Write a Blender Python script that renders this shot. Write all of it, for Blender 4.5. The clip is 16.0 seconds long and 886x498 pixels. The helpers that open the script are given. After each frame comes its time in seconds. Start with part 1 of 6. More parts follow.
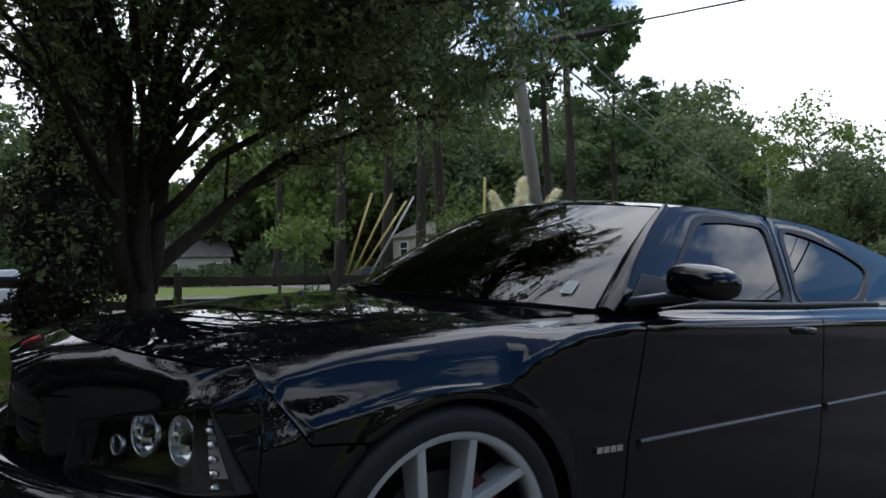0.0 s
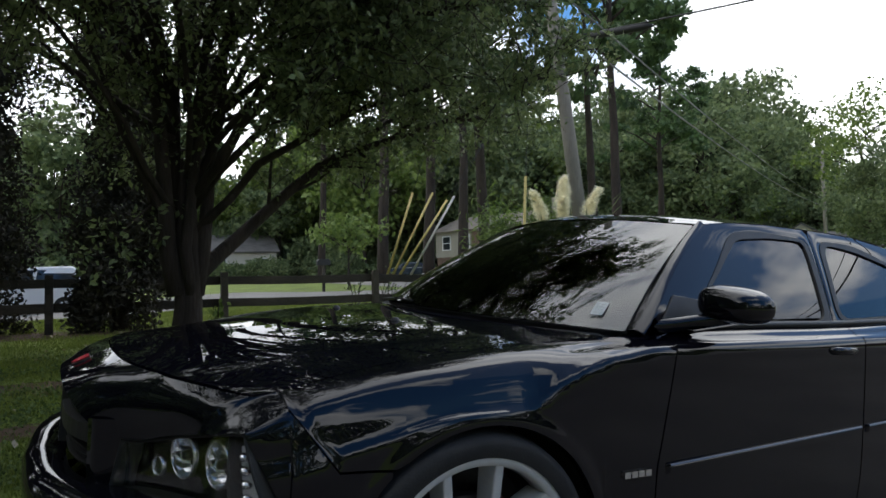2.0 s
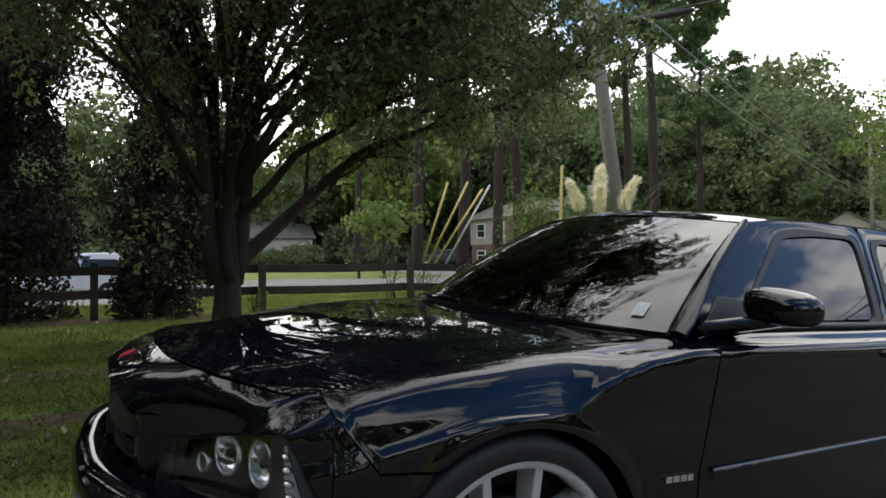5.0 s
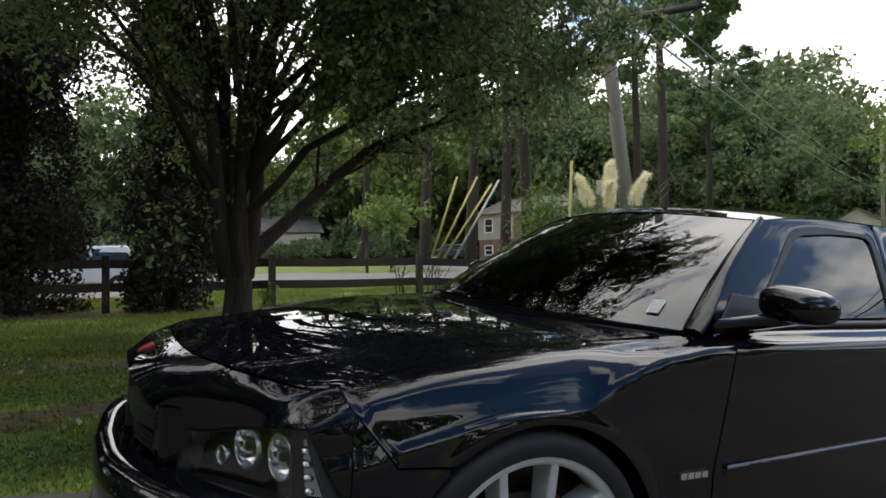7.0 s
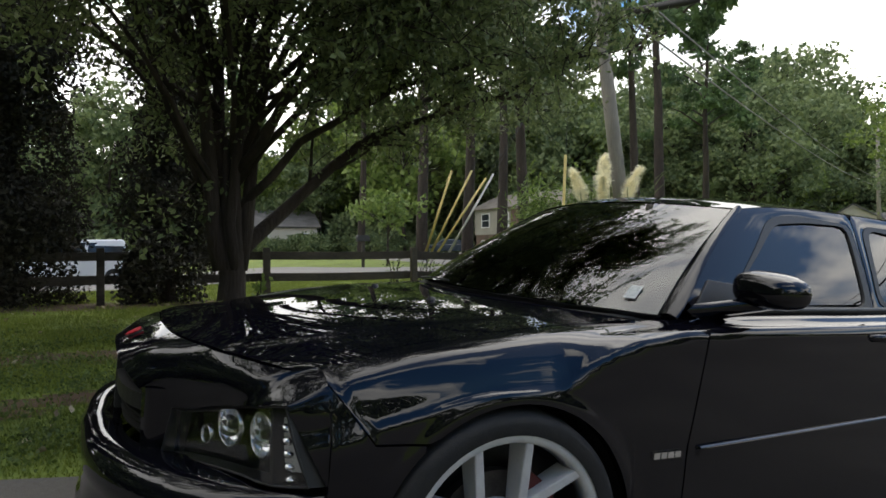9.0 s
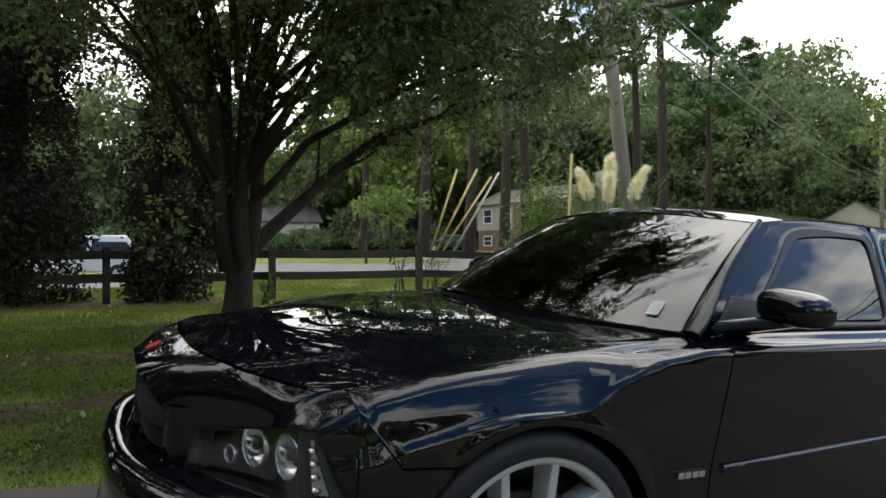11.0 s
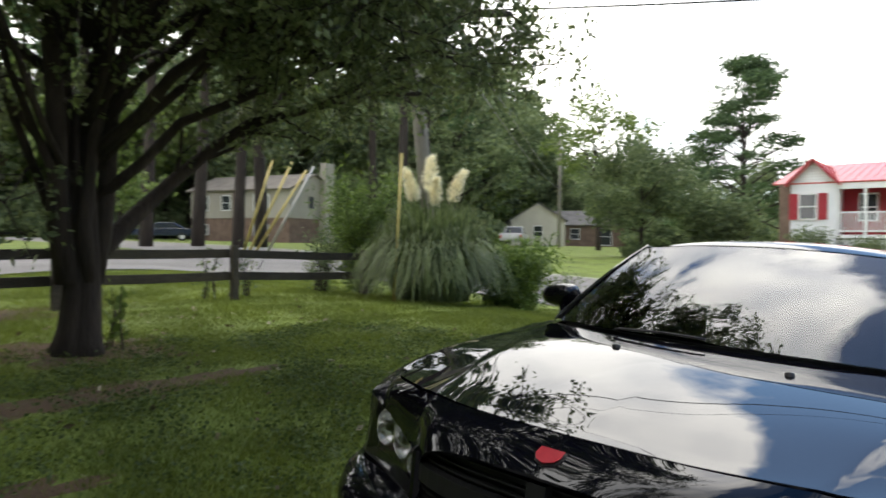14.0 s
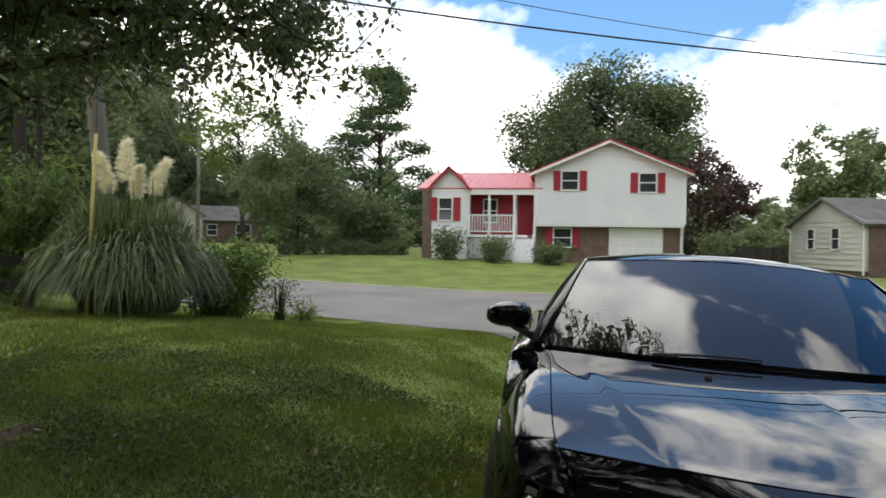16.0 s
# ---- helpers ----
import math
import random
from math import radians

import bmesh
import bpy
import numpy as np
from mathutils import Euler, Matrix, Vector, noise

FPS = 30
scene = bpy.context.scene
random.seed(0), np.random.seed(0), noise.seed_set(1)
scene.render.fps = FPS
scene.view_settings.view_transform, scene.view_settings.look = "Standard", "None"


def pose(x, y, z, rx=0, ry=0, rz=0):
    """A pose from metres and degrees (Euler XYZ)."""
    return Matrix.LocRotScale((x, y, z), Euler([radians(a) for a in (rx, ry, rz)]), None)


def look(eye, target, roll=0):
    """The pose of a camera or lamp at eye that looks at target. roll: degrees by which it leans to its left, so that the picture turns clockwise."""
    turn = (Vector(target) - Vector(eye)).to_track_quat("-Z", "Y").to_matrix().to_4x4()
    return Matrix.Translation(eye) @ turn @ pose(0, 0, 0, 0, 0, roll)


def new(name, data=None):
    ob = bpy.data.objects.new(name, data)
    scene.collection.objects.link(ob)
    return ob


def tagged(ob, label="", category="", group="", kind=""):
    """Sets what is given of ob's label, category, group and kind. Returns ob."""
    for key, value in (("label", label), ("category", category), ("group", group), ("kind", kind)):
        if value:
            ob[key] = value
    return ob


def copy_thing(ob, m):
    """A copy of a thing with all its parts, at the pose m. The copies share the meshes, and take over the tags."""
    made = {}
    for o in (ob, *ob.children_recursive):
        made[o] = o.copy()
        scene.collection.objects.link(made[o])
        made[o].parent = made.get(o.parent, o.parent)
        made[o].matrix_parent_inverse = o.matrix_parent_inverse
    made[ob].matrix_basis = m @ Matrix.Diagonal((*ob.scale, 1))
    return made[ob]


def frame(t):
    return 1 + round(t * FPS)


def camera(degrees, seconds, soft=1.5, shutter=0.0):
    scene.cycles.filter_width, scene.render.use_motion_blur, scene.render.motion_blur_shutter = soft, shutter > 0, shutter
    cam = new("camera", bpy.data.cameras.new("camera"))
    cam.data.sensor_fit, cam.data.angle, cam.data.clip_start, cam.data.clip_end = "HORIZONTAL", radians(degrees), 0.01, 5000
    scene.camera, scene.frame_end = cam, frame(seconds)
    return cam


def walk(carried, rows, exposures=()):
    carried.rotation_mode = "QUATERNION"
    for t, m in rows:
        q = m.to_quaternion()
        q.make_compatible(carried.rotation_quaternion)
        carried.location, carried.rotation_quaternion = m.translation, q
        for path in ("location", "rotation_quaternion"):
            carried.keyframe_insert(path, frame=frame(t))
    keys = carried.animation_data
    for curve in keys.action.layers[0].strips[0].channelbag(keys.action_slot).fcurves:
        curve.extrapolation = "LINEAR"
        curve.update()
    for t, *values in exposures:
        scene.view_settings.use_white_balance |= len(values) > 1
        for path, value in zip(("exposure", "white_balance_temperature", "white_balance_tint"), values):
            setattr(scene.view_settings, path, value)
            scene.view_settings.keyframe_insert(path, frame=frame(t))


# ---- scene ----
import functools

cam = camera(66.1, 16.0, soft=1.6, shutter=0.3)
PATH = [
    (0, (-0.884, -2.401, 1.004), (0.165, -0.701, 1.111), -1.4),
    (0.5, (-0.851, -2.423, 1.016), (0.127, -0.682, 1.124), -1.4),
    (1, (-0.877, -2.451, 0.99), (0.069, -0.692, 1.094), -1.3),
    (1.5, (-0.863, -2.459, 1.012), (0.077, -0.697, 1.112), -1.3),
    (2, (-0.863, -2.453, 1.092), (0.076, -0.69, 1.184), -1.3),
    (2.5, (-0.894, -2.435, 1.096), (0.008, -0.652, 1.185), -1.2),
    (3, (-0.895, -2.447, 1.11), (-0.06, -0.632, 1.195), -1.2),
    (3.5, (-0.867, -2.453, 1.131), (-0.03, -0.638, 1.207), -1.1),
    (4, (-0.857, -2.449, 1.127), (-0.007, -0.639, 1.194), -1.0),
    (6.5, (-0.902, -2.434, 1.137), (-0.059, -0.621, 1.182), -0.7),
    (7, (-0.902, -2.438, 1.136), (-0.072, -0.619, 1.176), -0.6),
    (7.5, (-0.895, -2.44, 1.136), (-0.075, -0.616, 1.172), -0.6),
    (8, (-0.883, -2.449, 1.131), (-0.066, -0.624, 1.164), -0.6),
    (8.5, (-0.869, -2.47, 1.111), (-0.044, -0.648, 1.141), -0.5),
    (9, (-0.876, -2.501, 1.106), (-0.039, -0.685, 1.132), -0.5),
    (11.5, (-0.976, -2.423, 1.196), (-0.142, -0.605, 1.199), -0.2),
    (12, (-1.121, -2.168, 1.21), (-0.28, -0.353, 1.201), -0.1),
    (12.5, (-1.365, -1.783, 1.209), (-0.61, 0.069, 1.199), -0.1),
    (13, (-1.719, -1.409, 1.287), (-0.901, 0.416, 1.271), 0.1),
    (13.5, (-2.044, -1.182, 1.352), (-0.917, 0.47, 1.336), 0.4),
    (14, (-2.192, -0.841, 1.354), (-0.671, 0.458, 1.336), 0.7),
    (14.5, (-2.248, -0.465, 1.391), (-0.514, 0.531, 1.377), 0.8),
    (15, (-2.37, -0.074, 1.337), (-0.52, 0.685, 1.322), 0.9),
    (15.5, (-2.315, 0.351, 1.347), (-0.395, 0.909, 1.334), 0.8),
    (16, (-2.281, 0.76, 1.416), (-0.311, 1.101, 1.401), 0.9),
]
EXPOSURES = [(0, -0.3, 5750, 10), (1, -0.2, 5800, 10), (3, 0.15, 6150, 10), (7, 0.3, 6400, 10), (9, 0.35, 6450, 10), (12, 0.55, 6400, 10), (13.2, 0.66, 6350, 10), (14, 0.6, 6400, 10), (15, 0.3, 6450, 10), (16, 0.1, 6450, 10)]
walk(cam, [(t, look(eye, target, roll)) for t, eye, target, roll in PATH], EXPOSURES)
CLOUD_LO, CLOUD_HI, SKY_STRENGTH, CLOUD_STRENGTH = 0.47, 0.56, 0.115, 2.2
SUN_STRENGTH, SUN_ANGLE = 0.15, 75

# ---- world and light ----
world = bpy.data.worlds.new("sky_world")
scene.world = world
world.use_nodes = True
wn, wl = world.node_tree.nodes, world.node_tree.links
wn.clear()
SUN_ELEV, SUN_ROT = radians(54), radians(84)
sky = wn.new("ShaderNodeTexSky")
sky.sky_type = "NISHITA"
sky.sun_disc = False
sky.sun_elevation, sky.sun_rotation = SUN_ELEV, SUN_ROT
sky.air_density, sky.dust_density, sky.ozone_density = 1.3, 0.3, 4.0
tc = wn.new("ShaderNodeTexCoord")
sep = wn.new("ShaderNodeSeparateXYZ")
wl.new(tc.outputs["Generated"], sep.inputs[0])


def wmath(op, a, b):
    n = wn.new("ShaderNodeMath")
    n.operation = op
    for i, v in enumerate((a, b)):
        if isinstance(v, (int, float)):
            n.inputs[i].default_value = v
        else:
            wl.new(v, n.inputs[i])
    return n.outputs[0]


comb = wn.new("ShaderNodeCombineXYZ")
wl.new(sep.outputs[0], comb.inputs[0])
wl.new(sep.outputs[1], comb.inputs[1])
wl.new(wmath("MULTIPLY", sep.outputs[2], 1.9), comb.inputs[2])
cloud = wn.new("ShaderNodeTexNoise")
cloud.inputs["Scale"].default_value = 2.3
cloud.inputs["Detail"].default_value = 9
cloud.inputs["Roughness"].default_value = 0.56
cloud.inputs["Distortion"].default_value = 0.25
wl.new(comb.outputs[0], cloud.inputs["Vector"])
cover = wn.new("ShaderNodeValToRGB")
cover.color_ramp.elements[0].position, cover.color_ramp.elements[1].position = CLOUD_LO, CLOUD_HI
# clouds are brighter round the veiled sun
facing = wn.new("ShaderNodeVectorMath")
facing.operation = "DOT_PRODUCT"
wl.new(tc.outputs["Generated"], facing.inputs[0])
facing.inputs[1].default_value = (math.sin(SUN_ROT) * math.cos(SUN_ELEV), math.cos(SUN_ROT) * math.cos(SUN_ELEV), math.sin(SUN_ELEV))
glow = wmath("POWER", wmath("MAXIMUM", facing.outputs["Value"], 0.0), 12.0)


def ease(v, a, b):
    n = wn.new("ShaderNodeMapRange")
    n.interpolation_type = "SMOOTHSTEP"
    n.inputs["From Min"].default_value, n.inputs["From Max"].default_value = a, b
    wl.new(v, n.inputs["Value"])
    return n.outputs["Result"]


# a bank of cloud to the north and low all round, broken sky overhead and to the south
bank = wmath("MULTIPLY", ease(wmath("ADD", sep.outputs[1], wmath("MULTIPLY", sep.outputs[2], 0.8)), 0.47, 0.68), 0.20)
low_cloud = wmath("MULTIPLY", ease(sep.outputs[2], 0.46, 0.16), 0.10)
wl.new(wmath("ADD", cloud.outputs[0], wmath("ADD", wmath("ADD", bank, low_cloud), -0.055)), cover.inputs[0])
shade = wn.new("ShaderNodeTexNoise")
shade.inputs["Scale"].default_value = 4.0
shade.inputs["Detail"].default_value = 6
wl.new(comb.outputs[0], shade.inputs["Vector"])
ccol = wn.new("ShaderNodeValToRGB")
ccol.color_ramp.elements[0].position, ccol.color_ramp.elements[1].position = 0.30, 0.62
ccol.color_ramp.elements[0].color, ccol.color_ramp.elements[1].color = (0.55, 0.56, 0.58, 1), (1.0, 0.97, 0.91, 1)
wl.new(shade.outputs[0], ccol.inputs[0])
bg_sky, bg_cloud, mixw = wn.new("ShaderNodeBackground"), wn.new("ShaderNodeBackground"), wn.new("ShaderNodeMixShader")
bg_sky.inputs[1].default_value = SKY_STRENGTH
deep = wn.new("ShaderNodeHueSaturation")
deep.inputs["Saturation"].default_value = 1.25
wl.new(sky.outputs[0], deep.inputs["Color"])
wl.new(deep.outputs[0], bg_sky.inputs[0])
wl.new(ccol.outputs[0], bg_cloud.inputs[0])
wl.new(wmath("MULTIPLY", wmath("ADD", wmath("MULTIPLY", glow, 1.0), 1.0), CLOUD_STRENGTH), bg_cloud.inputs[1])
wl.new(cover.outputs[0], mixw.inputs[0])
wl.new(bg_sky.outputs[0], mixw.inputs[1])
wl.new(bg_cloud.outputs[0], mixw.inputs[2])
wout = wn.new("ShaderNodeOutputWorld")
wl.new(mixw.outputs[0], wout.inputs[0])

sun_data = bpy.data.lights.new("sun", "SUN")
sun_data.energy, sun_data.angle, sun_data.color = SUN_STRENGTH, radians(SUN_ANGLE), (1.0, 0.95, 0.87)
sun = new("sun", sun_data)
sun_dir = Vector((math.sin(SUN_ROT) * math.cos(SUN_ELEV), math.cos(SUN_ROT) * math.cos(SUN_ELEV), math.sin(SUN_ELEV)))
sun.matrix_world = look(tuple(sun_dir * 60), (0, 0, 0))


# ---- materials ----
def mat(name, a, b, rough=0.7, scale=8.0, fine=60.0, bump=0.0, bump_scale=0.0, metal=0.0, spec=0.5, coat=0.0, random_tint=0.0, island=False, stretch=None, translucent=0.0, sheen=0.0):
    """A surface that varies between two colours at two scales, with fine relief."""
    m = bpy.data.materials.new(name)
    m.use_nodes = True
    n, l = m.node_tree.nodes, m.node_tree.links
    p = n["Principled BSDF"]
    co = n.new("ShaderNodeTexCoord")
    mp = n.new("ShaderNodeMapping")
    l.new(co.outputs["Object"], mp.inputs[0])
    if stretch:
        mp.inputs["Scale"].default_value = stretch
    big, small = n.new("ShaderNodeTexNoise"), n.new("ShaderNodeTexNoise")
    for t, s, d in ((big, scale, 4), (small, fine, 3)):
        t.inputs["Scale"].default_value = s
        t.inputs["Detail"].default_value = d
        l.new(mp.outputs[0], t.inputs["Vector"])
    both = n.new("ShaderNodeMath")
    both.operation = "MULTIPLY_ADD"
    l.new(small.outputs[0], both.inputs[0])
    both.inputs[1].default_value = 0.45
    half = n.new("ShaderNodeMath")
    half.operation = "MULTIPLY_ADD"
    l.new(big.outputs[0], half.inputs[0])
    half.inputs[1].default_value, half.inputs[2].default_value = 0.9, -0.17
    l.new(half.outputs[0], both.inputs[2])
    value = both.outputs[0]
    if random_tint:
        rnd = n.new("ShaderNodeNewGeometry" if island else "ShaderNodeObjectInfo")
        src = rnd.outputs["Random Per Island"] if island else rnd.outputs["Random"]
        add = n.new("ShaderNodeMath")
        add.operation = "MULTIPLY_ADD"
        l.new(src, add.inputs[0])
        add.inputs[1].default_value = random_tint
        l.new(value, add.inputs[2])
        sub = n.new("ShaderNodeMath")
        sub.operation = "SUBTRACT"
        l.new(add.outputs[0], sub.inputs[0])
        sub.inputs[1].default_value = random_tint / 2
        value = sub.outputs[0]
    ramp = n.new("ShaderNodeValToRGB")
    ramp.color_ramp.elements[0].position, ramp.color_ramp.elements[1].position = 0.22, 0.78
    ramp.color_ramp.elements[0].color, ramp.color_ramp.elements[1].color = (*a, 1), (*b, 1)
    l.new(value, ramp.inputs[0])
    l.new(ramp.outputs[0], p.inputs["Base Color"])
    p.inputs["Roughness"].default_value = rough
    p.inputs["Metallic"].default_value = metal
    p.inputs["Specular IOR Level"].default_value = spec
    p.inputs["Coat Weight"].default_value = coat
    p.inputs["Coat Roughness"].default_value = 0.008
    if bump:
        bm_ = n.new("ShaderNodeBump")
        bm_.inputs["Strength"].default_value = bump
        bm_.inputs["Distance"].default_value = 0.02
        src = small.outputs[0]
        if bump_scale:
            t = n.new("ShaderNodeTexNoise")
            t.inputs["Scale"].default_value = bump_scale
            t.inputs["Detail"].default_value = 4
            l.new(mp.outputs[0], t.inputs["Vector"])
            src = t.outputs[0]
        l.new(src, bm_.inputs["Height"])
        l.new(bm_.outputs[0], p.inputs["Normal"])
    if translucent:
        tr, mx = n.new("ShaderNodeBsdfTranslucent"), n.new("ShaderNodeMixShader")
        l.new(ramp.outputs[0], tr.inputs[0])
        mx.inputs[0].default_value = translucent
        l.new(p.outputs[0], mx.inputs[1])
        l.new(tr.outputs[0], mx.inputs[2])
        l.new(mx.outputs[0], n["Material Output"].inputs[0])
    return m


def glass(name, tint, rough=0.0):
    m = bpy.data.materials.new(name)
    m.use_nodes = True
    p = m.node_tree.nodes["Principled BSDF"]
    p.inputs["Base Color"].default_value = (*tint, 1)
    p.inputs["Transmission Weight"].default_value = 1.0
    p.inputs["Roughness"].default_value = rough
    p.inputs["IOR"].default_value = 1.5
    return m


def glazing(name, tint, ior=1.55):
    """Thin car glass: straight-through tint with a mirror-like surface."""
    m = bpy.data.materials.new(name)
    m.use_nodes = True
    n, l = m.node_tree.nodes, m.node_tree.links
    clear, gloss, mix, fres = n.new("ShaderNodeBsdfTransparent"), n.new("ShaderNodeBsdfGlossy"), n.new("ShaderNodeMixShader"), n.new("ShaderNodeFresnel")
    clear.inputs[0].default_value = (*tint, 1)
    gloss.inputs["Roughness"].default_value = 0.0
    fres.inputs["IOR"].default_value = ior
    l.new(fres.outputs[0], mix.inputs[0])
    l.new(clear.outputs[0], mix.inputs[1])
    l.new(gloss.outputs[0], mix.inputs[2])
    l.new(mix.outputs[0], n["Material Output"].inputs[0])
    return m


PAINT = mat("black_clearcoat", (0.0022, 0.0022, 0.004), (0.0036, 0.0036, 0.007), 0.35, 3, 900, metal=0.0, spec=0.0, coat=1.0)
PLASTIC = mat("black_plastic", (0.008, 0.008, 0.008), (0.016, 0.016, 0.016), 0.5, 20, 300, 0.05)
GLOSS_PLASTIC = mat("gloss_black_plastic", (0.006, 0.006, 0.007), (0.01, 0.01, 0.012), 0.12, 6, 200)
RUBBER = mat("tyre_rubber", (0.006, 0.006, 0.006), (0.015, 0.0145, 0.014), 0.75, 30, 200, 0.15)
RIM = mat("rim_silver_white", (0.50, 0.50, 0.49), (0.62, 0.62, 0.60), 0.35, 10, 120, spec=0.5)
DARK_METAL = mat("dark_brake_metal", (0.03, 0.028, 0.027), (0.09, 0.08, 0.075), 0.45, 20, 150, 0.1, metal=0.7)
CALIPER = mat("red_caliper", (0.07, 0.008, 0.007), (0.11, 0.014, 0.012), 0.4, 20, 100)
TRIM_STRIP = mat("dull_trim_strip", (0.10, 0.10, 0.11), (0.16, 0.16, 0.17), 0.3, 5, 80, metal=1.0)
CHROME = mat("chrome", (0.72, 0.72, 0.72), (0.8, 0.8, 0.8), 0.08, 5, 80, metal=1.0)
LAMP_METAL = mat("lamp_reflector_metal", (0.7, 0.7, 0.7), (0.8, 0.8, 0.8), 0.22, 40, 200, metal=1.0)
EMBLEM_RED = mat("red_emblem", (0.36, 0.016, 0.026), (0.48, 0.028, 0.04), 0.5, 30, 100, spec=0.2)
TINTED = glazing("tinted_side_glass", (0.08, 0.09, 0.10), 1.7)
SCREEN_GLASS = glazing("windshield_glass", (0.60, 0.64, 0.63), 2.0)
CLEAR = glass("clear_lens", (0.95, 0.955, 0.96), 0.02)
CABIN = mat("dark_cabin_trim", (0.004, 0.004, 0.004), (0.010, 0.010, 0.010), 0.85, 15, 150, 0.05)
PAPER = mat("white_sticker", (0.42, 0.45, 0.43), (0.60, 0.63, 0.60), 0.6, 80, 400)

GRASS_SOIL = mat("lawn_ground", (0.076, 0.102, 0.016), (0.212, 0.275, 0.040), 0.95, 0.9, 22, 0.6, 60)
ASPHALT = mat("road_asphalt", (0.155, 0.143, 0.132), (0.26, 0.243, 0.226), 0.9, 0.5, 90, 0.35, 220)
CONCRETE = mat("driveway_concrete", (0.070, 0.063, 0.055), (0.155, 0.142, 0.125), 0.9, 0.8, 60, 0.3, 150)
KERB = mat("kerb_concrete", (0.34, 0.33, 0.28), (0.50, 0.49, 0.43), 0.9, 2, 40, 0.2, 60)
DIRT = mat("bare_dirt", (0.058, 0.034, 0.018), (0.150, 0.090, 0.048), 0.95, 3, 60, 0.6, 90)
BLADE = mat("grass_blades", (0.094, 0.128, 0.017), (0.235, 0.285, 0.043), 0.55, 0.8, 20, random_tint=0.3, island=True, translucent=0.35)
BARK = mat("tree_bark", (0.014, 0.010, 0.008), (0.058, 0.044, 0.034), 0.95, 4, 26, 1.0, 34, stretch=(1, 1, 0.22))
LEAF = mat("tree_leaves", (0.084, 0.115, 0.046), (0.24, 0.29, 0.115), 0.45, 1.2, 14, random_tint=0.5, island=True, translucent=0.42)
CLOVER = mat("clover_leaves", (0.055, 0.085, 0.018), (0.14, 0.19, 0.042), 0.6, 0.8, 20, random_tint=0.4, island=True, translucent=0.3)
DRY_LEAF = mat("dry_leaves", (0.12, 0.085, 0.04), (0.42, 0.36, 0.24), 0.8, 3, 30, random_tint=0.7, island=True)
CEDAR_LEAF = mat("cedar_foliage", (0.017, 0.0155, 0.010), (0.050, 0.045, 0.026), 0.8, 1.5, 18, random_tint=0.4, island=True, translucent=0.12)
WOOD_LEAF = mat("woodland_leaves", (0.078, 0.112, 0.050), (0.235, 0.290, 0.125), 0.7, 0.25, 4, random_tint=0.5, island=True, translucent=0.35)
OAK_LEAF = mat("oak_leaves", (0.050, 0.078, 0.032), (0.160, 0.210, 0.085), 0.7, 0.25, 4, random_tint=0.5, island=True, translucent=0.35)
YELLOW_LEAF = mat("yellow_green_leaves", (0.085, 0.135, 0.026), (0.23, 0.30, 0.075), 0.6, 0.6, 6, random_tint=0.5, island=True, translucent=0.4)
RED_LEAF = mat("dark_red_leaves", (0.036, 0.024, 0.020), (0.105, 0.052, 0.040), 0.6, 0.6, 6, random_tint=0.5, island=True, translucent=0.25)
PINE_LEAF = mat("pine_needles", (0.040, 0.075, 0.030), (0.12, 0.19, 0.07), 0.7, 0.5, 6, random_tint=0.5, island=True, translucent=0.25)
SHRUB_LEAF = mat("shrub_leaves", (0.060, 0.105, 0.018), (0.22, 0.31, 0.060), 0.55, 0.8, 8, random_tint=0.5, island=True, translucent=0.35)
PAMPAS = mat("pampas_blades", (0.055, 0.082, 0.025), (0.22, 0.28, 0.10), 0.5, 1.5, 10, random_tint=0.6, island=True, translucent=0.3)
PLUME = mat("pampas_plume", (0.88, 0.82, 0.58), (0.96, 0.93, 0.76), 0.9, 6, 40, random_tint=0.3, island=True, translucent=0.45)
FENCE = mat("weathered_fence_wood", (0.022, 0.018, 0.014), (0.085, 0.07, 0.055), 0.9, 5, 50, 0.6, 60, random_tint=0.3, stretch=(0.3, 1, 1))
POLE_WOOD = mat("grey_pole_wood", (0.16, 0.145, 0.12), (0.30, 0.275, 0.235), 0.9, 3, 40, 0.5, 40, stretch=(1, 1, 0.15))
YELLOW = mat("yellow_guy_guard", (0.44, 0.34, 0.08), (0.62, 0.50, 0.17), 0.6, 4, 60)
PALE_PIPE = mat("pale_guy_guard", (0.45, 0.43, 0.38), (0.62, 0.60, 0.54), 0.6, 4, 60)
# lighter than CABLE: sky light falling on the wires is put into the colour
SKYLIT_WIRE = mat("skylit_wire", (0.10, 0.10, 0.095), (0.18, 0.18, 0.17), 0.5, 5, 50)
CABLE = mat("black_cable", (0.01, 0.01, 0.01), (0.022, 0.022, 0.022), 0.6, 5, 50)
SIDING = mat("white_siding", (0.70, 0.71, 0.73), (0.82, 0.83, 0.84), 0.6, 0.7, 14)
# cream siding darkened: the two-storey house's shade is put into the colour
SHADED_SIDING = mat("shaded_cream_siding", (0.27, 0.25, 0.21), (0.38, 0.355, 0.30), 0.75, 0.7, 14)
CREAM_SIDING = mat("cream_siding", (0.46, 0.43, 0.36), (0.58, 0.55, 0.47), 0.7, 0.7, 14)
GREY_SIDING = mat("pale_grey_siding", (0.44, 0.44, 0.41), (0.56, 0.55, 0.52), 0.75, 0.7, 14)
TRIM = mat("white_trim", (0.74, 0.74, 0.74), (0.84, 0.84, 0.84), 0.5, 1.5, 20)
RED_PAINT = mat("red_shutter_paint", (0.30, 0.012, 0.025), (0.40, 0.022, 0.035), 0.5, 2, 30)
RED_ROOF = mat("red_metal_roof", (0.50, 0.085, 0.085), (0.66, 0.16, 0.15), 0.35, 0.6, 10)
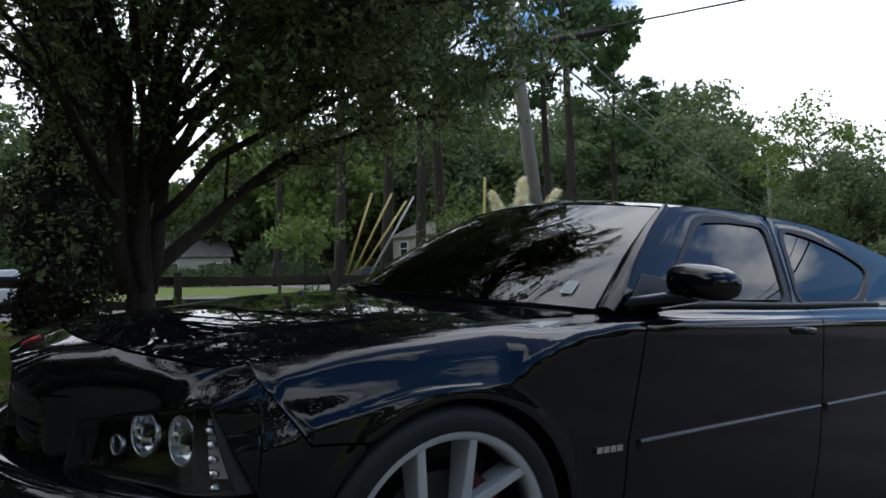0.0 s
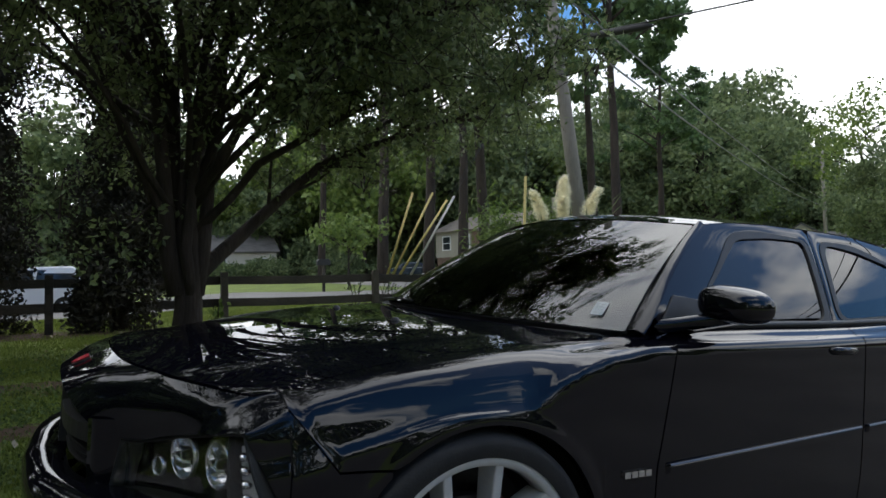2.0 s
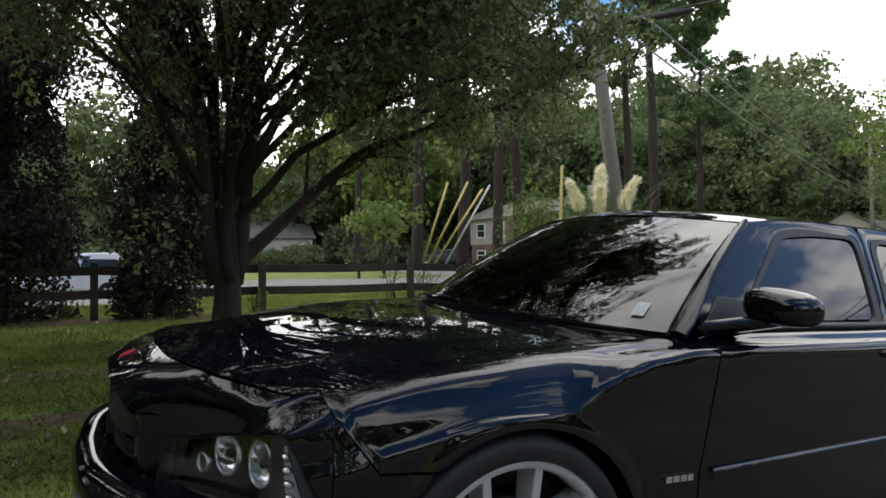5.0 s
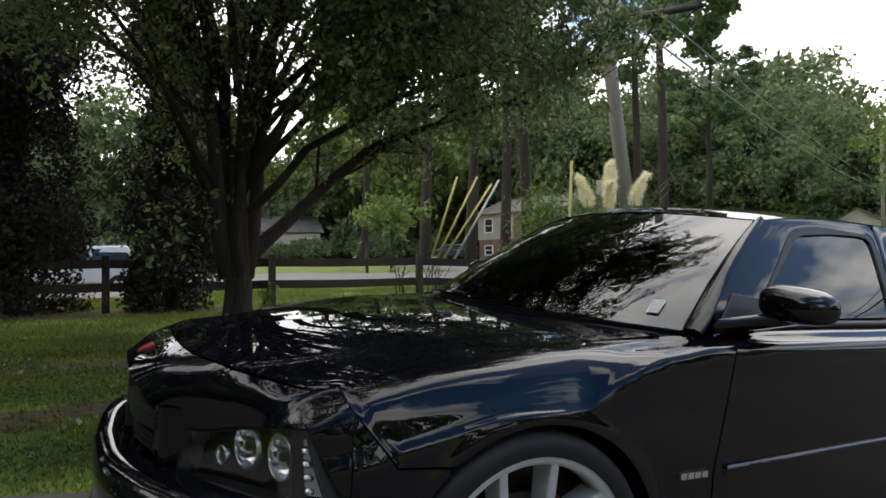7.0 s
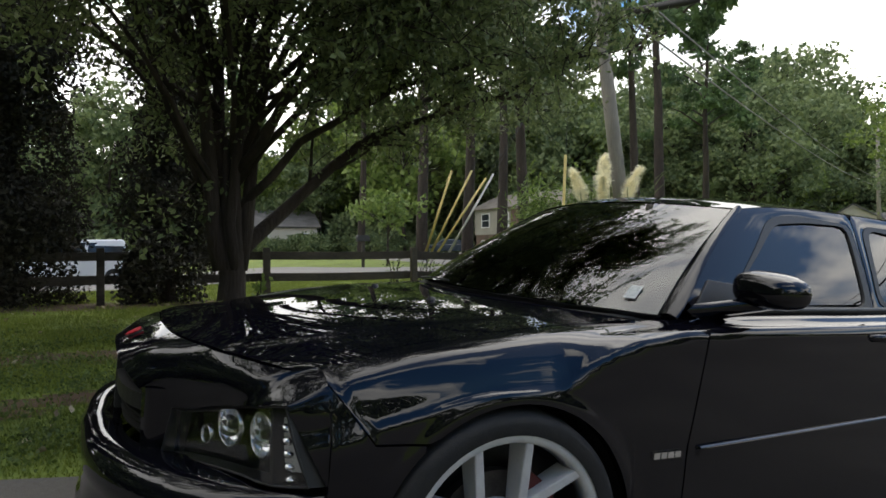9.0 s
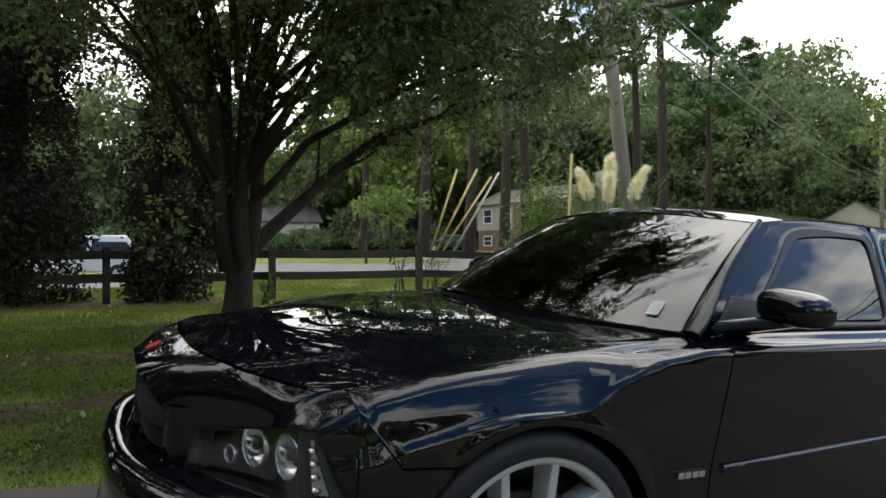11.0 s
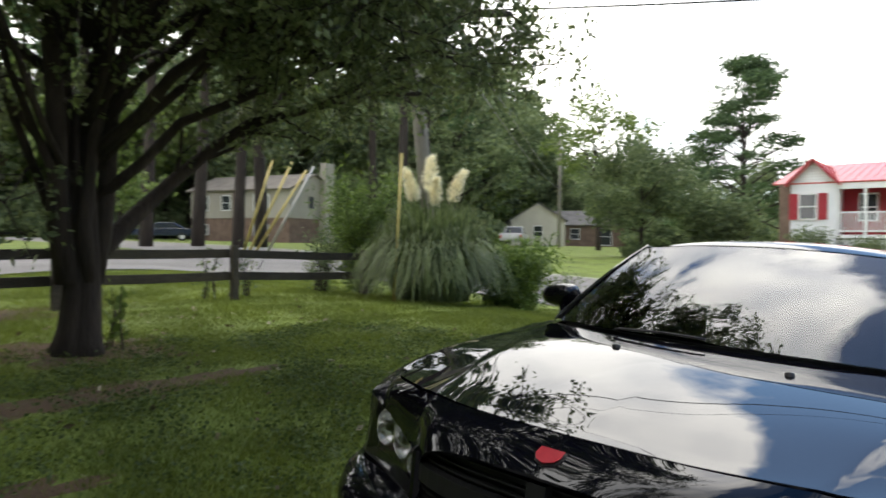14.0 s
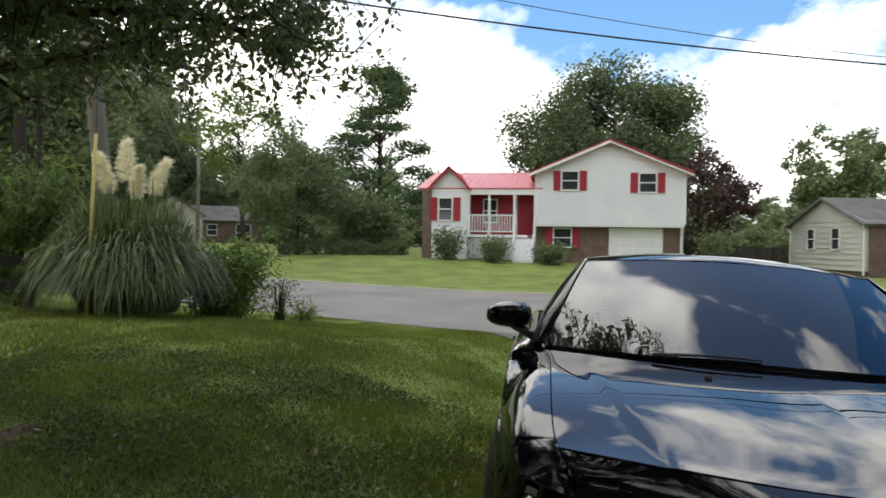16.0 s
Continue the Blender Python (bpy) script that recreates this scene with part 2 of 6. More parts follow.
SHINGLE = mat("grey_shingle", (0.075, 0.07, 0.065), (0.17, 0.16, 0.15), 0.9, 1.2, 14, 0.4, 20)
TAN_SHINGLE = mat("tan_shingle", (0.11, 0.095, 0.078), (0.22, 0.195, 0.165), 0.9, 1.2, 14, 0.4, 20)
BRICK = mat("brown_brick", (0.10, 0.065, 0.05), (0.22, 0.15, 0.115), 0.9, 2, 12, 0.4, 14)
PANE = mat("dark_window_pane", (0.02, 0.024, 0.028), (0.05, 0.055, 0.06), 0.06, 1, 6, spec=0.7)
WHITE_CAR = mat("white_car_paint", (0.68, 0.69, 0.70), (0.76, 0.77, 0.78), 0.25, 2, 60, coat=0.7)
BLUE_CAR = mat("dark_blue_car_paint", (0.012, 0.018, 0.035), (0.02, 0.03, 0.055), 0.25, 2, 60, coat=0.8)
SILVER_CAR = mat("silver_truck_paint", (0.34, 0.34, 0.34), (0.44, 0.44, 0.44), 0.3, 2, 60, coat=0.6)


# ---- mesh helpers ----
class Shape:
    """Vertices and faces collected before they become one mesh."""

    def __init__(self):
        self.v, self.f = [], []

    def quad_grid(self, rows, flip=False, close=False):
        base, nr, nc = len(self.v), len(rows), len(rows[0])
        for r in rows:
            self.v.extend(tuple(p) for p in r)
        for i in range(nr - 1):
            for j in range(nc if close else nc - 1):
                k = (j + 1) % nc
                q = (base + i * nc + j, base + i * nc + k, base + (i + 1) * nc + k, base + (i + 1) * nc + j)
                self.f.append(q[::-1] if flip else q)
        return self

    def box(self, x0, y0, z0, x1, y1, z1, m=None):
        c = [(x, y, z) for z in (z0, z1) for x, y in ((x0, y0), (x1, y0), (x1, y1), (x0, y1))]
        if m is not None:
            c = [tuple(m @ Vector(p)) for p in c]
        b = len(self.v)
        self.v.extend(c)
        self.f.extend(tuple(b + i for i in q) for q in ((3, 2, 1, 0), (4, 5, 6, 7), (0, 1, 5, 4), (1, 2, 6, 5), (2, 3, 7, 6), (3, 0, 4, 7)))
        return self

    def tube(self, path, radii, sides=8, cap=True):
        path = [Vector(p) for p in path]
        rows, side = [], None
        for i, p in enumerate(path):
            d = (path[min(i + 1, len(path) - 1)] - path[max(i - 1, 0)]).normalized()
            if side is None:
                side = d.orthogonal().normalized()
            side = (side - d * side.dot(d)).normalized()
            other = d.cross(side)
            r = radii[i] if hasattr(radii, "__len__") else radii
            rows.append([p + (side * math.cos(a) + other * math.sin(a)) * r for a in (2 * math.pi * k / sides for k in range(sides))])
        b = len(self.v)
        self.quad_grid(rows, close=True)
        if cap:
            self.f.append(tuple(b + k for k in reversed(range(sides))))
            self.f.append(tuple(b + (len(rows) - 1) * sides + k for k in range(sides)))
        return self

    def lathe(self, profile, axis="z", sides=24, centre=(0, 0, 0)):
        rows = []
        for r, h in profile:
            ring = []
            for k in range(sides):
                a = 2 * math.pi * k / sides
                c, s = r * math.cos(a), r * math.sin(a)
                p = (c, s, h) if axis == "z" else (c, h, s) if axis == "y" else (h, c, s)
                ring.append(tuple(p[i] + centre[i] for i in range(3)))
            rows.append(ring)
        return self.quad_grid(rows, close=True)

    def poly(self, pts, flip=False):
        b = len(self.v)
        self.v.extend(tuple(p) for p in pts)
        q = tuple(range(b, b + len(pts)))
        self.f.append(q[::-1] if flip else q)
        return self

    def prism(self, pts, y0, y1):
        """An outline in x and z, drawn out along y."""
        b, n = len(self.v), len(pts)
        self.v.extend((x, y0, z) for x, z in pts)
        self.v.extend((x, y1, z) for x, z in pts)
        self.f.append(tuple(b + i for i in range(n)))
        self.f.append(tuple(b + n + i for i in reversed(range(n))))
        self.f.extend((b + i, b + n + i, b + n + (i + 1) % n, b + (i + 1) % n) for i in range(n))
        return self

    def mesh(self, name, material, smooth=False, thick=0.0):
        me = bpy.data.meshes.new(name)
        me.from_pydata(self.v, [], self.f)
        bm = bmesh.new()
        bm.from_mesh(me)
        bmesh.ops.recalc_face_normals(bm, faces=bm.faces)
        for e in bm.edges:
            if smooth and e.is_boundary:
                e.smooth = False
        bm.to_mesh(me)
        bm.free()
        if smooth:
            me.polygons.foreach_set("use_smooth", [True] * len(me.polygons))
        me.materials.append(material)
        return me


def part(name, shape, material, parent, label="", smooth=False, thick=0.0, bevel=0.0, sharp=False):
    ob = new(name, shape.mesh(name, material, smooth))
    ob.parent = parent
    if thick:
        s = ob.modifiers.new("thickness", "SOLIDIFY")
        s.thickness, s.offset = thick, -1
    if bevel:
        b = ob.modifiers.new("edge", "BEVEL")
        b.width, b.segments, b.limit_method = bevel, 2, "ANGLE"
    if label:
        tagged(ob, label)
    return ob


def thing(name, m, label, category, group="", kind=""):
    e = new(name)
    e.matrix_world = m
    return tagged(e, label, category, group, kind)


def curve(points):
    """A smooth function through a few (position, value) pairs."""
    xs, ys = np.array([p[0] for p in points], float), np.array([p[1] for p in points], float)
    d = np.diff(ys) / np.diff(xs)
    m = np.r_[d[0], (d[:-1] + d[1:]) / 2, d[-1]]
    for i in range(len(d)):
        if d[i] == 0:
            m[i] = m[i + 1] = 0
        else:
            m[i], m[i + 1] = (np.clip(m[i] / d[i], 0, 3) * d[i], np.clip(m[i + 1] / d[i], 0, 3) * d[i])

    def f(x):
        x = min(max(x, xs[0]), xs[-1])
        i = min(int(np.searchsorted(xs, x, "right")) - 1, len(d) - 1)
        h = xs[i + 1] - xs[i]
        t = (x - xs[i]) / h
        return float((2 * t**3 - 3 * t**2 + 1) * ys[i] + (t**3 - 2 * t**2 + t) * h * m[i] + (3 * t**2 - 2 * t**3) * ys[i + 1] + (t**3 - t**2) * h * m[i + 1])

    return f


def step(a, b, x):
    t = min(max((x - a) / (b - a), 0.0), 1.0)
    return t * t * (3 - 2 * t)


# ---- ground ----
lawn_rise = curve([(0.6, 0.07), (2.4, 0.25), (5, 0.42), (8, 0.475), (14.5, 0.66), (21.5, 0.80), (35, 1.0), (62, 1.4), (120, 2.2)])
street_rise = curve([(3, -0.05), (8, 0.10), (16, 0.45), (22, 0.75), (62, 1.4), (120, 2.2)])


def ground_z(x, y):
    drive = 0.016 - 0.071 * min(max(x, -5), 3.8) + 0.05 * min(max(y, -3), 2)
    z = drive + (lawn_rise(y) - 0.055 * step(4, 7, x) - drive) * step(0.7, 3.2, y)
    z += (street_rise(y) - z) * step(5.2, 9.6, x)
    rise = 0.66 * step(19, 30, x) + 0.012 * max(0, min(x, 120) - 32)
    z -= 0.45 * step(10, 16, y) * (1 - step(-3, 4, x))
    return z + rise * (1 - step(6, 24, y)) * (1 - 0.9 * step(5, 12, -y))


def road_edge(x0, y):
    """The near side of the road past the white house runs slightly askew."""
    return x0 + 0.25 * (np.clip(y, -1, 9) - 3) + 0.03 * (y - np.clip(y, -1, 9))


def sheet(name, material, xs, ys, lift=0.0, label="", category="", keep=None):
    s = Shape()
    idx = {}
    for i, x in enumerate(xs):
        for j, y in enumerate(ys):
            idx[i, j] = len(s.v)
            s.v.append((x, y, ground_z(x, y) + lift))
    for i in range(len(xs) - 1):
        for j in range(len(ys) - 1):
            if keep is None or keep((xs[i] + xs[i + 1]) / 2, (ys[j] + ys[j + 1]) / 2):
                s.f.append((idx[i, j], idx[i + 1, j], idx[i + 1, j + 1], idx[i, j + 1]))
    ob = new(name, s.mesh(name, material, True))
    return tagged(ob, label, category, kind="structure")


def spread(a, b, near, n):
    """Positions that crowd round 0 and grow coarser away from it."""
    t = np.linspace(-1, 1, n)
    p = np.sinh(t * near) / np.sinh(near)
    return [float(v) for v in np.where(p < 0, -p * a, p * b)]


ground = sheet("ground", GRASS_SOIL, spread(-900, 900, 7, 150), spread(-900, 900, 7, 150), 0, "short green lawn with bare patches reaching to the woods", "ground")


def ribbon(name, material, edge_a, edge_b, ts, lift, label, category, cross=5):
    s = Shape()
    rows = []
    for t in ts:
        a, b = Vector(edge_a(t)), Vector(edge_b(t))
        rows.append([((p := a.lerp(b, k / cross)).x, p.y, ground_z(p.x, p.y) + lift) for k in range(cross + 1)])
    s.quad_grid(rows)
    return tagged(new(name, s.mesh(name, material, True)), label, category, kind="structure")


long = [float(v) for v in np.linspace(-70, 60, 140)]
ribbon("road", ASPHALT, lambda t: (road_edge(9.25, t), t), lambda t: (18.4 + 0.02 * t, t), long, 0.02, "worn grey asphalt road past the white house", "road", 24)
ribbon("side_road", ASPHALT, lambda t: (t, 14.4 + 0.02 * t), lambda t: (t, 21.6 + 0.02 * t), [float(v) for v in np.linspace(-80, 15, 100)], 0.03, "grey asphalt side road behind the fence", "road", 16)
ribbon("kerb", KERB, lambda t: (18.38 + 0.02 * t, t), lambda t: (18.56 + 0.02 * t, t), long, 0.035, "pale concrete kerb along the far side of the road", "kerb", 2)
drive_edge = curve([(-9, 1.5), (-1.2, 0.9), (1, 0.75), (5.2, 0.62), (7.2, 0.85), (8.9, 1.9)])
# south of y -3.4 it is unseen, added so the doors mirror brown-grey ground
ribbon("driveway", CONCRETE, lambda t: (t, -8.0), lambda t: (t, drive_edge(t)), [float(v) for v in np.linspace(-9.0, 8.9, 90)], 0.026, "concrete driveway under the black car, with an added unseen strip for reflections", "driveway", 8)


# ---- the black sedan ----
AXLE, TYRE_R, ARCH_R, WHEELBASE = 0.372, 0.366, 0.385, 3.05
half_width = curve([(-0.66, 0.845), (-0.60, 0.885), (-0.5, 0.925), (-0.3, 0.952), (0.1, 0.966), (0.8, 0.968), (2.2, 0.968), (3.0, 0.975), (3.6, 0.945), (4.05, 0.83)])
seam_z = curve([(-0.70, 0.80), (-0.58, 0.808), (-0.30, 0.878), (0.04, 0.928), (0.45, 0.966), (0.66, 0.995), (1.0, 1.010), (1.6, 1.028), (2.2, 1.055), (3.2, 1.07), (4.05, 1.04)])
seam_y = curve([(-0.70, 0.74), (-0.58, 0.782), (-0.2, 0.80), (0.30, 0.802), (0.55, 0.832), (0.75, 0.866), (0.9, 0.874), (3.2, 0.865), (4.05, 0.74)])
centre_z = curve([(-0.84, 0.822), (-0.6, 0.868), (-0.2, 0.929), (0.03, 0.962), (0.28, 0.990), (0.6, 1.02), (3.3, 1.05), (3.6, 1.09), (4.05, 1.08)])


crease_y = curve([(-0.66, 0.835), (-0.60, 0.862), (-0.5, 0.885), (0.0, 0.885), (0.3, 0.872), (0.6, 0.888), (0.9, 0.925), (3.2, 0.925), (4.05, 0.79)])
knee_z = curve([(-0.66, 0.66), (-0.5, 0.685), (-0.38, 0.715), (-0.25, 0.747), (-0.17, 0.768), (-0.09, 0.781), (0.06, 0.789), (0.125, 0.796), (0.18, 0.832), (0.22, 0.858), (0.325, 0.903), (0.45, 0.931), (0.57, 0.945), (0.9, 0.955), (2.2, 0.995), (3.2, 1.005), (4.05, 0.97)])
crease_drop = curve([(-0.70, 0.074), (-0.60, 0.058), (-0.5, 0.028), (-0.25, 0.019), (-0.07, 0.018), (0.165, 0.016), (0.4, 0.016), (0.65, 0.020), (0.9, 0.03), (4.05, 0.034)])


def soft(f, r):
    return lambda x: sum(f(x + r * k / 4) * (5 - abs(k)) for k in range(-4, 5)) / 25


half_width, seam_z, seam_y, centre_z = soft(half_width, 0.10), soft(seam_z, 0.14), soft(seam_y, 0.12), soft(centre_z, 0.14)
crease_y, crease_drop = soft(crease_y, 0.16), soft(crease_drop, 0.05)


@functools.lru_cache(None)
def section(x):
    """The car's outline across it at x: points (half width, height) from the sill up and in to the middle."""
    w, zt, ys, zc = half_width(x), seam_z(x), seam_y(x), centre_z(x)
    yc, zk = crease_y(x), zt - crease_drop(x)
    kz = knee_z(x)
    k = [(w - 0.075, 0.17), (w - 0.035, 0.25), (w - 0.012, 0.40), (w, 0.56), (w - 0.001, kz - 0.022)]
    k += [(w - 0.014, kz + 0.008), ((yc + w - 0.014) / 2 + 0.008, (zk + kz + 0.008) / 2 + 0.006), (yc, zk), (ys, zt), (ys * 0.66, zt + (zc - zt) * 0.62), (ys * 0.33, zt + (zc - zt) * 0.92), (0.0, zc)]
    out = []
    n = len(k)
    for i in range(n - 1):
        p0, p1, p2, p3 = k[max(i - 1, 0)], k[i], k[i + 1], k[min(i + 2, n - 1)]
        for t in (j / 8 for j in range(8)):
            out.append(tuple(0.5 * (2 * p1[a] + (p2[a] - p0[a]) * t + (2 * p0[a] - 5 * p1[a] + 4 * p2[a] - p3[a]) * t * t + (3 * p1[a] - p0[a] - 3 * p2[a] + p3[a]) * t**3) for a in (0, 1)))
    out.append(k[-1])
    return out


SEAM_I, CREST_I = 64, 56


def flare(x, z):
    """The raised lip round the wheel arches."""
    out = 0.0
    for c in (0.0, WHEELBASE):
        r = math.hypot(x - c, z - AXLE)
        out += 0.006 * (1 - step(ARCH_R + 0.01, ARCH_R + 0.05, r)) * step(0.3, 0.55, z)
    return out


def strip(x, z0, z1, n, top=SEAM_I):
    """n + 1 points of the car's left side at x, from height z0 up to z1 (None: to the hood's seam)."""
    sec = section(x)[: top + 1]
    zs = np.array([p[1] for p in sec])
    ys = np.array([p[0] for p in sec])
    zs = np.maximum.accumulate(zs + np.arange(len(zs)) * 1e-7)
    s = np.r_[0, np.cumsum(np.hypot(np.diff(ys), np.diff(zs)))]
    a, b = np.interp(z0, zs, s), s[-1] if z1 is None else np.interp(z1, zs, s)
    out = []
    for q in np.linspace(a, b, n + 1):
        y, z = float(np.interp(q, s, ys)), float(np.interp(q, s, zs))
        lean = 0.18 * max(0.0, z - 0.6) * math.exp(-(((x - 0.59) / 0.30) ** 2))
        out.append((x + lean, -(y + flare(x, z)), z))
    return out


def arch_z(x, low=0.19):
    for c in (0.0, WHEELBASE):
        d = abs(x - c)
        if d < ARCH_R:
            return max(low, AXLE + math.sqrt(ARCH_R**2 - d * d))
    return low


def mirrored(rows):
    return [[(x, -y, z) for x, y, z in r] for r in rows]


def xs_between(a, b, n, extra=()):
    xs = [a + (b - a) * i / n for i in range(n + 1)]
    for c in (0.0, WHEELBASE):
        for k in range(1, 24):
            v = c + ARCH_R * math.cos(math.pi * k / 24) * 0.9995
            if a < v < b:
                xs.append(v)
        for v in (c - ARCH_R - 0.001, c + ARCH_R + 0.001):
            if a < v < b:
                xs.append(v)
    xs.extend(v for v in extra if a < v < b)
    return sorted(set(round(v, 5) for v in xs))


car = thing("sedan_car", pose(-0.013, 0.033, 0.016, 2.85, 4.07, 1.38), "glossy black four-door sedan with silver rims parked on a driveway", "car")


def panel(name, x0, x1, low, high, n, rows=26, both=True, parent=None, label="", extra=()):
    """A painted side panel of the car between two heights, on both sides."""
    grid = []
    for x in xs_between(x0, x1, n, extra):
        a, b = low(x), high(x)
        mid = max(0.79, a + 0.02)
        grid.append(strip(x, a, mid, rows // 2)[:-1] + strip(x, mid, None, rows // 2) if b is None else strip(x, a, b, rows))
    obs = []
    for g in (grid, mirrored(grid)) if both else (grid,):
        obs.append(part(name, Shape().quad_grid(g), PAINT, parent or car, label, smooth=True, thick=0.012))
    return obs


def cut_z(x):
    """Where the bumper's skin meets the fender."""
    return 0.663 if x > -0.397 else 0.663 + (x + 0.397) / (-0.106) * 0.132


panel("fender", -0.505, 0.584, lambda x: max(arch_z(x), cut_z(x) + 0.003 if x < -0.25 else 0), lambda x: None, 40)
front_doors = panel("front_door", 0.590, 1.640, lambda x: 0.24, lambda x: None, 24)
rear_doors = panel("rear_door", 1.647, 2.56, lambda x: max(0.24, arch_z(x)), lambda x: None, 24)
panel("quarter_panel", 2.566, 4.05, lambda x: arch_z(x, 0.24), lambda x: None, 36)
panel("sill", 0.40, 2.655, lambda x: 0.172, lambda x: 0.235, 12, rows=4)


def top_z(x, y):
    sec = section(x)[SEAM_I:]
    return float(np.interp(abs(y), [p[0] for p in reversed(sec)], [p[1] for p in reversed(sec)]))


def hood_top(x, y):
    edge = 0.51 + 0.17 * (x + 0.74)
    return top_z(x, y) + 0.004 * (1 - step(edge - 0.004, edge + 0.04, abs(y))) * (1 - step(0.0, 0.24, x))


hood_front = curve([(0, -0.828), (0.30, -0.806), (0.5, -0.745), (0.62, -0.684), (0.72, -0.618), (0.782, -0.566)])
hood_rear = curve([(0, 0.245), (0.4, 0.296), (0.62, 0.380), (0.80, 0.488)])
rows = []
for i in range(121):
    f = -1 + 2 * i / 120
    yf = f * 0.780
    a, b = hood_front(abs(yf)), hood_rear(abs(f) * 0.795)
    col = []
    for j in range(41):
        x = a + (b - a) * j / 40
        y = f * (seam_y(x) - 0.004)
        z = hood_top(x, y)
        col.append((x, y, z))
    rows.append(col)
hood = part("hood", Shape().quad_grid(rows), PAINT, car, smooth=True, thick=0.012)
for y in (-0.286, 0.286):
    x = 0.03
    z = hood_top(x, y) - 0.004
    part("washer_nozzle", Shape().lathe([(0.0, 0.016), (0.012, 0.014), (0.016, 0.004), (0.017, -0.006)], sides=12, centre=(x, y, z)), PLASTIC, hood, "small black washer nozzle", smooth=True)

# Nose: the painted header over grille and lamps.
brow_x = curve([(0, -0.964), (0.25, -0.952), (0.36, -0.918), (0.41, -0.875), (0.46, -0.815), (0.63, -0.715), (0.75, -0.662), (0.87, -0.602), (0.92, -0.55)])
brow_z = curve([(0, 0.760), (0.22, 0.752), (0.34, 0.722), (0.41, 0.672), (0.46, 0.652), (0.63, 0.694), (0.75, 0.722), (0.87, 0.747), (0.92, 0.748)])
rows = []
corner_sec = section(-0.506)


def header_top(a):
    """The nose panel's upper edge: along the hood's front, round its corner and out to the fender's crest."""
    if a < 0.84:
        y = a / 0.84 * 0.782
        return Vector((hood_front(y) - 0.003, y, hood_top(hood_front(y), y) - 0.002))
    if a < 0.90:
        x = -0.569 + 0.063 * (a - 0.84) / 0.06
        return Vector((x, seam_y(x) + 0.001, seam_z(x) - 0.002))
    q = SEAM_I - 8 * (a - 0.90) / 0.10
    i = min(int(q), SEAM_I - 1)
    (y0, z0), (y1, z1) = corner_sec[i], corner_sec[i + 1]
    return Vector((-0.506, y0 + (y1 - y0) * (q - i), z0 + (z1 - z0) * (q - i) - 0.001))


for i in range(121):
    f = -1 + 2 * i / 120
    a = abs(f)
    s, yb = header_top(a), a * 0.866
    b = Vector((brow_x(yb), yb, brow_z(yb)))
    swell = step(0.05, 0.5, a)
    col = []
    for j in range(17):
        t = j / 16
        p = s.lerp(b, t)
        p.z += (0.001 + 0.015 * swell * (1 - step(0.85, 1.0, a))) * math.sin(math.pi * t)
        p.x -= (0.002 + 0.022 * step(0.2, 0.5, a) * (1 - step(0.8, 1.0, a))) * math.sin(math.pi * t)
        col.append((p.x, p.y * (1 if f >= 0 else -1), p.z))
    rows.append(col)
header = part("header_panel", Shape().quad_grid(rows), PAINT, car, smooth=True, thick=0.01)


def lamp_edge(x):
    """Height of the lamp's outer edge at x."""
    return 0.742 - (x + 0.602) * 1.85


for sign in (-1, 1):
    grid = []
    for x in sorted(set([float(v) for v in np.linspace(-0.600, -0.272, 40)] + [-0.503, -0.497, -0.486, -0.397, -0.3855, -0.384])):
        low = lamp_edge(x) + 0.003 if x < -0.500 else max(arch_z(x, 0.20), 0.20)
        high = None if x < -0.503 else min(cut_z(x), seam_z(x) - crease_drop(x)) - 0.003 if x < -0.397 else 0.660
        grid.append([(p[0], sign * -p[1], p[2]) for p in strip(x, low, high, 20, CREST_I)])
    part("bumper_corner", Shape().quad_grid(grid), PAINT, car, smooth=True, thick=0.008)

# Bumper cover: shelf under the lamps, rounded nose, lower lip, wrapped back to the arches.
bump_x = curve([(0, -1.045), (0.35, -1.015), (0.6, -0.93), (0.78, -0.80), (0.89, -0.64), (0.945, -0.47)])
face_x = curve([(0, -0.93), (0.25, -0.915), (0.40, -0.860), (0.47, -0.795), (0.62, -0.706), (0.75, -0.645), (0.868, -0.592), (0.92, -0.505)])
prof = [(0.0, 0.545, 0.0), (0.45, 0.548, 0.0), (0.85, 0.535, 0.0), (1.0, 0.50, 0.0), (1.0, 0.44, 0.0), (0.93, 0.425, 0.0), (0.93, 0.31, 0.0), (1.0, 0.295, 0.0), (1.02, 0.24, 0.0), (0.95, 0.195, 0.0), (0.7, 0.18, 0.0)]
rows = []
for t, z, _ in prof:
    r = []
    for i in range(61):
        f = -1 + 2 * i / 60
        y = abs(f) * 0.93
        a, b = face_x(min(y, 0.92)), bump_x(y)
        r.append((a + (b - a) * t, f * 0.93, z - 0.032 * (1 - min(1.0, y / 0.9)) * (1 - t)))
    rows.append(r)
bumper = part("front_bumper", Shape().quad_grid(rows), PAINT, car, smooth=True, thick=0.008)
for i in range(9):
    y = -0.40 + i * 0.10
    part("lower_grille_bar", Shape().box(bump_x(abs(y)) + 0.055, y - 0.006, 0.31, bump_x(abs(y)) + 0.075, y + 0.006, 0.425), PLASTIC, bumper)

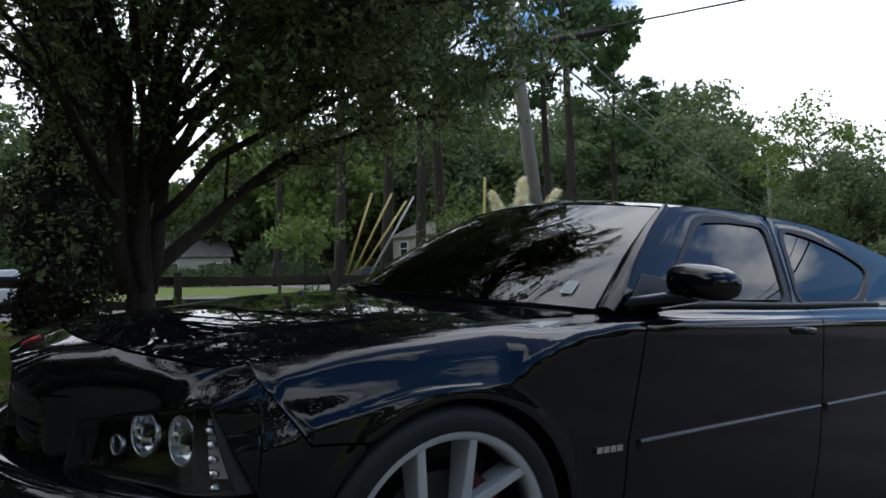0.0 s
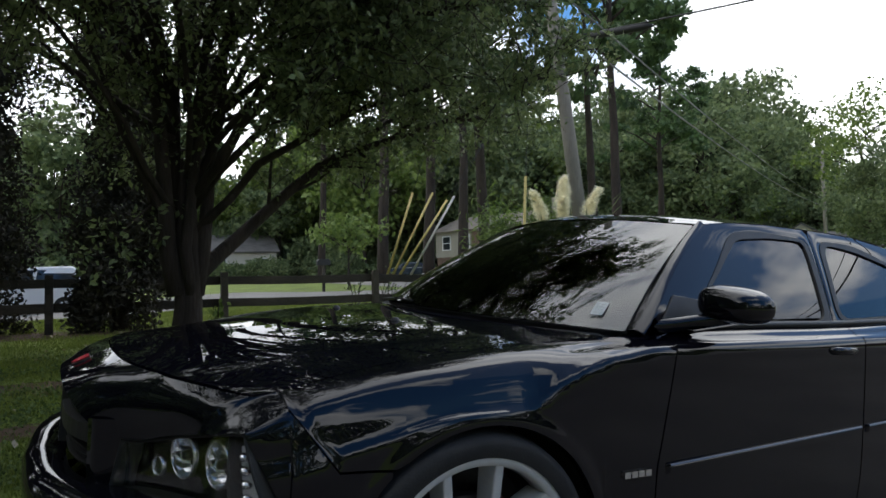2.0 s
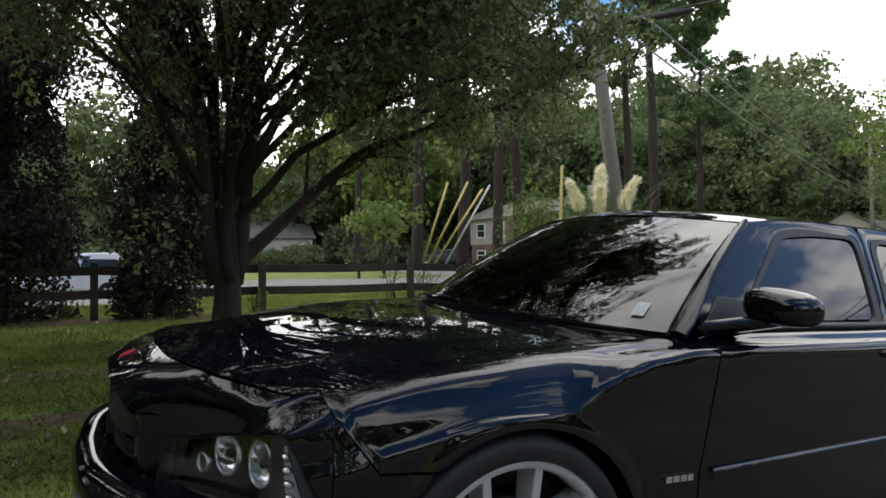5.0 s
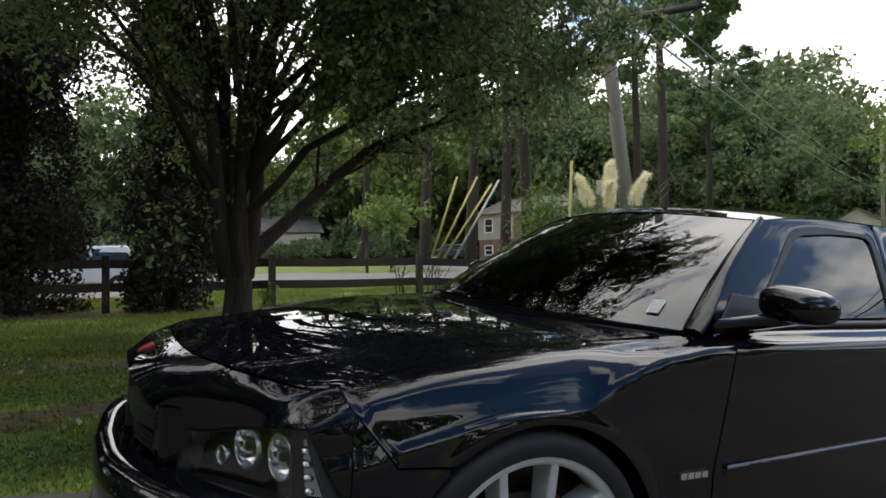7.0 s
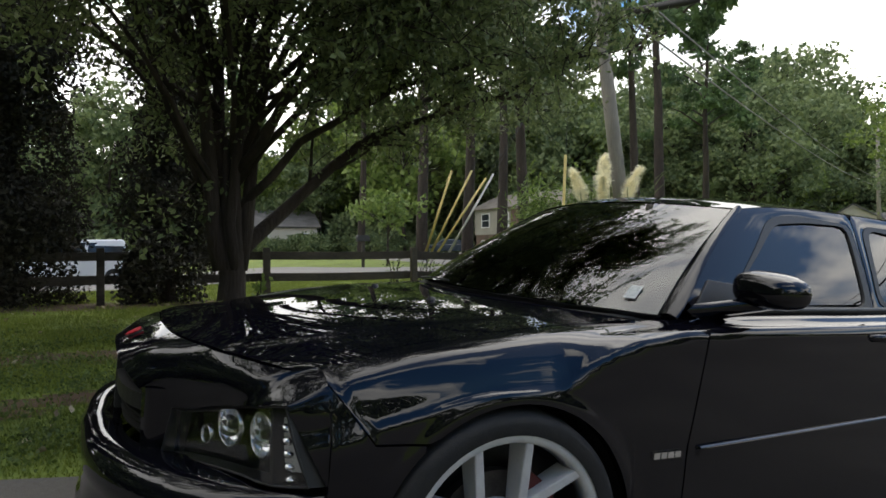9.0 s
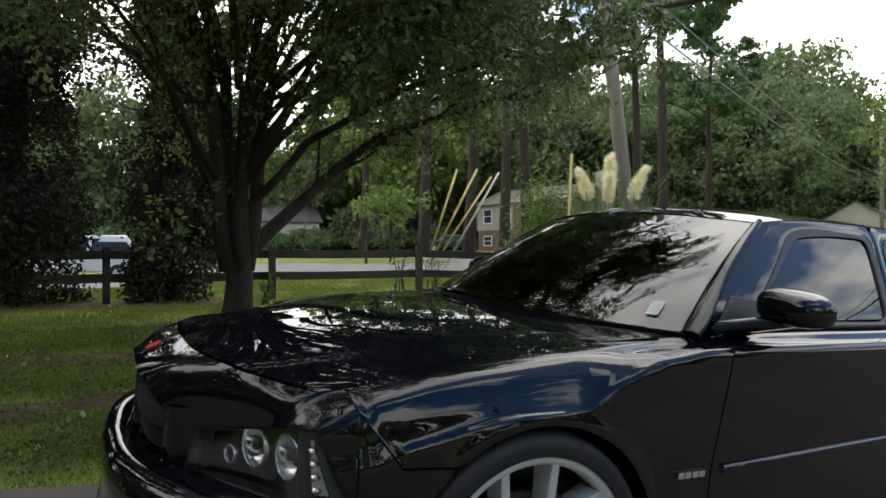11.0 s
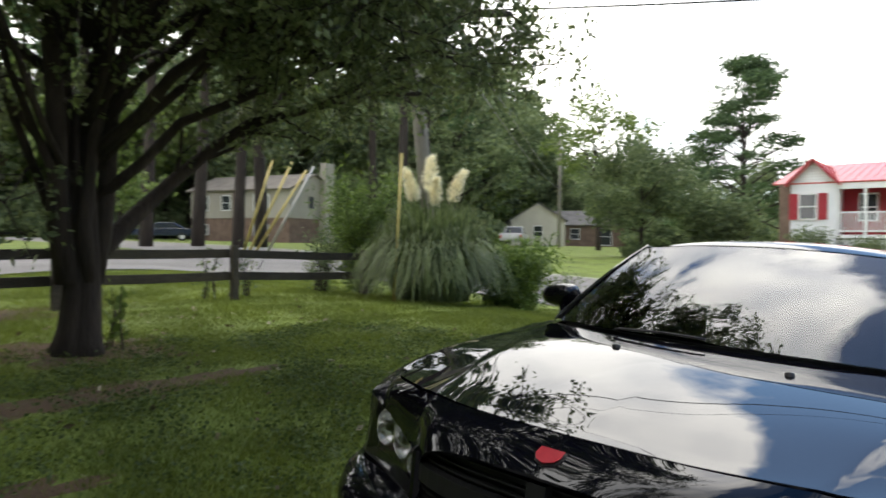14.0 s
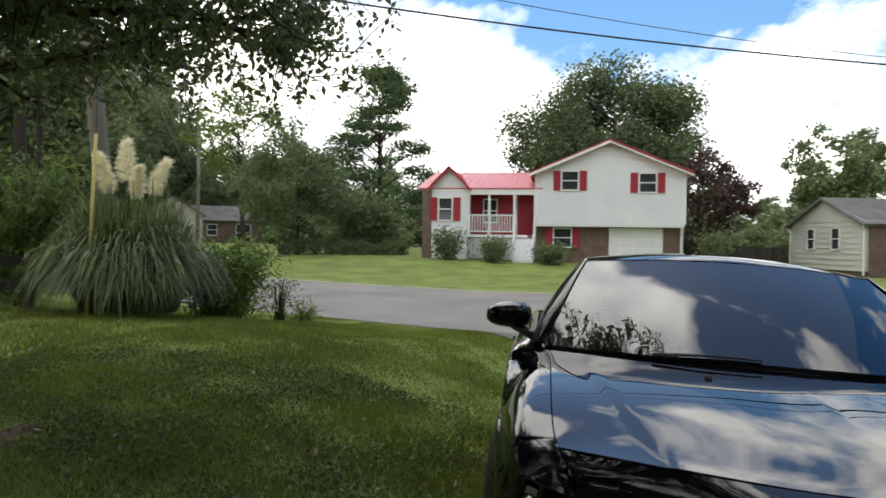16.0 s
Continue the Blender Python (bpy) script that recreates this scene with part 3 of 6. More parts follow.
# Grille with a cross of bars in front of dark mesh.
grille = part("grille", Shape().quad_grid([[(face_x(abs(y)) + 0.03, y, z) for z in (0.53, 0.60, 0.67, 0.75)] for y in [-0.43 + 0.86 * i / 24 for i in range(25)]]), PLASTIC, car, "black grille", thick=0.01)
# added black plate, closes the gap and stands in for the dark hollow
part("grille_backing", Shape().quad_grid([[(face_x(abs(y)) + 0.09, y, z) for z in (0.20, 0.40, 0.60, 0.76)] for y in [-0.62 + 1.24 * i / 24 for i in range(25)]]), PLASTIC, grille, "black plate added behind the grille for its shaded hollow", thick=0.01)
s = Shape()
for k in range(9):
    z = 0.56 + k * 0.021
    s.quad_grid([[(face_x(abs(y)) + o, y, z + dz) for o, dz in ((0.012, 0), (-0.004, 0.002), (-0.004, 0.006), (0.012, 0.008))] for y in [-0.42 + 0.84 * i / 20 for i in range(21)]])
part("grille_mesh", s, PLASTIC, grille)
s = Shape()
s.quad_grid([[(face_x(abs(y)) + o, y, z) for o, z in ((0.0, 0.625), (-0.022, 0.63), (-0.022, 0.675), (0.0, 0.68))] for y in [-0.42 + 0.84 * i / 20 for i in range(21)]])
s.quad_grid([[(face_x(abs(y)) + o, y, z) for o, y in ((0.0, -0.03), (-0.024, -0.025), (-0.024, 0.025), (0.0, 0.03))] for z in (0.55, 0.60, 0.65, 0.70, 0.74)])
part("grille_bar", s, PLASTIC, grille, smooth=False)

for sign in (-1, 1):
    cols = [(0.395, -0.878), (0.415, -0.893), (0.435, -0.872), (0.450, -0.835), (0.458, -0.792)]
    part("grille_surround", Shape().quad_grid([[(x + 0.03 * (0.69 - z), sign * y, z) for y, x in cols] for z in (0.53, 0.58, 0.63, 0.67, 0.70)]), PAINT, grille, "black painted grille surround", smooth=True, thick=0.006)

# Emblem: a shield on the nose.
s = Shape()
outline = [(-0.034, 0.026), (0.034, 0.026), (0.036, 0.0), (0.026, -0.020), (0.0, -0.032), (-0.026, -0.020), (-0.036, 0.0)]
em = Matrix.Translation((-0.905, 0, 0.790)) @ Euler((0, radians(-27), 0)).to_matrix().to_4x4()
for k, (sc, h) in enumerate(((1.0, 0.004),)):
    top = [em @ Vector((q[1] * sc, q[0] * sc, h)) for q in outline]
    low = [em @ Vector((q[1] * 1.06, q[0] * 1.06, -0.007)) for q in outline]
    s.poly(top)
    for i in range(7):
        s.poly([low[i], low[(i + 1) % 7], top[(i + 1) % 7], top[i]])
emblem = part("emblem", s, DARK_METAL, car, "dark-edged red shield emblem", bevel=0.002)
s = Shape().poly([em @ Vector((q[1] * 0.90, q[0] * 0.90, 0.0075)) for q in outline])
part("emblem_inlay", s, EMBLEM_RED, emblem, "red enamel inlay", thick=0.002)


def head_lamp(sign):
    """Black housing with two ringed projectors, a small ringed one and a column of turn-signal lobes under a clear lens."""
    low = lambda y: 0.522 + 0.040 * (y - 0.45) / 0.45  # noqa: E731

    def face(u, v, back=0.0):
        """A point of the lamp's face: u from the grille to the corner, v from the bottom up."""
        y = 0.452 + u * (0.910 - 0.046 * v - 0.452)
        z0 = low(y)
        x = face_x(y) - 0.020 * (1 - v)
        return (x + back, sign * (y - back * 0.25), z0 + (brow_z(y) - 0.004 - z0) * v)

    us, vs = [i / 20 for i in range(21)], [j / 8 for j in range(9)]
    lamp = part("headlamp", Shape().quad_grid([[face(u, v, 0.055) for v in vs] for u in us]), GLOSS_PLASTIC, car, "dark headlamp with ringed projectors", smooth=True, thick=0.008)
    rim_ = [face(u, 0) for u in us] + [face(1, v) for v in vs[1:]] + [face(u, 1) for u in reversed(us[:-1])] + [face(0, v) for v in reversed(vs[1:-1])]
    deep = [(x + 0.055, y, z) for x, y, z in rim_]
    part("lamp_bezel", Shape().quad_grid([rim_, deep], close=True), PLASTIC, lamp, thick=0.004)
    for y, z, r in ((0.632, 0.644, 0.057), (0.757, 0.650, 0.058), (0.548, 0.600, 0.026)):
        slope = math.atan2(face_x(y + 0.03) - face_x(y - 0.03), 0.06)
        m = Matrix.Translation((face_x(y) + 0.016, sign * y, z)) @ Euler((0, 0, sign * -slope * 0.75)).to_matrix().to_4x4()
        ring = Shape().lathe([(r - 0.006, 0.012), (r - 0.005, -0.004), (r - 0.003, -0.007), (r, -0.005), (r + 0.001, 0.006)], "x", 32)
        ring.v = [tuple(m @ Vector(p)) for p in ring.v]
        part("lamp_ring", ring, LAMP_METAL, lamp, "silver lamp ring", smooth=True)
        bowl = Shape()
        prof = [(0.010, 0.050), (0.022, 0.040), (0.036, 0.026), (r * 0.8, 0.012), (r - 0.007, 0.0)] if r > 0.04 else [(0.003, 0.02), (r - 0.007, 0.0)]
        rows = []
        for k, (q, h) in enumerate(prof):
            rows.append([tuple(m @ Vector((h + (0.004 if (j + k) % 2 else 0), q * math.cos(2 * math.pi * j / 18), q * math.sin(2 * math.pi * j / 18)))) for j in range(18)])
        bowl.quad_grid(rows, close=True)
        part("reflector", bowl, LAMP_METAL if r > 0.04 else GLOSS_PLASTIC, lamp, "faceted silver reflector")
        if r > 0.04:
            cap = Shape().lathe([(0.002, -0.004), (0.010, -0.002), (0.014, 0.008), (0.014, 0.04)], "x", 14)
            cap.v = [tuple(m @ Vector(p)) for p in cap.v]
            part("bulb_cap", cap, DARK_METAL, lamp, smooth=True)
    for k in range(5):
        y, z = 0.846 + 0.004 * k, 0.688 - k * 0.030
        lobe = Shape().lathe([(0.001, -0.014), (0.008, -0.011), (0.0125, -0.002), (0.013, 0.012)], "x", 12)
        m = Matrix.Translation((face_x(y) + 0.022, sign * (y - 0.004), z)) @ Euler((0, 0, sign * -0.62)).to_matrix().to_4x4() @ Matrix.Diagonal((1, 1.35, 0.9, 1))
        lobe.v = [tuple(m @ Vector(p)) for p in lobe.v]
        part("turn_lobe", lobe, LAMP_METAL, lamp, "silver turn signal lobe", smooth=True)
    part("lobe_panel", Shape().quad_grid([[face(u, v, 0.030) for v in (0.16, 0.4, 0.6, 0.84)] for u in (0.905, 0.935, 0.968)]), RIM, lamp, "silver turn signal panel", smooth=True, thick=0.004)
    part("lamp_divider", Shape().quad_grid([[face(u, v, o) for u, o in ((0.872, 0.05), (0.875, 0.006), (0.890, 0.006), (0.893, 0.05))] for v in vs]), PLASTIC, lamp)
    lens = part("lens", Shape().quad_grid([[face(u, v, -0.002) for v in vs] for u in us]), CLEAR, lamp, "clear lamp lens", smooth=True, thick=0.003)
    lens.visible_shadow = False
    edge_line = Shape().tube([(x - 0.002, y, z) for x, y, z in rim_ + rim_[:1]], 0.0035, 6)
    part("lamp_seal", edge_line, PLASTIC, lamp, smooth=True)


head_lamp(-1)
head_lamp(1)


# Greenhouse.
def glass_y(z):
    return 0.874 - 0.223 * ((max(z, 1.0) - 1.0) / 0.382) ** 1.12


roof_edge = curve([(1.09, 1.382), (1.3, 1.402), (1.6, 1.414), (1.95, 1.414), (2.3, 1.388), (2.7, 1.305), (3.05, 1.195), (3.4, 1.08)])


def pillar_x(t):
    """The windshield's side edge: t 0 at the hood, 1 at the roof."""
    return 0.605 + (1.112 - 0.605) * t


def pillar_z(t):
    return 0.985 + (1.382 - 0.985) * (t + 0.07 * math.sin(math.pi * t))


def ray_out(poly, c, a):
    """Where a ray from c at angle a meets the outline."""
    d, best = (math.cos(a), math.sin(a)), None
    for (x1, z1), (x2, z2) in zip(poly, poly[1:] + poly[:1]):
        ex, ez = x2 - x1, z2 - z1
        den = d[0] * ez - d[1] * ex
        if abs(den) < 1e-9:
            continue
        t = ((x1 - c[0]) * ez - (z1 - c[1]) * ex) / den
        u = ((x1 - c[0]) * d[1] - (z1 - c[1]) * d[0]) / den
        if t > 0 and -1e-6 <= u <= 1 + 1e-6 and (best is None or t > best):
            best = t
    return (c[0] + d[0] * best, c[1] + d[1] * best)


def rounded(pts, r=0.05, n=5):
    out = []
    for i, p in enumerate(pts):
        a, b = Vector(pts[i - 1]), Vector(pts[(i + 1) % len(pts)])
        p = Vector(p)
        da, db = min(r, (a - p).length * 0.45), min(r, (b - p).length * 0.45)
        p1, p2 = p + (a - p).normalized() * da, p + (b - p).normalized() * db
        for k in range(n + 1):
            t = k / n
            q = p1 * (1 - t) ** 2 + p * 2 * t * (1 - t) + p2 * t * t
            out.append((q.x, q.y))
    return out


belt = lambda x: seam_z(x) + 0.004  # noqa: E731
front_win = [(0.83, belt(0.83) + 0.022), (1.575, belt(1.55) + 0.016), (1.70, 1.362), (1.45, 1.356), (1.25, 1.334)]
rear_win = [(1.675, belt(1.67) + 0.018), (2.16, belt(2.16) + 0.022), (2.41, 1.222), (2.26, 1.292), (2.05, 1.342), (1.832, 1.362)]
front_out = [(0.61, belt(0.61))] + [(x, belt(x)) for x in (0.8, 1.1, 1.4, 1.612)] + [(1.765, roof_edge(1.765))] + [(x, roof_edge(x)) for x in (1.5, 1.3, 1.15)] + [(pillar_x(t), pillar_z(t)) for t in (1.0, 0.8, 0.6, 0.4, 0.2, 0.06)]
rear_out = [(x, belt(x)) for x in (1.618, 1.8, 2.1, 2.4, 2.7, 3.0)] + [(3.3, 1.10)] + [(x, roof_edge(x)) for x in (3.0, 2.7, 2.4, 2.1, 1.9, 1.771)]
for sign in (-1, 1):
    put = lambda q, o=0.0: (q[0], sign * (glass_y(q[1]) + o), q[1])  # noqa: E731
    for win, out, owner in ((front_win, front_out, front_doors), (rear_win, rear_out, rear_doors)):
        door = owner[0 if sign < 0 else 1]
        w = rounded(win, 0.05 if win is front_win else 0.07)
        c = (sum(p[0] for p in win) / len(win), sum(p[1] for p in win) / len(win))
        N = 96
        ang = [2 * math.pi * k / N for k in range(N)]
        inner, outer = [ray_out(w, c, a) for a in ang], [ray_out(out, c, a) for a in ang]
        mid = [(i[0] + (o[0] - i[0]) * min(1, 0.030 / max(1e-4, math.hypot(o[0] - i[0], o[1] - i[1]))), i[1] + (o[1] - i[1]) * min(1, 0.030 / max(1e-4, math.hypot(o[0] - i[0], o[1] - i[1])))) for i, o in zip(inner, outer)]
        rows = [[put((m_[0] + (o[0] - m_[0]) * t, m_[1] + (o[1] - m_[1]) * t), 0.002 * math.sin(math.pi * t)) for t in (0, 0.2, 0.4, 0.6, 0.8, 1.0)] for m_, o in zip(mid, outer)]
        part("window_frame", Shape().quad_grid([list(r) for r in zip(*rows)], close=True), PAINT, door, smooth=True, thick=0.01)
        rows = [[put(m_, 0.003) for m_ in mid], [put(i, 0.003) for i in inner], [put(i, -0.012) for i in inner]]
        part("window_seal", Shape().quad_grid(rows, close=True), PLASTIC, door, "black rubber window seal")
        zs = [min(p[1] for p in inner) + (max(p[1] for p in inner) - min(p[1] for p in inner)) * (0.002 + 0.996 * k / 14) for k in range(15)]
        rows = []
        for z in zs:
            hit = [p[0] + (q[0] - p[0]) * (z - p[1]) / (q[1] - p[1]) for p, q in zip(inner, inner[1:] + inner[:1]) if (p[1] - z) * (q[1] - z) < 0]
            rows.append([put((min(hit) + (max(hit) - min(hit)) * j / 10, z), -0.006) for j in range(11)])
        part("side_window", Shape().quad_grid(rows), TINTED, door, "dark tinted side window", smooth=True, thick=0.004)
    # pillar between windshield and side
    rows = []
    for k in range(15):
        t = k / 14
        x, z = pillar_x(t), pillar_z(t)
        y0 = glass_y(z)
        wy = 0.818 + (0.640 - 0.818) * t
        rows.append([(x, sign * y0, z), (x - 0.012, sign * (y0 * 0.6 + wy * 0.4), z + 0.012), (x - 0.022, sign * wy, z + 0.008)])
    part("windshield_pillar", Shape().quad_grid(rows), PAINT, car, smooth=True, thick=0.01)
    # belt moulding, lower body moulding, handles, badge bars
    s = Shape()
    s.quad_grid([[(x, sign * 0.876, belt(x) - 0.004), (x, sign * 0.884, belt(x) + 0.004), (x, sign * 0.878, belt(x) + 0.014), (x, sign * 0.864, belt(x) + 0.016)] for x in np.linspace(0.70, 2.25, 20)])
    part("belt_moulding", s, PLASTIC, car, smooth=True)
    for x0, x1, door in ((0.62, 1.632, front_doors), (1.656, 2.5, rear_doors)):
        s = Shape()
        rows = []
        for x in [x0] + [x0 + 0.012 + (x1 - x0 - 0.024) * i / 14 for i in range(15)] + [x1]:
            zc = 0.598 + 0.062 * (x - 0.6)
            w = half_width(x)
            k = 0.05 if x in (x0, x1) else 1.0
            rows.append([(x, sign * (w - 0.004 + (d + 0.004) * k), zc + h) for d, h in ((-0.004, -0.020), (0.009, -0.017), (0.011, 0.004), (0.007, 0.012), (-0.004, 0.014))])
        s.quad_grid(rows)
        part("side_moulding", s, PAINT, door[0 if sign < 0 else 1], "black body-side moulding")
        s = Shape().quad_grid([[(x, sign * (half_width(x) + d), 0.598 + 0.062 * (x - 0.6) + h) for d, h in ((0.0108, 0.006), (0.0122, 0.008), (0.009, 0.012))] for x in np.linspace(x0 + 0.012, x1 - 0.012, 16)])
        part("chrome_strip", s, TRIM_STRIP, door[0 if sign < 0 else 1], "thin bright strip")
    for xh, door in ((1.50, front_doors), (2.42, rear_doors)):
        d = door[0 if sign < 0 else 1]
        zc = 0.932 + 0.02 * (xh - 1.5)
        w = half_width(xh) - 0.020
        cup = Shape()
        rows = []
        for r, o in ((1.04, 0.002), (1.0, 0.014), (0.90, 0.017), (0.82, 0.004), (0.6, -0.004), (0.05, -0.006)):
            rows.append([(xh + 0.080 * r * math.copysign(abs(math.cos(a)) ** 0.6, math.cos(a)), sign * (w + o), zc + 0.044 * r * math.copysign(abs(math.sin(a)) ** 0.6, math.sin(a))) for a in (2 * math.pi * k / 28 for k in range(28))])
        cup.quad_grid(rows, close=True)
        hd = part("door_handle", cup, PAINT, d, "black recessed door handle", smooth=True)
        bar = Shape().tube([(xh - 0.075, sign * (w + 0.004), zc + 0.012), (xh - 0.05, sign * (w + 0.03), zc + 0.016), (xh + 0.05, sign * (w + 0.03), zc + 0.016), (xh + 0.075, sign * (w + 0.004), zc + 0.012)], 0.014, 8)
        part("handle_bar", bar, PAINT, hd, smooth=True)
    s = Shape()
    for k in range(4):
        s.box(0.452 + k * 0.027, -0.006, 0.584, 0.474 + k * 0.027, 0.006, 0.602)
    s.v = [(x, sign * (half_width(x) + 0.004) + y, z + 0.02 * (x - 0.45)) for x, y, z in s.v]
    part("badge", s, LAMP_METAL, car, "small chrome badge bars")

    # mirror
    s = Shape()
    mx, my, mz = 0.885, 0.995, 1.092
    rows = []
    for i in range(15):
        u = -math.pi / 2 + math.pi * i / 14
        ring = []
        for k in range(24):
            a = 2 * math.pi * k / 24
            ca, sa = math.cos(a), math.sin(a)
            cu = max(math.cos(u), 0.0) ** 0.55
            ex = math.copysign(abs(ca) ** 0.75, ca)
            ez = math.copysign(abs(sa) ** 0.75, sa)
            x = 0.10 * math.sin(u) * (1.0 if math.sin(u) < 0 else 0.35)
            ring.append((mx + x + 0.02 * ex * cu, sign * (my + 0.108 * ex * cu), mz + 0.060 * ez * cu * (1 - 0.12 * ex) - 0.006 * ex))
        rows.append(ring)
    s.quad_grid(rows, close=True)
    mirror = part("wing_mirror", s, PAINT, car, "glossy black wing mirror", smooth=True)
    stalk = Shape().quad_grid([[(0.72 + 0.17 * t + w_ * (0.075 - 0.03 * t), sign * (0.872 + 0.12 * t), 1.010 + 0.045 * t + h) for w_, h in ((-1, 0.0), (-0.6, 0.022), (0.6, 0.022), (1, 0.0), (0.6, -0.02), (-0.6, -0.02))] for t in (0, 0.3, 0.6, 1.0)], close=True)
    part("mirror_arm", stalk, PAINT, mirror, smooth=True)
    sail = [(0.665, belt(0.665) + 0.012), (0.86, belt(0.86) + 0.014), (0.925, 1.098), (0.775, 1.112)]
    part("mirror_sail", Shape().poly([(x, sign * (glass_y(z) + 0.010), z) for x, z in sail]), PLASTIC, mirror, "black plastic mirror base", thick=0.012, bevel=0.003)
    s = Shape().quad_grid([[(mx + 0.037, sign * (my + 0.10 * math.cos(a) * r), mz + 0.045 * math.sin(a) * r) for a in (2 * math.pi * k / 20 for k in range(20))] for r in (0.05, 1)], close=True)
    part("mirror_glass", s, CHROME, mirror, "silvered mirror glass")

# Windshield, roof, rear glass.
cowl_x = lambda f: 0.255 + 0.32 * abs(f) ** 2.4  # noqa: E731
cowl_zf = lambda f: 1.004 - 0.016 * f * f  # noqa: E731
head_x = lambda f: 0.955 + 0.115 * abs(f) ** 2.2  # noqa: E731
head_z = lambda f: 1.405 - 0.030 * f * f  # noqa: E731
rows = []
for i in range(41):
    f = -1 + 2 * i / 40
    a, b = Vector((cowl_x(f), f * 0.818, cowl_zf(f))), Vector((head_x(f), f * 0.640, head_z(f)))
    col = []
    for j in range(17):
        t = j / 16
        p = a.lerp(b, t)
        p.z += 0.016 * math.sin(math.pi * t)
        p.x -= 0.010 * math.sin(math.pi * t)
        col.append(tuple(p))
    rows.append(col)
screen = part("windshield", Shape().quad_grid(rows), SCREEN_GLASS, car, "raked windshield reflecting sky and trees", smooth=True, thick=0.005)
band = Shape()
for u0, u1 in ((0, 1), (39, 40)):
    band.quad_grid([[tuple(Vector(p) + Vector((0.010, 0, -0.010))) for p in rows[i]] for i in range(u0, u1 + 1)])
band.quad_grid([[tuple(Vector(p) + Vector((0.010, 0, -0.010))) for p in rows[i][0:2]] for i in range(41)])
band.quad_grid([[tuple(Vector(p) + Vector((0.010, 0, -0.010))) for p in rows[i][15:17]] for i in range(41)])
part("glass_border", band, PLASTIC, screen, "black painted glass border")
st = Shape()
c0 = [Vector(rows[1][1]), Vector(rows[1][4])]
e1, e2 = (Vector(rows[3][1]) - c0[0]).normalized(), (c0[1] - c0[0]).normalized()
for i in range(6):
    for j in range(5):
        if (i * 7 + j * 5) % 5 == 0:
            continue
        q = c0[0] + e1 * (0.022 + i * 0.010) + e2 * (0.01 + j * 0.013) + Vector((-0.006, 0, 0.007))
        st.poly([q, q + e1 * 0.0092, q + e1 * 0.0092 + e2 * 0.012, q + e2 * 0.012])
part("sticker", st, PAPER, screen, "pale sticker on the windshield")
rows = []
for i in range(41):
    f = -1 + 2 * i / 40
    col = []
    for j in range(31):
        t = j / 30
        x = head_x(f) + (2.42 - 0.1 * f * f - head_x(f)) * t
        edge = roof_edge(max(x, 1.10))
        w = glass_y(edge)
        wf = 0.640 + (w - 0.640) * step(0, 0.12, t)
        crown = 0.058 * (1 - 0.35 * step(1.9, 2.5, x)) * (1 - f * f)
        rise = 1 - (1 - min(1.0, (x - head_x(f)) / 0.17)) ** 2
        col.append((x, f * wf, head_z(f) + 0.003 + (edge + crown - head_z(f)) * rise))
    rows.append(col)
part("roof", Shape().quad_grid(rows), PAINT, car, smooth=True, thick=0.01)
rows = []
for i in range(21):
    f = -1 + 2 * i / 20
    a, b = Vector((2.43 - 0.1 * f * f, f * glass_y(roof_edge(2.4)), roof_edge(2.43) + 0.05 * (1 - f * f))), Vector((3.28 - 0.15 * f * f, f * 0.70, 1.07 + 0.02 * (1 - f * f)))
    rows.append([tuple(a.lerp(b, j / 8) + Vector((0, 0, 0.03 * math.sin(math.pi * j / 8)))) for j in range(9)])
part("rear_glass", Shape().quad_grid(rows), TINTED, car, "dark tinted rear window", smooth=True, thick=0.005)
rows = [[(x, f * (seam_y(x) - 0.002), top_z(x, f * seam_y(x)) + 0.001) for x in np.linspace(3.10, 4.05, 16)] for f in np.linspace(-1, 1, 25)]
part("trunk_lid", Shape().quad_grid(rows), PAINT, car, smooth=True, thick=0.01)
rows = [[(4.05 + o, y * (1 - 0.0 * o), z) for z, o in ((1.03, 0.0), (0.95, 0.03), (0.75, 0.04), (0.55, 0.06), (0.3, 0.05), (0.2, 0.0))] for y in np.linspace(-0.80, 0.80, 17)]
part("rear_bumper", Shape().quad_grid(rows), PAINT, car, smooth=True, thick=0.01)

# Cowl, wipers, cabin.
rows = [[(hood_rear(abs(f) * 0.795) + 0.008 + (cowl_x(f) + 0.012 - hood_rear(abs(f) * 0.795)) * t, f * 0.79, 0.978 + (cowl_zf(f) - 0.986) * t - 0.012 * math.sin(math.pi * t)) for t in (0, 0.35, 0.7, 1)] for f in np.linspace(-1, 1, 31)]
part("cowl", Shape().quad_grid(rows), PLASTIC, car, "black plastic cowl", smooth=True, thick=0.006)


def on_screen(f, t, o=0.014):
    p = Vector((cowl_x(f), f * 0.818, cowl_zf(f))).lerp(Vector((head_x(f), f * 0.640, head_z(f))), t)
    return p + Vector((-0.010 * math.sin(math.pi * t) - o, 0, 0.016 * math.sin(math.pi * t) + o))


for f0, f1 in ((0.50, 0.06),):
    wiper = part("wiper", Shape().tube([on_screen(f0 + (f1 - f0) * k / 8, 0.004 + 0.016 * math.sin(k / 8 * 2.2), 0.006) for k in range(9)], 0.0045, 6), PLASTIC, car, "black wiper", smooth=True)
    part("wiper_arm", Shape().tube([on_screen(f0 + 0.02, -0.01, 0.008), on_screen((f0 + f1) / 2, 0.012, 0.010), on_screen((f0 + f1) / 2 - 0.03, 0.024, 0.008)], [0.005, 0.004, 0.003], 6), PLASTIC, wiper)
s = Shape().quad_grid([[(0.33 + 0.2 * abs(f) ** 2 + 0.7 * t, f * 0.70, 0.985 - 0.10 * t * t) for t in np.linspace(0, 1, 7)] for f in np.linspace(-1, 1, 13)])
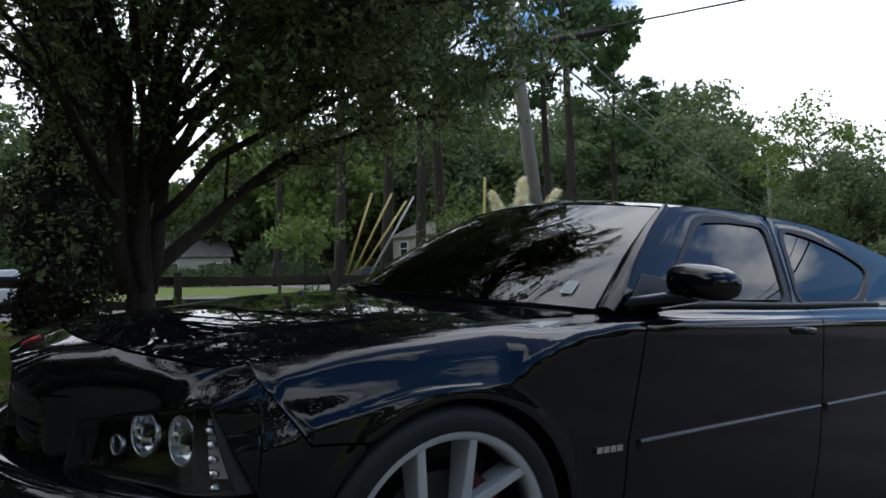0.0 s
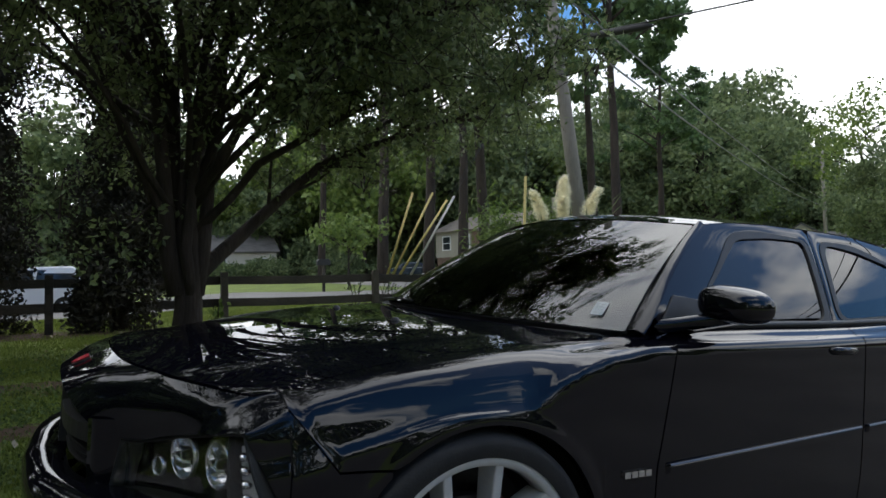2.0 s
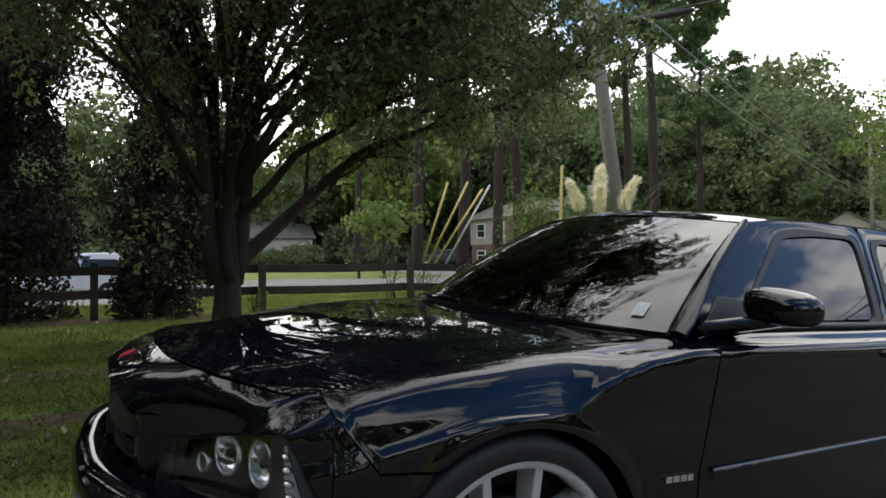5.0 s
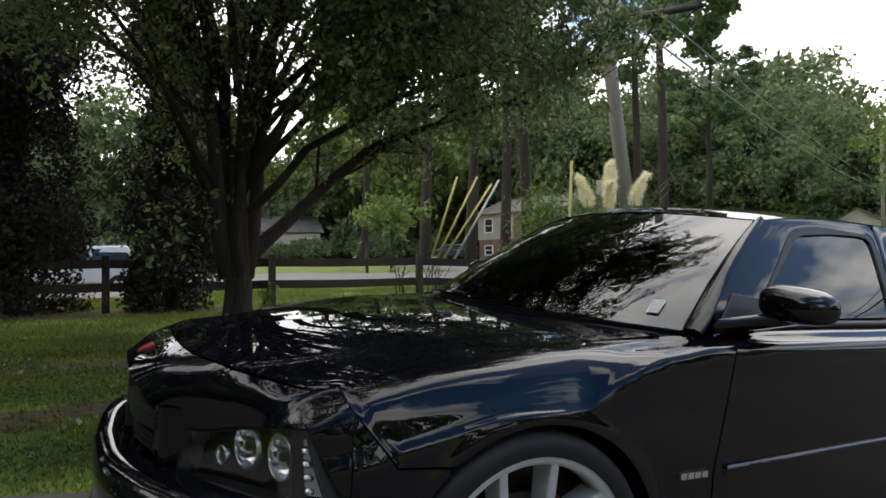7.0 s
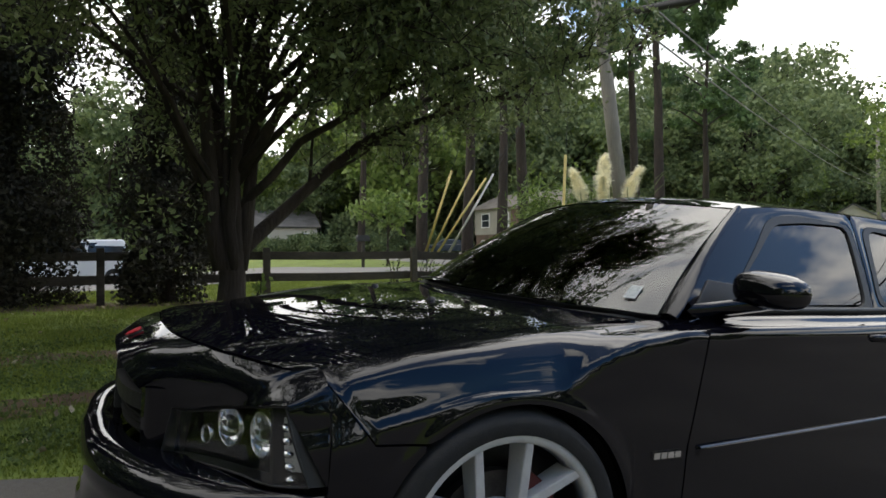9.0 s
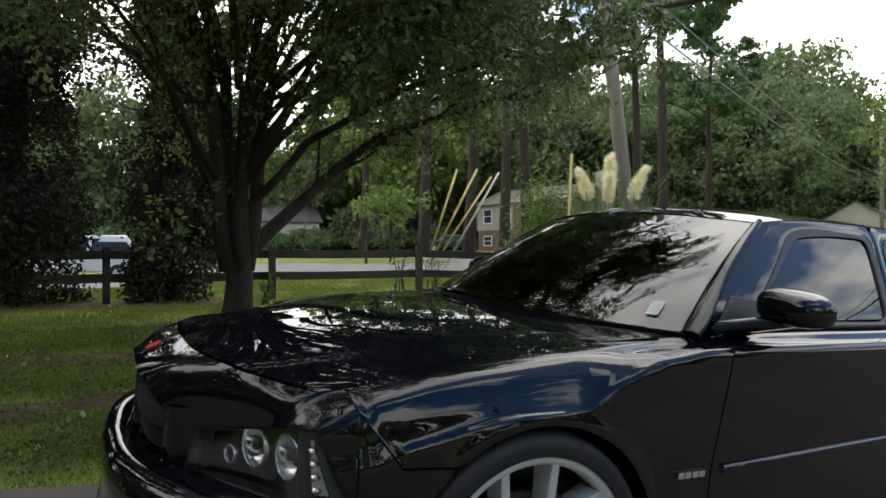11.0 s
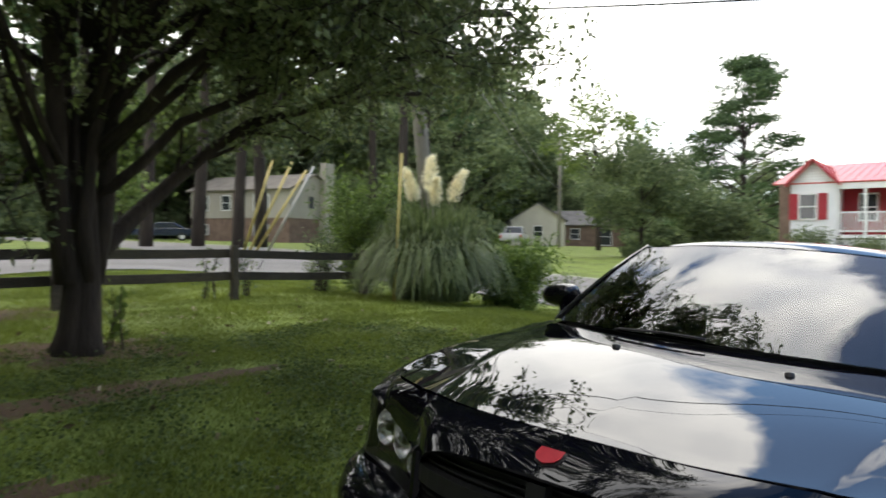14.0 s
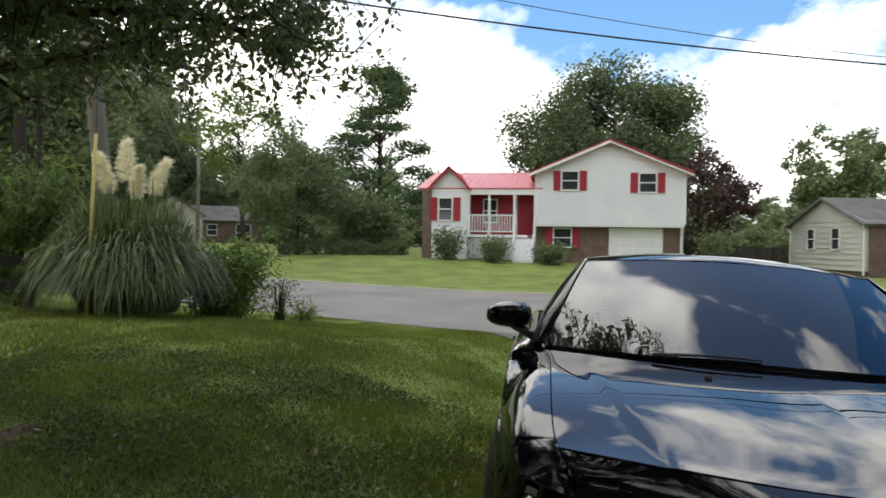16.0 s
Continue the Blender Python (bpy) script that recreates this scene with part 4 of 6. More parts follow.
part("dashboard", s, CABIN, car, "dark dashboard", smooth=True, thick=0.03)
rows = [[(x, f * 0.60, roof_edge(max(x, 1.10)) + 0.035 * (1 - f * f) - 0.02) for x in np.linspace(1.04, 2.5, 9)] for f in np.linspace(-1, 1, 9)]
part("headliner", Shape().quad_grid(rows), CABIN, car, "dark headliner", smooth=True)
part("rear_bulkhead", Shape().quad_grid([[(2.42 + 0.1 * t, f * (0.80 - 0.16 * t), 0.55 + 0.80 * t) for t in (0, 0.5, 1)] for f in (-1, 0, 1)]), CABIN, car, "dark rear seat bench", thick=0.05)
s = Shape().box(0.35, -0.72, 0.25, 3.2, 0.72, 0.62)
s.box(-0.30, -0.55, 0.22, 4.0, 0.55, 0.55)
part("floor_pan", s, CABIN, car, "dark underbody")


def wheel(x, sign):
    w = part("wheel", Shape().lathe([(0.300, -0.115), (0.335, -0.124), (TYRE_R - 0.010, -0.108), (TYRE_R, -0.06), (TYRE_R, 0.06), (TYRE_R - 0.010, 0.108), (0.335, 0.124), (0.300, 0.115)], "y", 64), RUBBER, car, "low-profile tyre", smooth=True)
    w.location = (x - 0.015, sign * 0.855, AXLE + 0.004)
    o = sign
    rim = Shape().lathe([(0.278, -0.10), (0.272, 0.05 * o), (0.276, 0.098 * o), (0.281, 0.108 * o), (0.304, 0.113 * o), (0.308, 0.104 * o), (0.303, 0.09 * o)], "y", 64)
    part("rim", rim, RIM, w, "silver-white alloy rim", smooth=True)
    for k in range(5):
        base = radians(60 + 72 * k)
        for side in (-1, 1):
            s = Shape()
            way = base + side * radians(31)
            d = Vector((math.cos(way), 0, math.sin(way)))
            tang = Vector((-d.z, 0, d.x))
            root = Vector((math.cos(base), 0, math.sin(base))) * 0.105
            rows = []
            for t in (0.0, 0.3, 0.6, 1.0):
                c = root + d * (0.188 * t)
                hw = 0.017 - 0.003 * t
                front = 0.080 + 0.024 * t
                rows.append([c - tang * hw + Vector((0, 0.02 * o, 0)), c - tang * hw * 0.9 + Vector((0, front * o, 0)), c + tang * hw * 0.9 + Vector((0, front * o, 0)), c + tang * hw + Vector((0, 0.02 * o, 0))])
            s.quad_grid(rows, close=True)
            part("spoke", s, RIM, w, bevel=0.004)
    part("hub", Shape().lathe([(0.001, 0.085 * o), (0.03, 0.084 * o), (0.036, 0.078 * o), (0.095, 0.074 * o), (0.108, 0.06 * o), (0.108, 0.0)], "y", 24), RIM, w, smooth=True)
    part("brake_disc", Shape().lathe([(0.07, 0.02 * o), (0.18, 0.022 * o), (0.18, -0.01 * o), (0.07, -0.01 * o)], "y", 40), DARK_METAL, w, "dark steel brake disc")
    part("rim_barrel", Shape().lathe([(0.02, -0.06 * o), (0.268, -0.06 * o), (0.276, 0.05 * o)], "y", 40), PLASTIC, w, "dark inside of the rim")
    s = Shape()
    s.quad_grid([[(math.cos(a) * r, h * o, math.sin(a) * r) for r, h in ((0.12, -0.03), (0.12, 0.05), (0.20, 0.055), (0.205, -0.03))] for a in np.linspace(0.35, 1.2, 8)])
    part("brake_caliper", s, CALIPER, w, "dull red brake caliper", thick=0.01)


for x in (0.0, WHEELBASE):
    for sign in (-1, 1):
        wheel(x, sign)
        rows = [[(x + r * math.cos(a), sign * y, AXLE + r * math.sin(a)) for y, r in ((0.940, ARCH_R + 0.002), (0.88, ARCH_R + 0.004), (0.60, ARCH_R + 0.03))] for a in np.linspace(-0.25, math.pi + 0.25, 40)]
        part("wheel_well", Shape().quad_grid(rows), PLASTIC, car, "black wheel well liner", smooth=True)
        s = Shape().quad_grid([[(x + r * math.cos(a), sign * 0.60, AXLE + r * math.sin(a)) for a in np.linspace(0, 2 * math.pi, 40)] for r in (0.02, ARCH_R + 0.03)])
        part("well_back", s, PLASTIC, car)


# ---- plants ----
def raw_mesh(name, verts, quads, material):
    me = bpy.data.meshes.new(name)
    me.from_pydata(verts, [], quads)
    me.materials.append(material)
    return me


def leaf_cloud(points, length, width, rng, droop=0.3, spread_dir=None):
    """Folded leaves of four corners at the given points: (vertices, faces)."""
    p = np.asarray(points, float)
    n = len(p)
    d = rng.normal(size=(n, 3)) if spread_dir is None else rng.normal(size=(n, 3)) * 0.6 + spread_dir
    d[:, 2] -= droop
    d /= np.linalg.norm(d, axis=1)[:, None]
    s = np.cross(d, rng.normal(size=(n, 3)))
    s /= np.linalg.norm(s, axis=1)[:, None]
    k = rng.uniform(0.65, 1.25, n)[:, None]
    a, c = p, p + d * length * k
    up_ = np.cross(d, s)
    m = p + d * length * k * 0.45 + up_ * width * 0.12
    v = np.stack([a, m + s * width * 0.5 * k, c, m - s * width * 0.5 * k], 1).reshape(-1, 3)
    q = np.arange(4 * n).reshape(-1, 4)
    return v, q


def branch(rng, start, direction, length, bend, n=5, lift=0.1):
    pts, d, p = [Vector(start)], Vector(direction).normalized(), Vector(start)
    for _ in range(n):
        d = (d + Vector(rng.normal(size=3)) * bend + Vector((0, 0, lift))).normalized()
        p = p + d * (length / n)
        pts.append(p.copy())
    return pts


def near_tree(name, base, rng, limbs, leaf_mat, label, trunk_r, trunk_path, leaf=(0.075, 0.042), per_twig=40, twigs=7, subs=10, sub_len=1.5, cat="tree"):
    """A tree built limb by limb; limbs are (start, direction, length, radius)."""
    t = thing(name, Matrix.Translation(base), label, cat)
    wood = Shape()
    n = len(trunk_path)
    flare_r = [trunk_r * f for f in (1.75, 1.22, 1.02, 0.95, 0.80, 0.55, 0.15)[:n]]
    # the trunk is several stems grown together
    for k in range(4):
        a = k * math.pi / 2 + 0.5
        lobe = Vector((math.cos(a), math.sin(a), 0)) * trunk_r * 0.42
        wood.tube([Vector(p) + lobe * (1.5 if i == 0 else 1.0) for i, p in enumerate(trunk_path)], [r * (0.72 if k % 2 else 0.64) for r in flare_r], 12)
    pts = []
    twig_wood = Shape()
    for start, direction, length, r in limbs:
        if hasattr(direction[0], "__len__"):
            ctrl = [Vector(start)] + [Vector(p) for p in direction]
            path = [ctrl[min(int(i / 8 * (len(ctrl) - 1)), len(ctrl) - 2)].lerp(ctrl[min(int(i / 8 * (len(ctrl) - 1)), len(ctrl) - 2) + 1], i / 8 * (len(ctrl) - 1) - min(int(i / 8 * (len(ctrl) - 1)), len(ctrl) - 2)) + Vector(rng.normal(size=3)) * 0.03 for i in range(9)]
            path[0] = Vector(start)
        else:
            path = branch(rng, start, direction, length, 0.10, 8, 0.02)
        wood.tube(path, [r * (1 - 0.78 * i / 8) for i in range(9)], 10)
        n_sub = int(subs * (1.9 if path[-1].x > 1.7 and path[-1].y < 0 else 0.55 if path[-1].z > 4.8 and abs(path[-1].x) < 1 else 0.85))
        n_leaf = int(per_twig * (1.75 if path[-1].x > 1.7 and path[-1].y < 0 else 1.35 if path[-1].x < -1 else 1.0))
        if path[-1].y < -3:
            n_sub, n_leaf = int(n_sub * 1.7), int(n_leaf * 1.9)
        for k in range(n_sub):
            u = 0.34 + 0.66 * (k + rng.uniform(0, 1)) / n_sub
            i = min(int(u * 8), 7)
            at = path[i].lerp(path[i + 1], u * 8 - i)
            along = (path[i + 1] - path[i]).normalized()
            d = (along * 0.55 + Vector(rng.normal(size=3)) * 0.75).normalized()
            sp = branch(rng, at, d, sub_len * rng.uniform(0.6, 1.2) * (1.15 - 0.4 * u), 0.16, 5, 0.03)
            if sp[-1].z < 1.8 and sp[-1].x > 0.3:
                continue
            twig_wood.tube(sp, [r * 0.26 * (1 - 0.16 * j) for j in range(6)], 5, False)
            for _ in range(twigs):
                j = rng.integers(1, 6)
                tp = branch(rng, sp[j], Vector(rng.normal(size=3)) + (sp[j] - sp[j - 1]).normalized() * 0.8, rng.uniform(0.35, 0.75), 0.18, 3, -0.05)
                if tp[-1].z < 1.85 and tp[-1].x > 0.3:
                    continue
                twig_wood.tube(tp, [0.007, 0.005, 0.004, 0.002], 3, False)
                q = np.array([tuple(tp[a].lerp(tp[a + 1], b)) for a, b in zip(rng.integers(0, 3, n_leaf), rng.uniform(0, 1, n_leaf))])
                pts.append(q + rng.normal(scale=0.055, size=q.shape))
    part("trunk", wood, BARK, t, smooth=True)
    part("twig", twig_wood, BARK, t, smooth=True)
    v, q = leaf_cloud(np.concatenate(pts), leaf[0], leaf[1], rng, 0.35)
    c = new("crown", raw_mesh("crown", v.tolist(), q.tolist(), leaf_mat))
    c.parent = t
    return t


def far_tree(name, rng, height, radius, leaf_mat, label, card=0.30, count=3200, bare=0.28, shape="round", trunk=0.16, blobs=46):
    """A tree for the middle distance: trunk, limbs and a crown of many small leaf clumps with gaps."""
    t = thing(name, Matrix.Identity(4), label, "tree")
    wood = Shape()
    top = height * (0.9 if shape == "pine" else 0.75)
    wood.tube(branch(rng, (0, 0, -0.3), (0, 0, 1), top, 0.04, 8, 0.3), [trunk * (1.25 - 1.1 * i / 8) for i in range(9)], 8)
    pts = []
    blobs = blobs if shape != "column" else 150
    for k in range(blobs):
        if shape == "pine":
            u = rng.uniform(bare, 1.0)
            z = height * u
            r = radius * (1.06 - (u - bare) / (1 - bare)) ** 0.7 * rng.uniform(0.45, 1.05)
            size = np.array([0.24, 0.24, 0.075]) * radius * rng.uniform(0.75, 1.3)
        elif shape == "column":
            u = rng.uniform(0.0, 1.0)
            z = height * (bare + (1 - bare) * u)
            r = radius * (1.02 - u) ** 0.32 * rng.uniform(0.1, 0.78)
            size = np.array([0.36, 0.36, 0.55]) * radius * rng.uniform(0.7, 1.15) * (1.05 - 0.08 * u)
        else:
            th = math.acos(rng.uniform(-0.75, 1))
            z = height * (bare + (1 - bare) * 0.5) + height * (1 - bare) * 0.42 * math.cos(th) * rng.uniform(0.5, 1.05)
            r = radius * math.sin(th) * rng.uniform(0.45, 1.0)
            size = np.array([0.30, 0.30, 0.20]) * radius * rng.uniform(0.7, 1.3)
        a = rng.uniform(0, 2 * math.pi)
        c = np.array([r * math.cos(a), r * math.sin(a), z])
        if k % 2 == 0 and shape != "column":
            wood.tube([(0, 0, max(height * 0.2, c[2] - r * 0.6)), tuple(c * (0.5, 0.5, 1) - (0, 0, r * 0.22)), tuple(c)], [trunk * 0.32, trunk * 0.22, 0.02], 5, False)
        n = int(count / blobs * rng.uniform(0.6, 1.4))
        g = rng.normal(size=(n, 3))
        g /= np.maximum(0.55, np.linalg.norm(g, axis=1))[:, None]
        pts.append(c + g * size * rng.uniform(0.3, 0.98, (n, 1)))
    part("trunk", wood, BARK, t, smooth=True)
    v, q = leaf_cloud(np.concatenate(pts), card, card * 0.62, rng, 0.2)
    c = new("crown", raw_mesh("crown", v.tolist(), q.tolist(), leaf_mat))
    c.parent = t
    return t


def set_at(t, x, y, turn=0.0, scale=1.0, sink=0.0):
    t.matrix_world = Matrix.Translation((x, y, ground_z(x, y) - sink)) @ Euler((0, 0, turn)).to_matrix().to_4x4() @ Matrix.Diagonal((scale, scale, scale, 1))
    return t


def grove(proto, spots, rng, group):
    """Copies of a tree at (x, y, scale), each turned its own way."""
    tagged(proto, group=group)
    first = True
    for x, y, sc in spots:
        m = Matrix.Translation((x, y, ground_z(x, y) - (0.5 * sc if group == "undergrowth" else 0))) @ Euler((0, 0, rng.uniform(0, 6.28))).to_matrix().to_4x4() @ Matrix.Diagonal((sc, sc, sc * rng.uniform(0.92, 1.1), 1))
        if first:
            proto.matrix_world = m
            proto.scale = (1, 1, 1)
            proto.matrix_basis = m
            first = False
        else:
            keep = proto.scale.copy()
            c = copy_thing(proto, m)
            c.matrix_basis = m


rng = np.random.default_rng(7)
B = (0.10, 5.0, ground_z(0.1, 5.0) - 0.02)
limbs = [
    ((0.05, 0.0, 0.74), [(0.40, 0.05, 1.10), (0.90, 0.1, 1.50), (1.4, 0.05, 2.06), (2.4, -0.3, 2.45), (3.5, -0.8, 2.7)], 4.0, 0.092),
    ((0.08, -0.02, 1.25), [(0.7, -0.35, 1.95), (1.5, -0.85, 2.45), (2.5, -1.45, 2.75), (3.25, -1.9, 2.75)], 4.3, 0.052),
    ((0.06, -0.02, 1.5), [(0.8, -0.6, 2.6), (1.7, -1.2, 3.2), (2.9, -1.75, 3.5)], 4.0, 0.045),
    ((0.05, -0.04, 1.6), [(0.6, -0.9, 2.5), (1.2, -1.7, 2.95), (1.9, -2.3, 3.05)], 4.0, 0.06),
    ((0.06, 0.0, 1.7), [(0.7, -0.7, 2.9), (1.6, -1.4, 3.7), (2.6, -2.0, 4.2)], 4.0, 0.045),
    ((0.08, 0.0, 1.6), [(0.8, 0.2, 2.7), (1.9, 0.1, 3.4), (3.1, -0.3, 3.8)], 4.0, 0.045),
    ((0.05, 0.05, 2.0), [(0.9, -0.2, 3.6), (2.0, -0.7, 4.5), (3.0, -1.0, 5.0)], 4.0, 0.045),
    ((1.5, 0.05, 2.0), [(2.1, 0.35, 2.5), (2.8, 0.4, 2.9), (3.4, 0.3, 3.2)], 3.0, 0.045),
    ((-0.08, 0.02, 0.80), [(-0.24, 0.12, 1.35), (-0.45, 0.2, 2.0), (-0.75, 0.25, 2.9), (-1.3, 0.3, 3.8)], 3.6, 0.048),
    ((-0.07, 0.0, 1.1), (-0.62, -0.25, 0.75), 3.4, 0.038),
    ((-0.10, -0.03, 0.60), [(-0.20, -0.05, 1.6), (-0.3, -0.1, 2.8), (-0.35, -0.25, 4.2), (-0.5, -0.4, 5.4)], 4.8, 0.095),
    ((-0.03, 0.05, 0.60), [(-0.06, 0.08, 1.6), (-0.06, 0.12, 2.8), (0.2, 0.25, 4.2), (0.35, 0.4, 5.6)], 4.8, 0.10),
    ((0.09, -0.03, 0.60), [(0.17, -0.04, 1.6), (0.28, 0.0, 2.6), (0.5, 0.05, 4.0), (0.9, 0.1, 5.2)], 4.6, 0.085),
    ((0.04, -0.08, 0.60), [(0.05, -0.13, 1.6), (0.1, -0.25, 2.5), (0.3, -0.8, 3.9), (0.5, -1.3, 4.9)], 4.6, 0.07),
    ((0.05, 0.05, 1.7), (0.25, 0.45, 0.9), 4.0, 0.06),
    ((0.02, -0.08, 1.9), (0.10, -0.65, 0.75), 3.6, 0.055),
    ((0.10, 0.0, 2.2), (0.72, 0.32, 0.65), 3.4, 0.032),
    ((0.10, 0.0, 2.3), (0.68, -0.40, 0.55), 3.6, 0.05),
    ((-0.12, 0.0, 2.2), (-0.7, 0.30, 0.55), 3.0, 0.05),
    ((-0.14, 0.0, 2.3), (-0.45, -0.60, 0.55), 2.8, 0.045),
    ((-0.15, 0.0, 2.6), (-0.75, -0.10, 0.40), 3.0, 0.045),
    ((0.08, 0.0, 3.0), (0.5, -0.35, 0.7), 3.4, 0.032),
    ((-0.10, -0.05, 1.4), [(-0.8, -0.6, 2.5), (-1.6, -1.2, 3.3), (-2.4, -1.6, 4.0)], 3.4, 0.032),
    ((-0.12, 0.02, 1.5), [(-0.9, 0.1, 2.7), (-1.9, 0.0, 3.7), (-2.8, -0.2, 4.5)], 3.4, 0.032),
    ((0.0, -0.1, 1.8), [(-0.2, -1.2, 3.1), (-0.4, -2.2, 3.9), (-0.5, -3.0, 4.4)], 3.4, 0.032),
    ((-0.1, -0.1, 2.6), [(-0.8, -1.4, 4.1), (-1.6, -2.6, 5.0), (-2.3, -3.4, 5.2)], 3.4, 0.032),
    ((0.0, -0.1, 2.5), [(-0.4, -1.6, 4.2), (-0.9, -2.9, 5.0), (-1.2, -3.9, 5.1)], 3.4, 0.032),
    ((-0.1, -0.05, 2.5), [(-1.4, -0.9, 4.0), (-2.6, -1.7, 4.9), (-3.4, -2.3, 5.1)], 3.4, 0.032),
    ((0.06, 0.0, 2.2), [(0.4, -0.1, 3.3), (0.9, -0.2, 4.2), (1.4, -0.3, 5.0)], 3.4, 0.032),
    ((0.05, -0.05, 2.3), [(0.3, -0.4, 3.6), (0.6, -0.7, 4.6), (0.9, -1.0, 5.5)], 3.4, 0.032),
    ((0.08, 0.0, 2.2), [(0.7, 0.2, 3.4), (1.4, 0.3, 4.4), (2.1, 0.3, 5.2)], 3.4, 0.032),
    ((0.06, -0.05, 2.1), [(0.7, -0.6, 3.3), (1.3, -1.1, 4.2), (1.8, -1.5, 5.0)], 3.4, 0.032),
    ((0.02, 0.02, 2.6), [(0.2, 0.1, 4.0), (0.4, 0.2, 5.1), (0.5, 0.2, 6.2)], 3.4, 0.032),
    ((-0.1, -0.1, 2.7), [(-1.2, -2.2, 4.4), (-1.8, -4.0, 5.0), (-2.0, -5.6, 5.0)], 3.4, 0.032),
    ((-0.1, -0.1, 2.8), [(-1.0, -2.0, 4.6), (-1.4, -3.6, 5.2), (-1.5, -5.0, 5.3)], 3.4, 0.032),
    ((-0.1, -0.1, 2.6), [(-1.6, -1.8, 4.2), (-2.6, -3.4, 4.9), (-3.2, -4.9, 4.9)], 3.4, 0.032),
    ((-0.1, -0.1, 2.6), [(-1.9, -1.4, 4.1), (-3.2, -2.6, 4.8), (-4.2, -3.6, 5.0)], 3.4, 0.032),
    ((-0.1, -0.1, 2.4), [(-0.9, -1.2, 3.8), (-1.6, -2.2, 4.8), (-2.1, -2.9, 5.4)], 3.4, 0.032),
    ((0.05, -0.1, 2.4), [(0.5, -1.6, 3.7), (0.9, -2.9, 4.3), (1.1, -3.9, 4.4)], 3.4, 0.032),
    ((0.05, -0.1, 2.5), [(0.8, -1.5, 3.9), (1.4, -2.7, 4.5), (1.8, -3.6, 4.7)], 3.4, 0.032),
    ((0.0, -0.1, 2.5), [(0.2, -1.7, 3.8), (0.3, -3.1, 4.3), (0.4, -4.2, 4.4)], 3.4, 0.032),
]
tree_main = near_tree("shade_tree", B, rng, limbs, LEAF, "dark multi-stemmed shade tree with spreading leafy limbs on the lawn", 0.138, [(-0.03, 0, -0.1), (0.0, 0.0, 0.2), (0.02, 0, 0.5), (0.02, 0, 0.85), (0.01, 0.0, 1.15), (0.01, 0.0, 1.5), (0.01, 0.0, 2.0)], per_twig=18, twigs=8, subs=10, sub_len=1.15)

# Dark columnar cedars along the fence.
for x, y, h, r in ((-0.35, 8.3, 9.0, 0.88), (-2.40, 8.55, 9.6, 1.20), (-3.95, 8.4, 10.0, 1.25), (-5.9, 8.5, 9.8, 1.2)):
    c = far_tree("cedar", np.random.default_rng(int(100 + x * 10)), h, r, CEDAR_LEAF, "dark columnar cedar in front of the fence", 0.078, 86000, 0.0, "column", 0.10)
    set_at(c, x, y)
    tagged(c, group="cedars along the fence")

# ---- fence ----
POSTS = [(-13.0, 8.35), (-10.6, 8.3), (-8.25, 8.25), (-5.9, 8.2), (-3.55, 8.16), (-1.24, 8.12), (1.02, 8.02), (3.40, 7.94), (6.03, 8.0)]
fence = thing("fence", Matrix.Identity(4), "dark weathered two-rail wooden board fence", "fence")
for x, y in POSTS:
    z = ground_z(x, y)
    part("post", Shape().box(x - 0.05, y - 0.05, z - 0.2, x + 0.05, y + 0.05, z + 0.81), FENCE, fence, bevel=0.006)
for (x0, y0), (x1, y1) in zip(POSTS, POSTS[1:]):
    for h in (0.69, 0.36):
        a, b = ground_z(x0, y0) + h, ground_z(x1, y1) + h
        s = Shape()
        rows = [[(x, y + 0.052, z - 0.062), (x, y + 0.052, z + 0.062), (x, y + 0.085, z + 0.062), (x, y + 0.085, z - 0.062)] for x, y, z in ((x0 + (x1 - x0) * t, y0 + (y1 - y0) * t, a + (b - a) * t - 0.012 * math.sin(math.pi * t)) for t in (0.002, 0.25, 0.5, 0.75, 0.998))]
        s.quad_grid(rows, close=True)
        s.f += [(0, 1, 2, 3), (16, 17, 18, 19)]
        part("rail", s, FENCE, fence, bevel=0.004)

# ---- pole, guys and cables ----
PX, PY = 7.78, 8.40
pole = thing("utility_pole", Matrix.Translation((8.24, 8.25, ground_z(8.24, 8.25))), "tall grey wooden utility pole behind the pampas grass", "utility pole")
part("shaft", Shape().tube([(0.02, -0.02, -0.3), (-0.32, 0.25, 4), (-0.88, 0.68, 11)], [0.155, 0.138, 0.11], 16), POLE_WOOD, pole, smooth=True)


def cable(a, b, sag, r, name="overhead_cable", label="black overhead cable", n=24, material=None):
    s = Shape()
    a, b = Vector(a), Vector(b)
    s.tube([a.lerp(b, i / n) - Vector((0, 0, sag * 4 * (i / n) * (1 - i / n))) for i in range(n + 1)], r, 6)
    return tagged(new(name, s.mesh(name, material or CABLE, True)), label, "cable")


cable((PX, PY, 5.95), (18.9, -27, 5.95), 1.0, 0.016, label="thick black telephone cable along the road")
cable((PX, PY, 6.8), (18.9, -27, 6.8), 1.75, 0.007, label="thin black service wire along the road")
cable((PX, PY, 6.2), (57, 34.5, 6.9), 0.6, 0.026, label="grey cable between two roadside poles, sky light in its colour", material=SKYLIT_WIRE)
cable((PX, PY, 6.9), (57, 34.5, 7.5), 0.5, 0.022, label="grey cable between two roadside poles, sky light in its colour", material=SKYLIT_WIRE)
pole3 = thing("utility_pole", Matrix.Translation((18.9, -27, ground_z(18.9, -27))), "grey wooden utility pole down the road", "utility pole")
part("shaft", Shape().tube([(0, 0, -0.3), (0, 0, 9)], [0.17, 0.13], 12), POLE_WOOD, pole3, smooth=True)
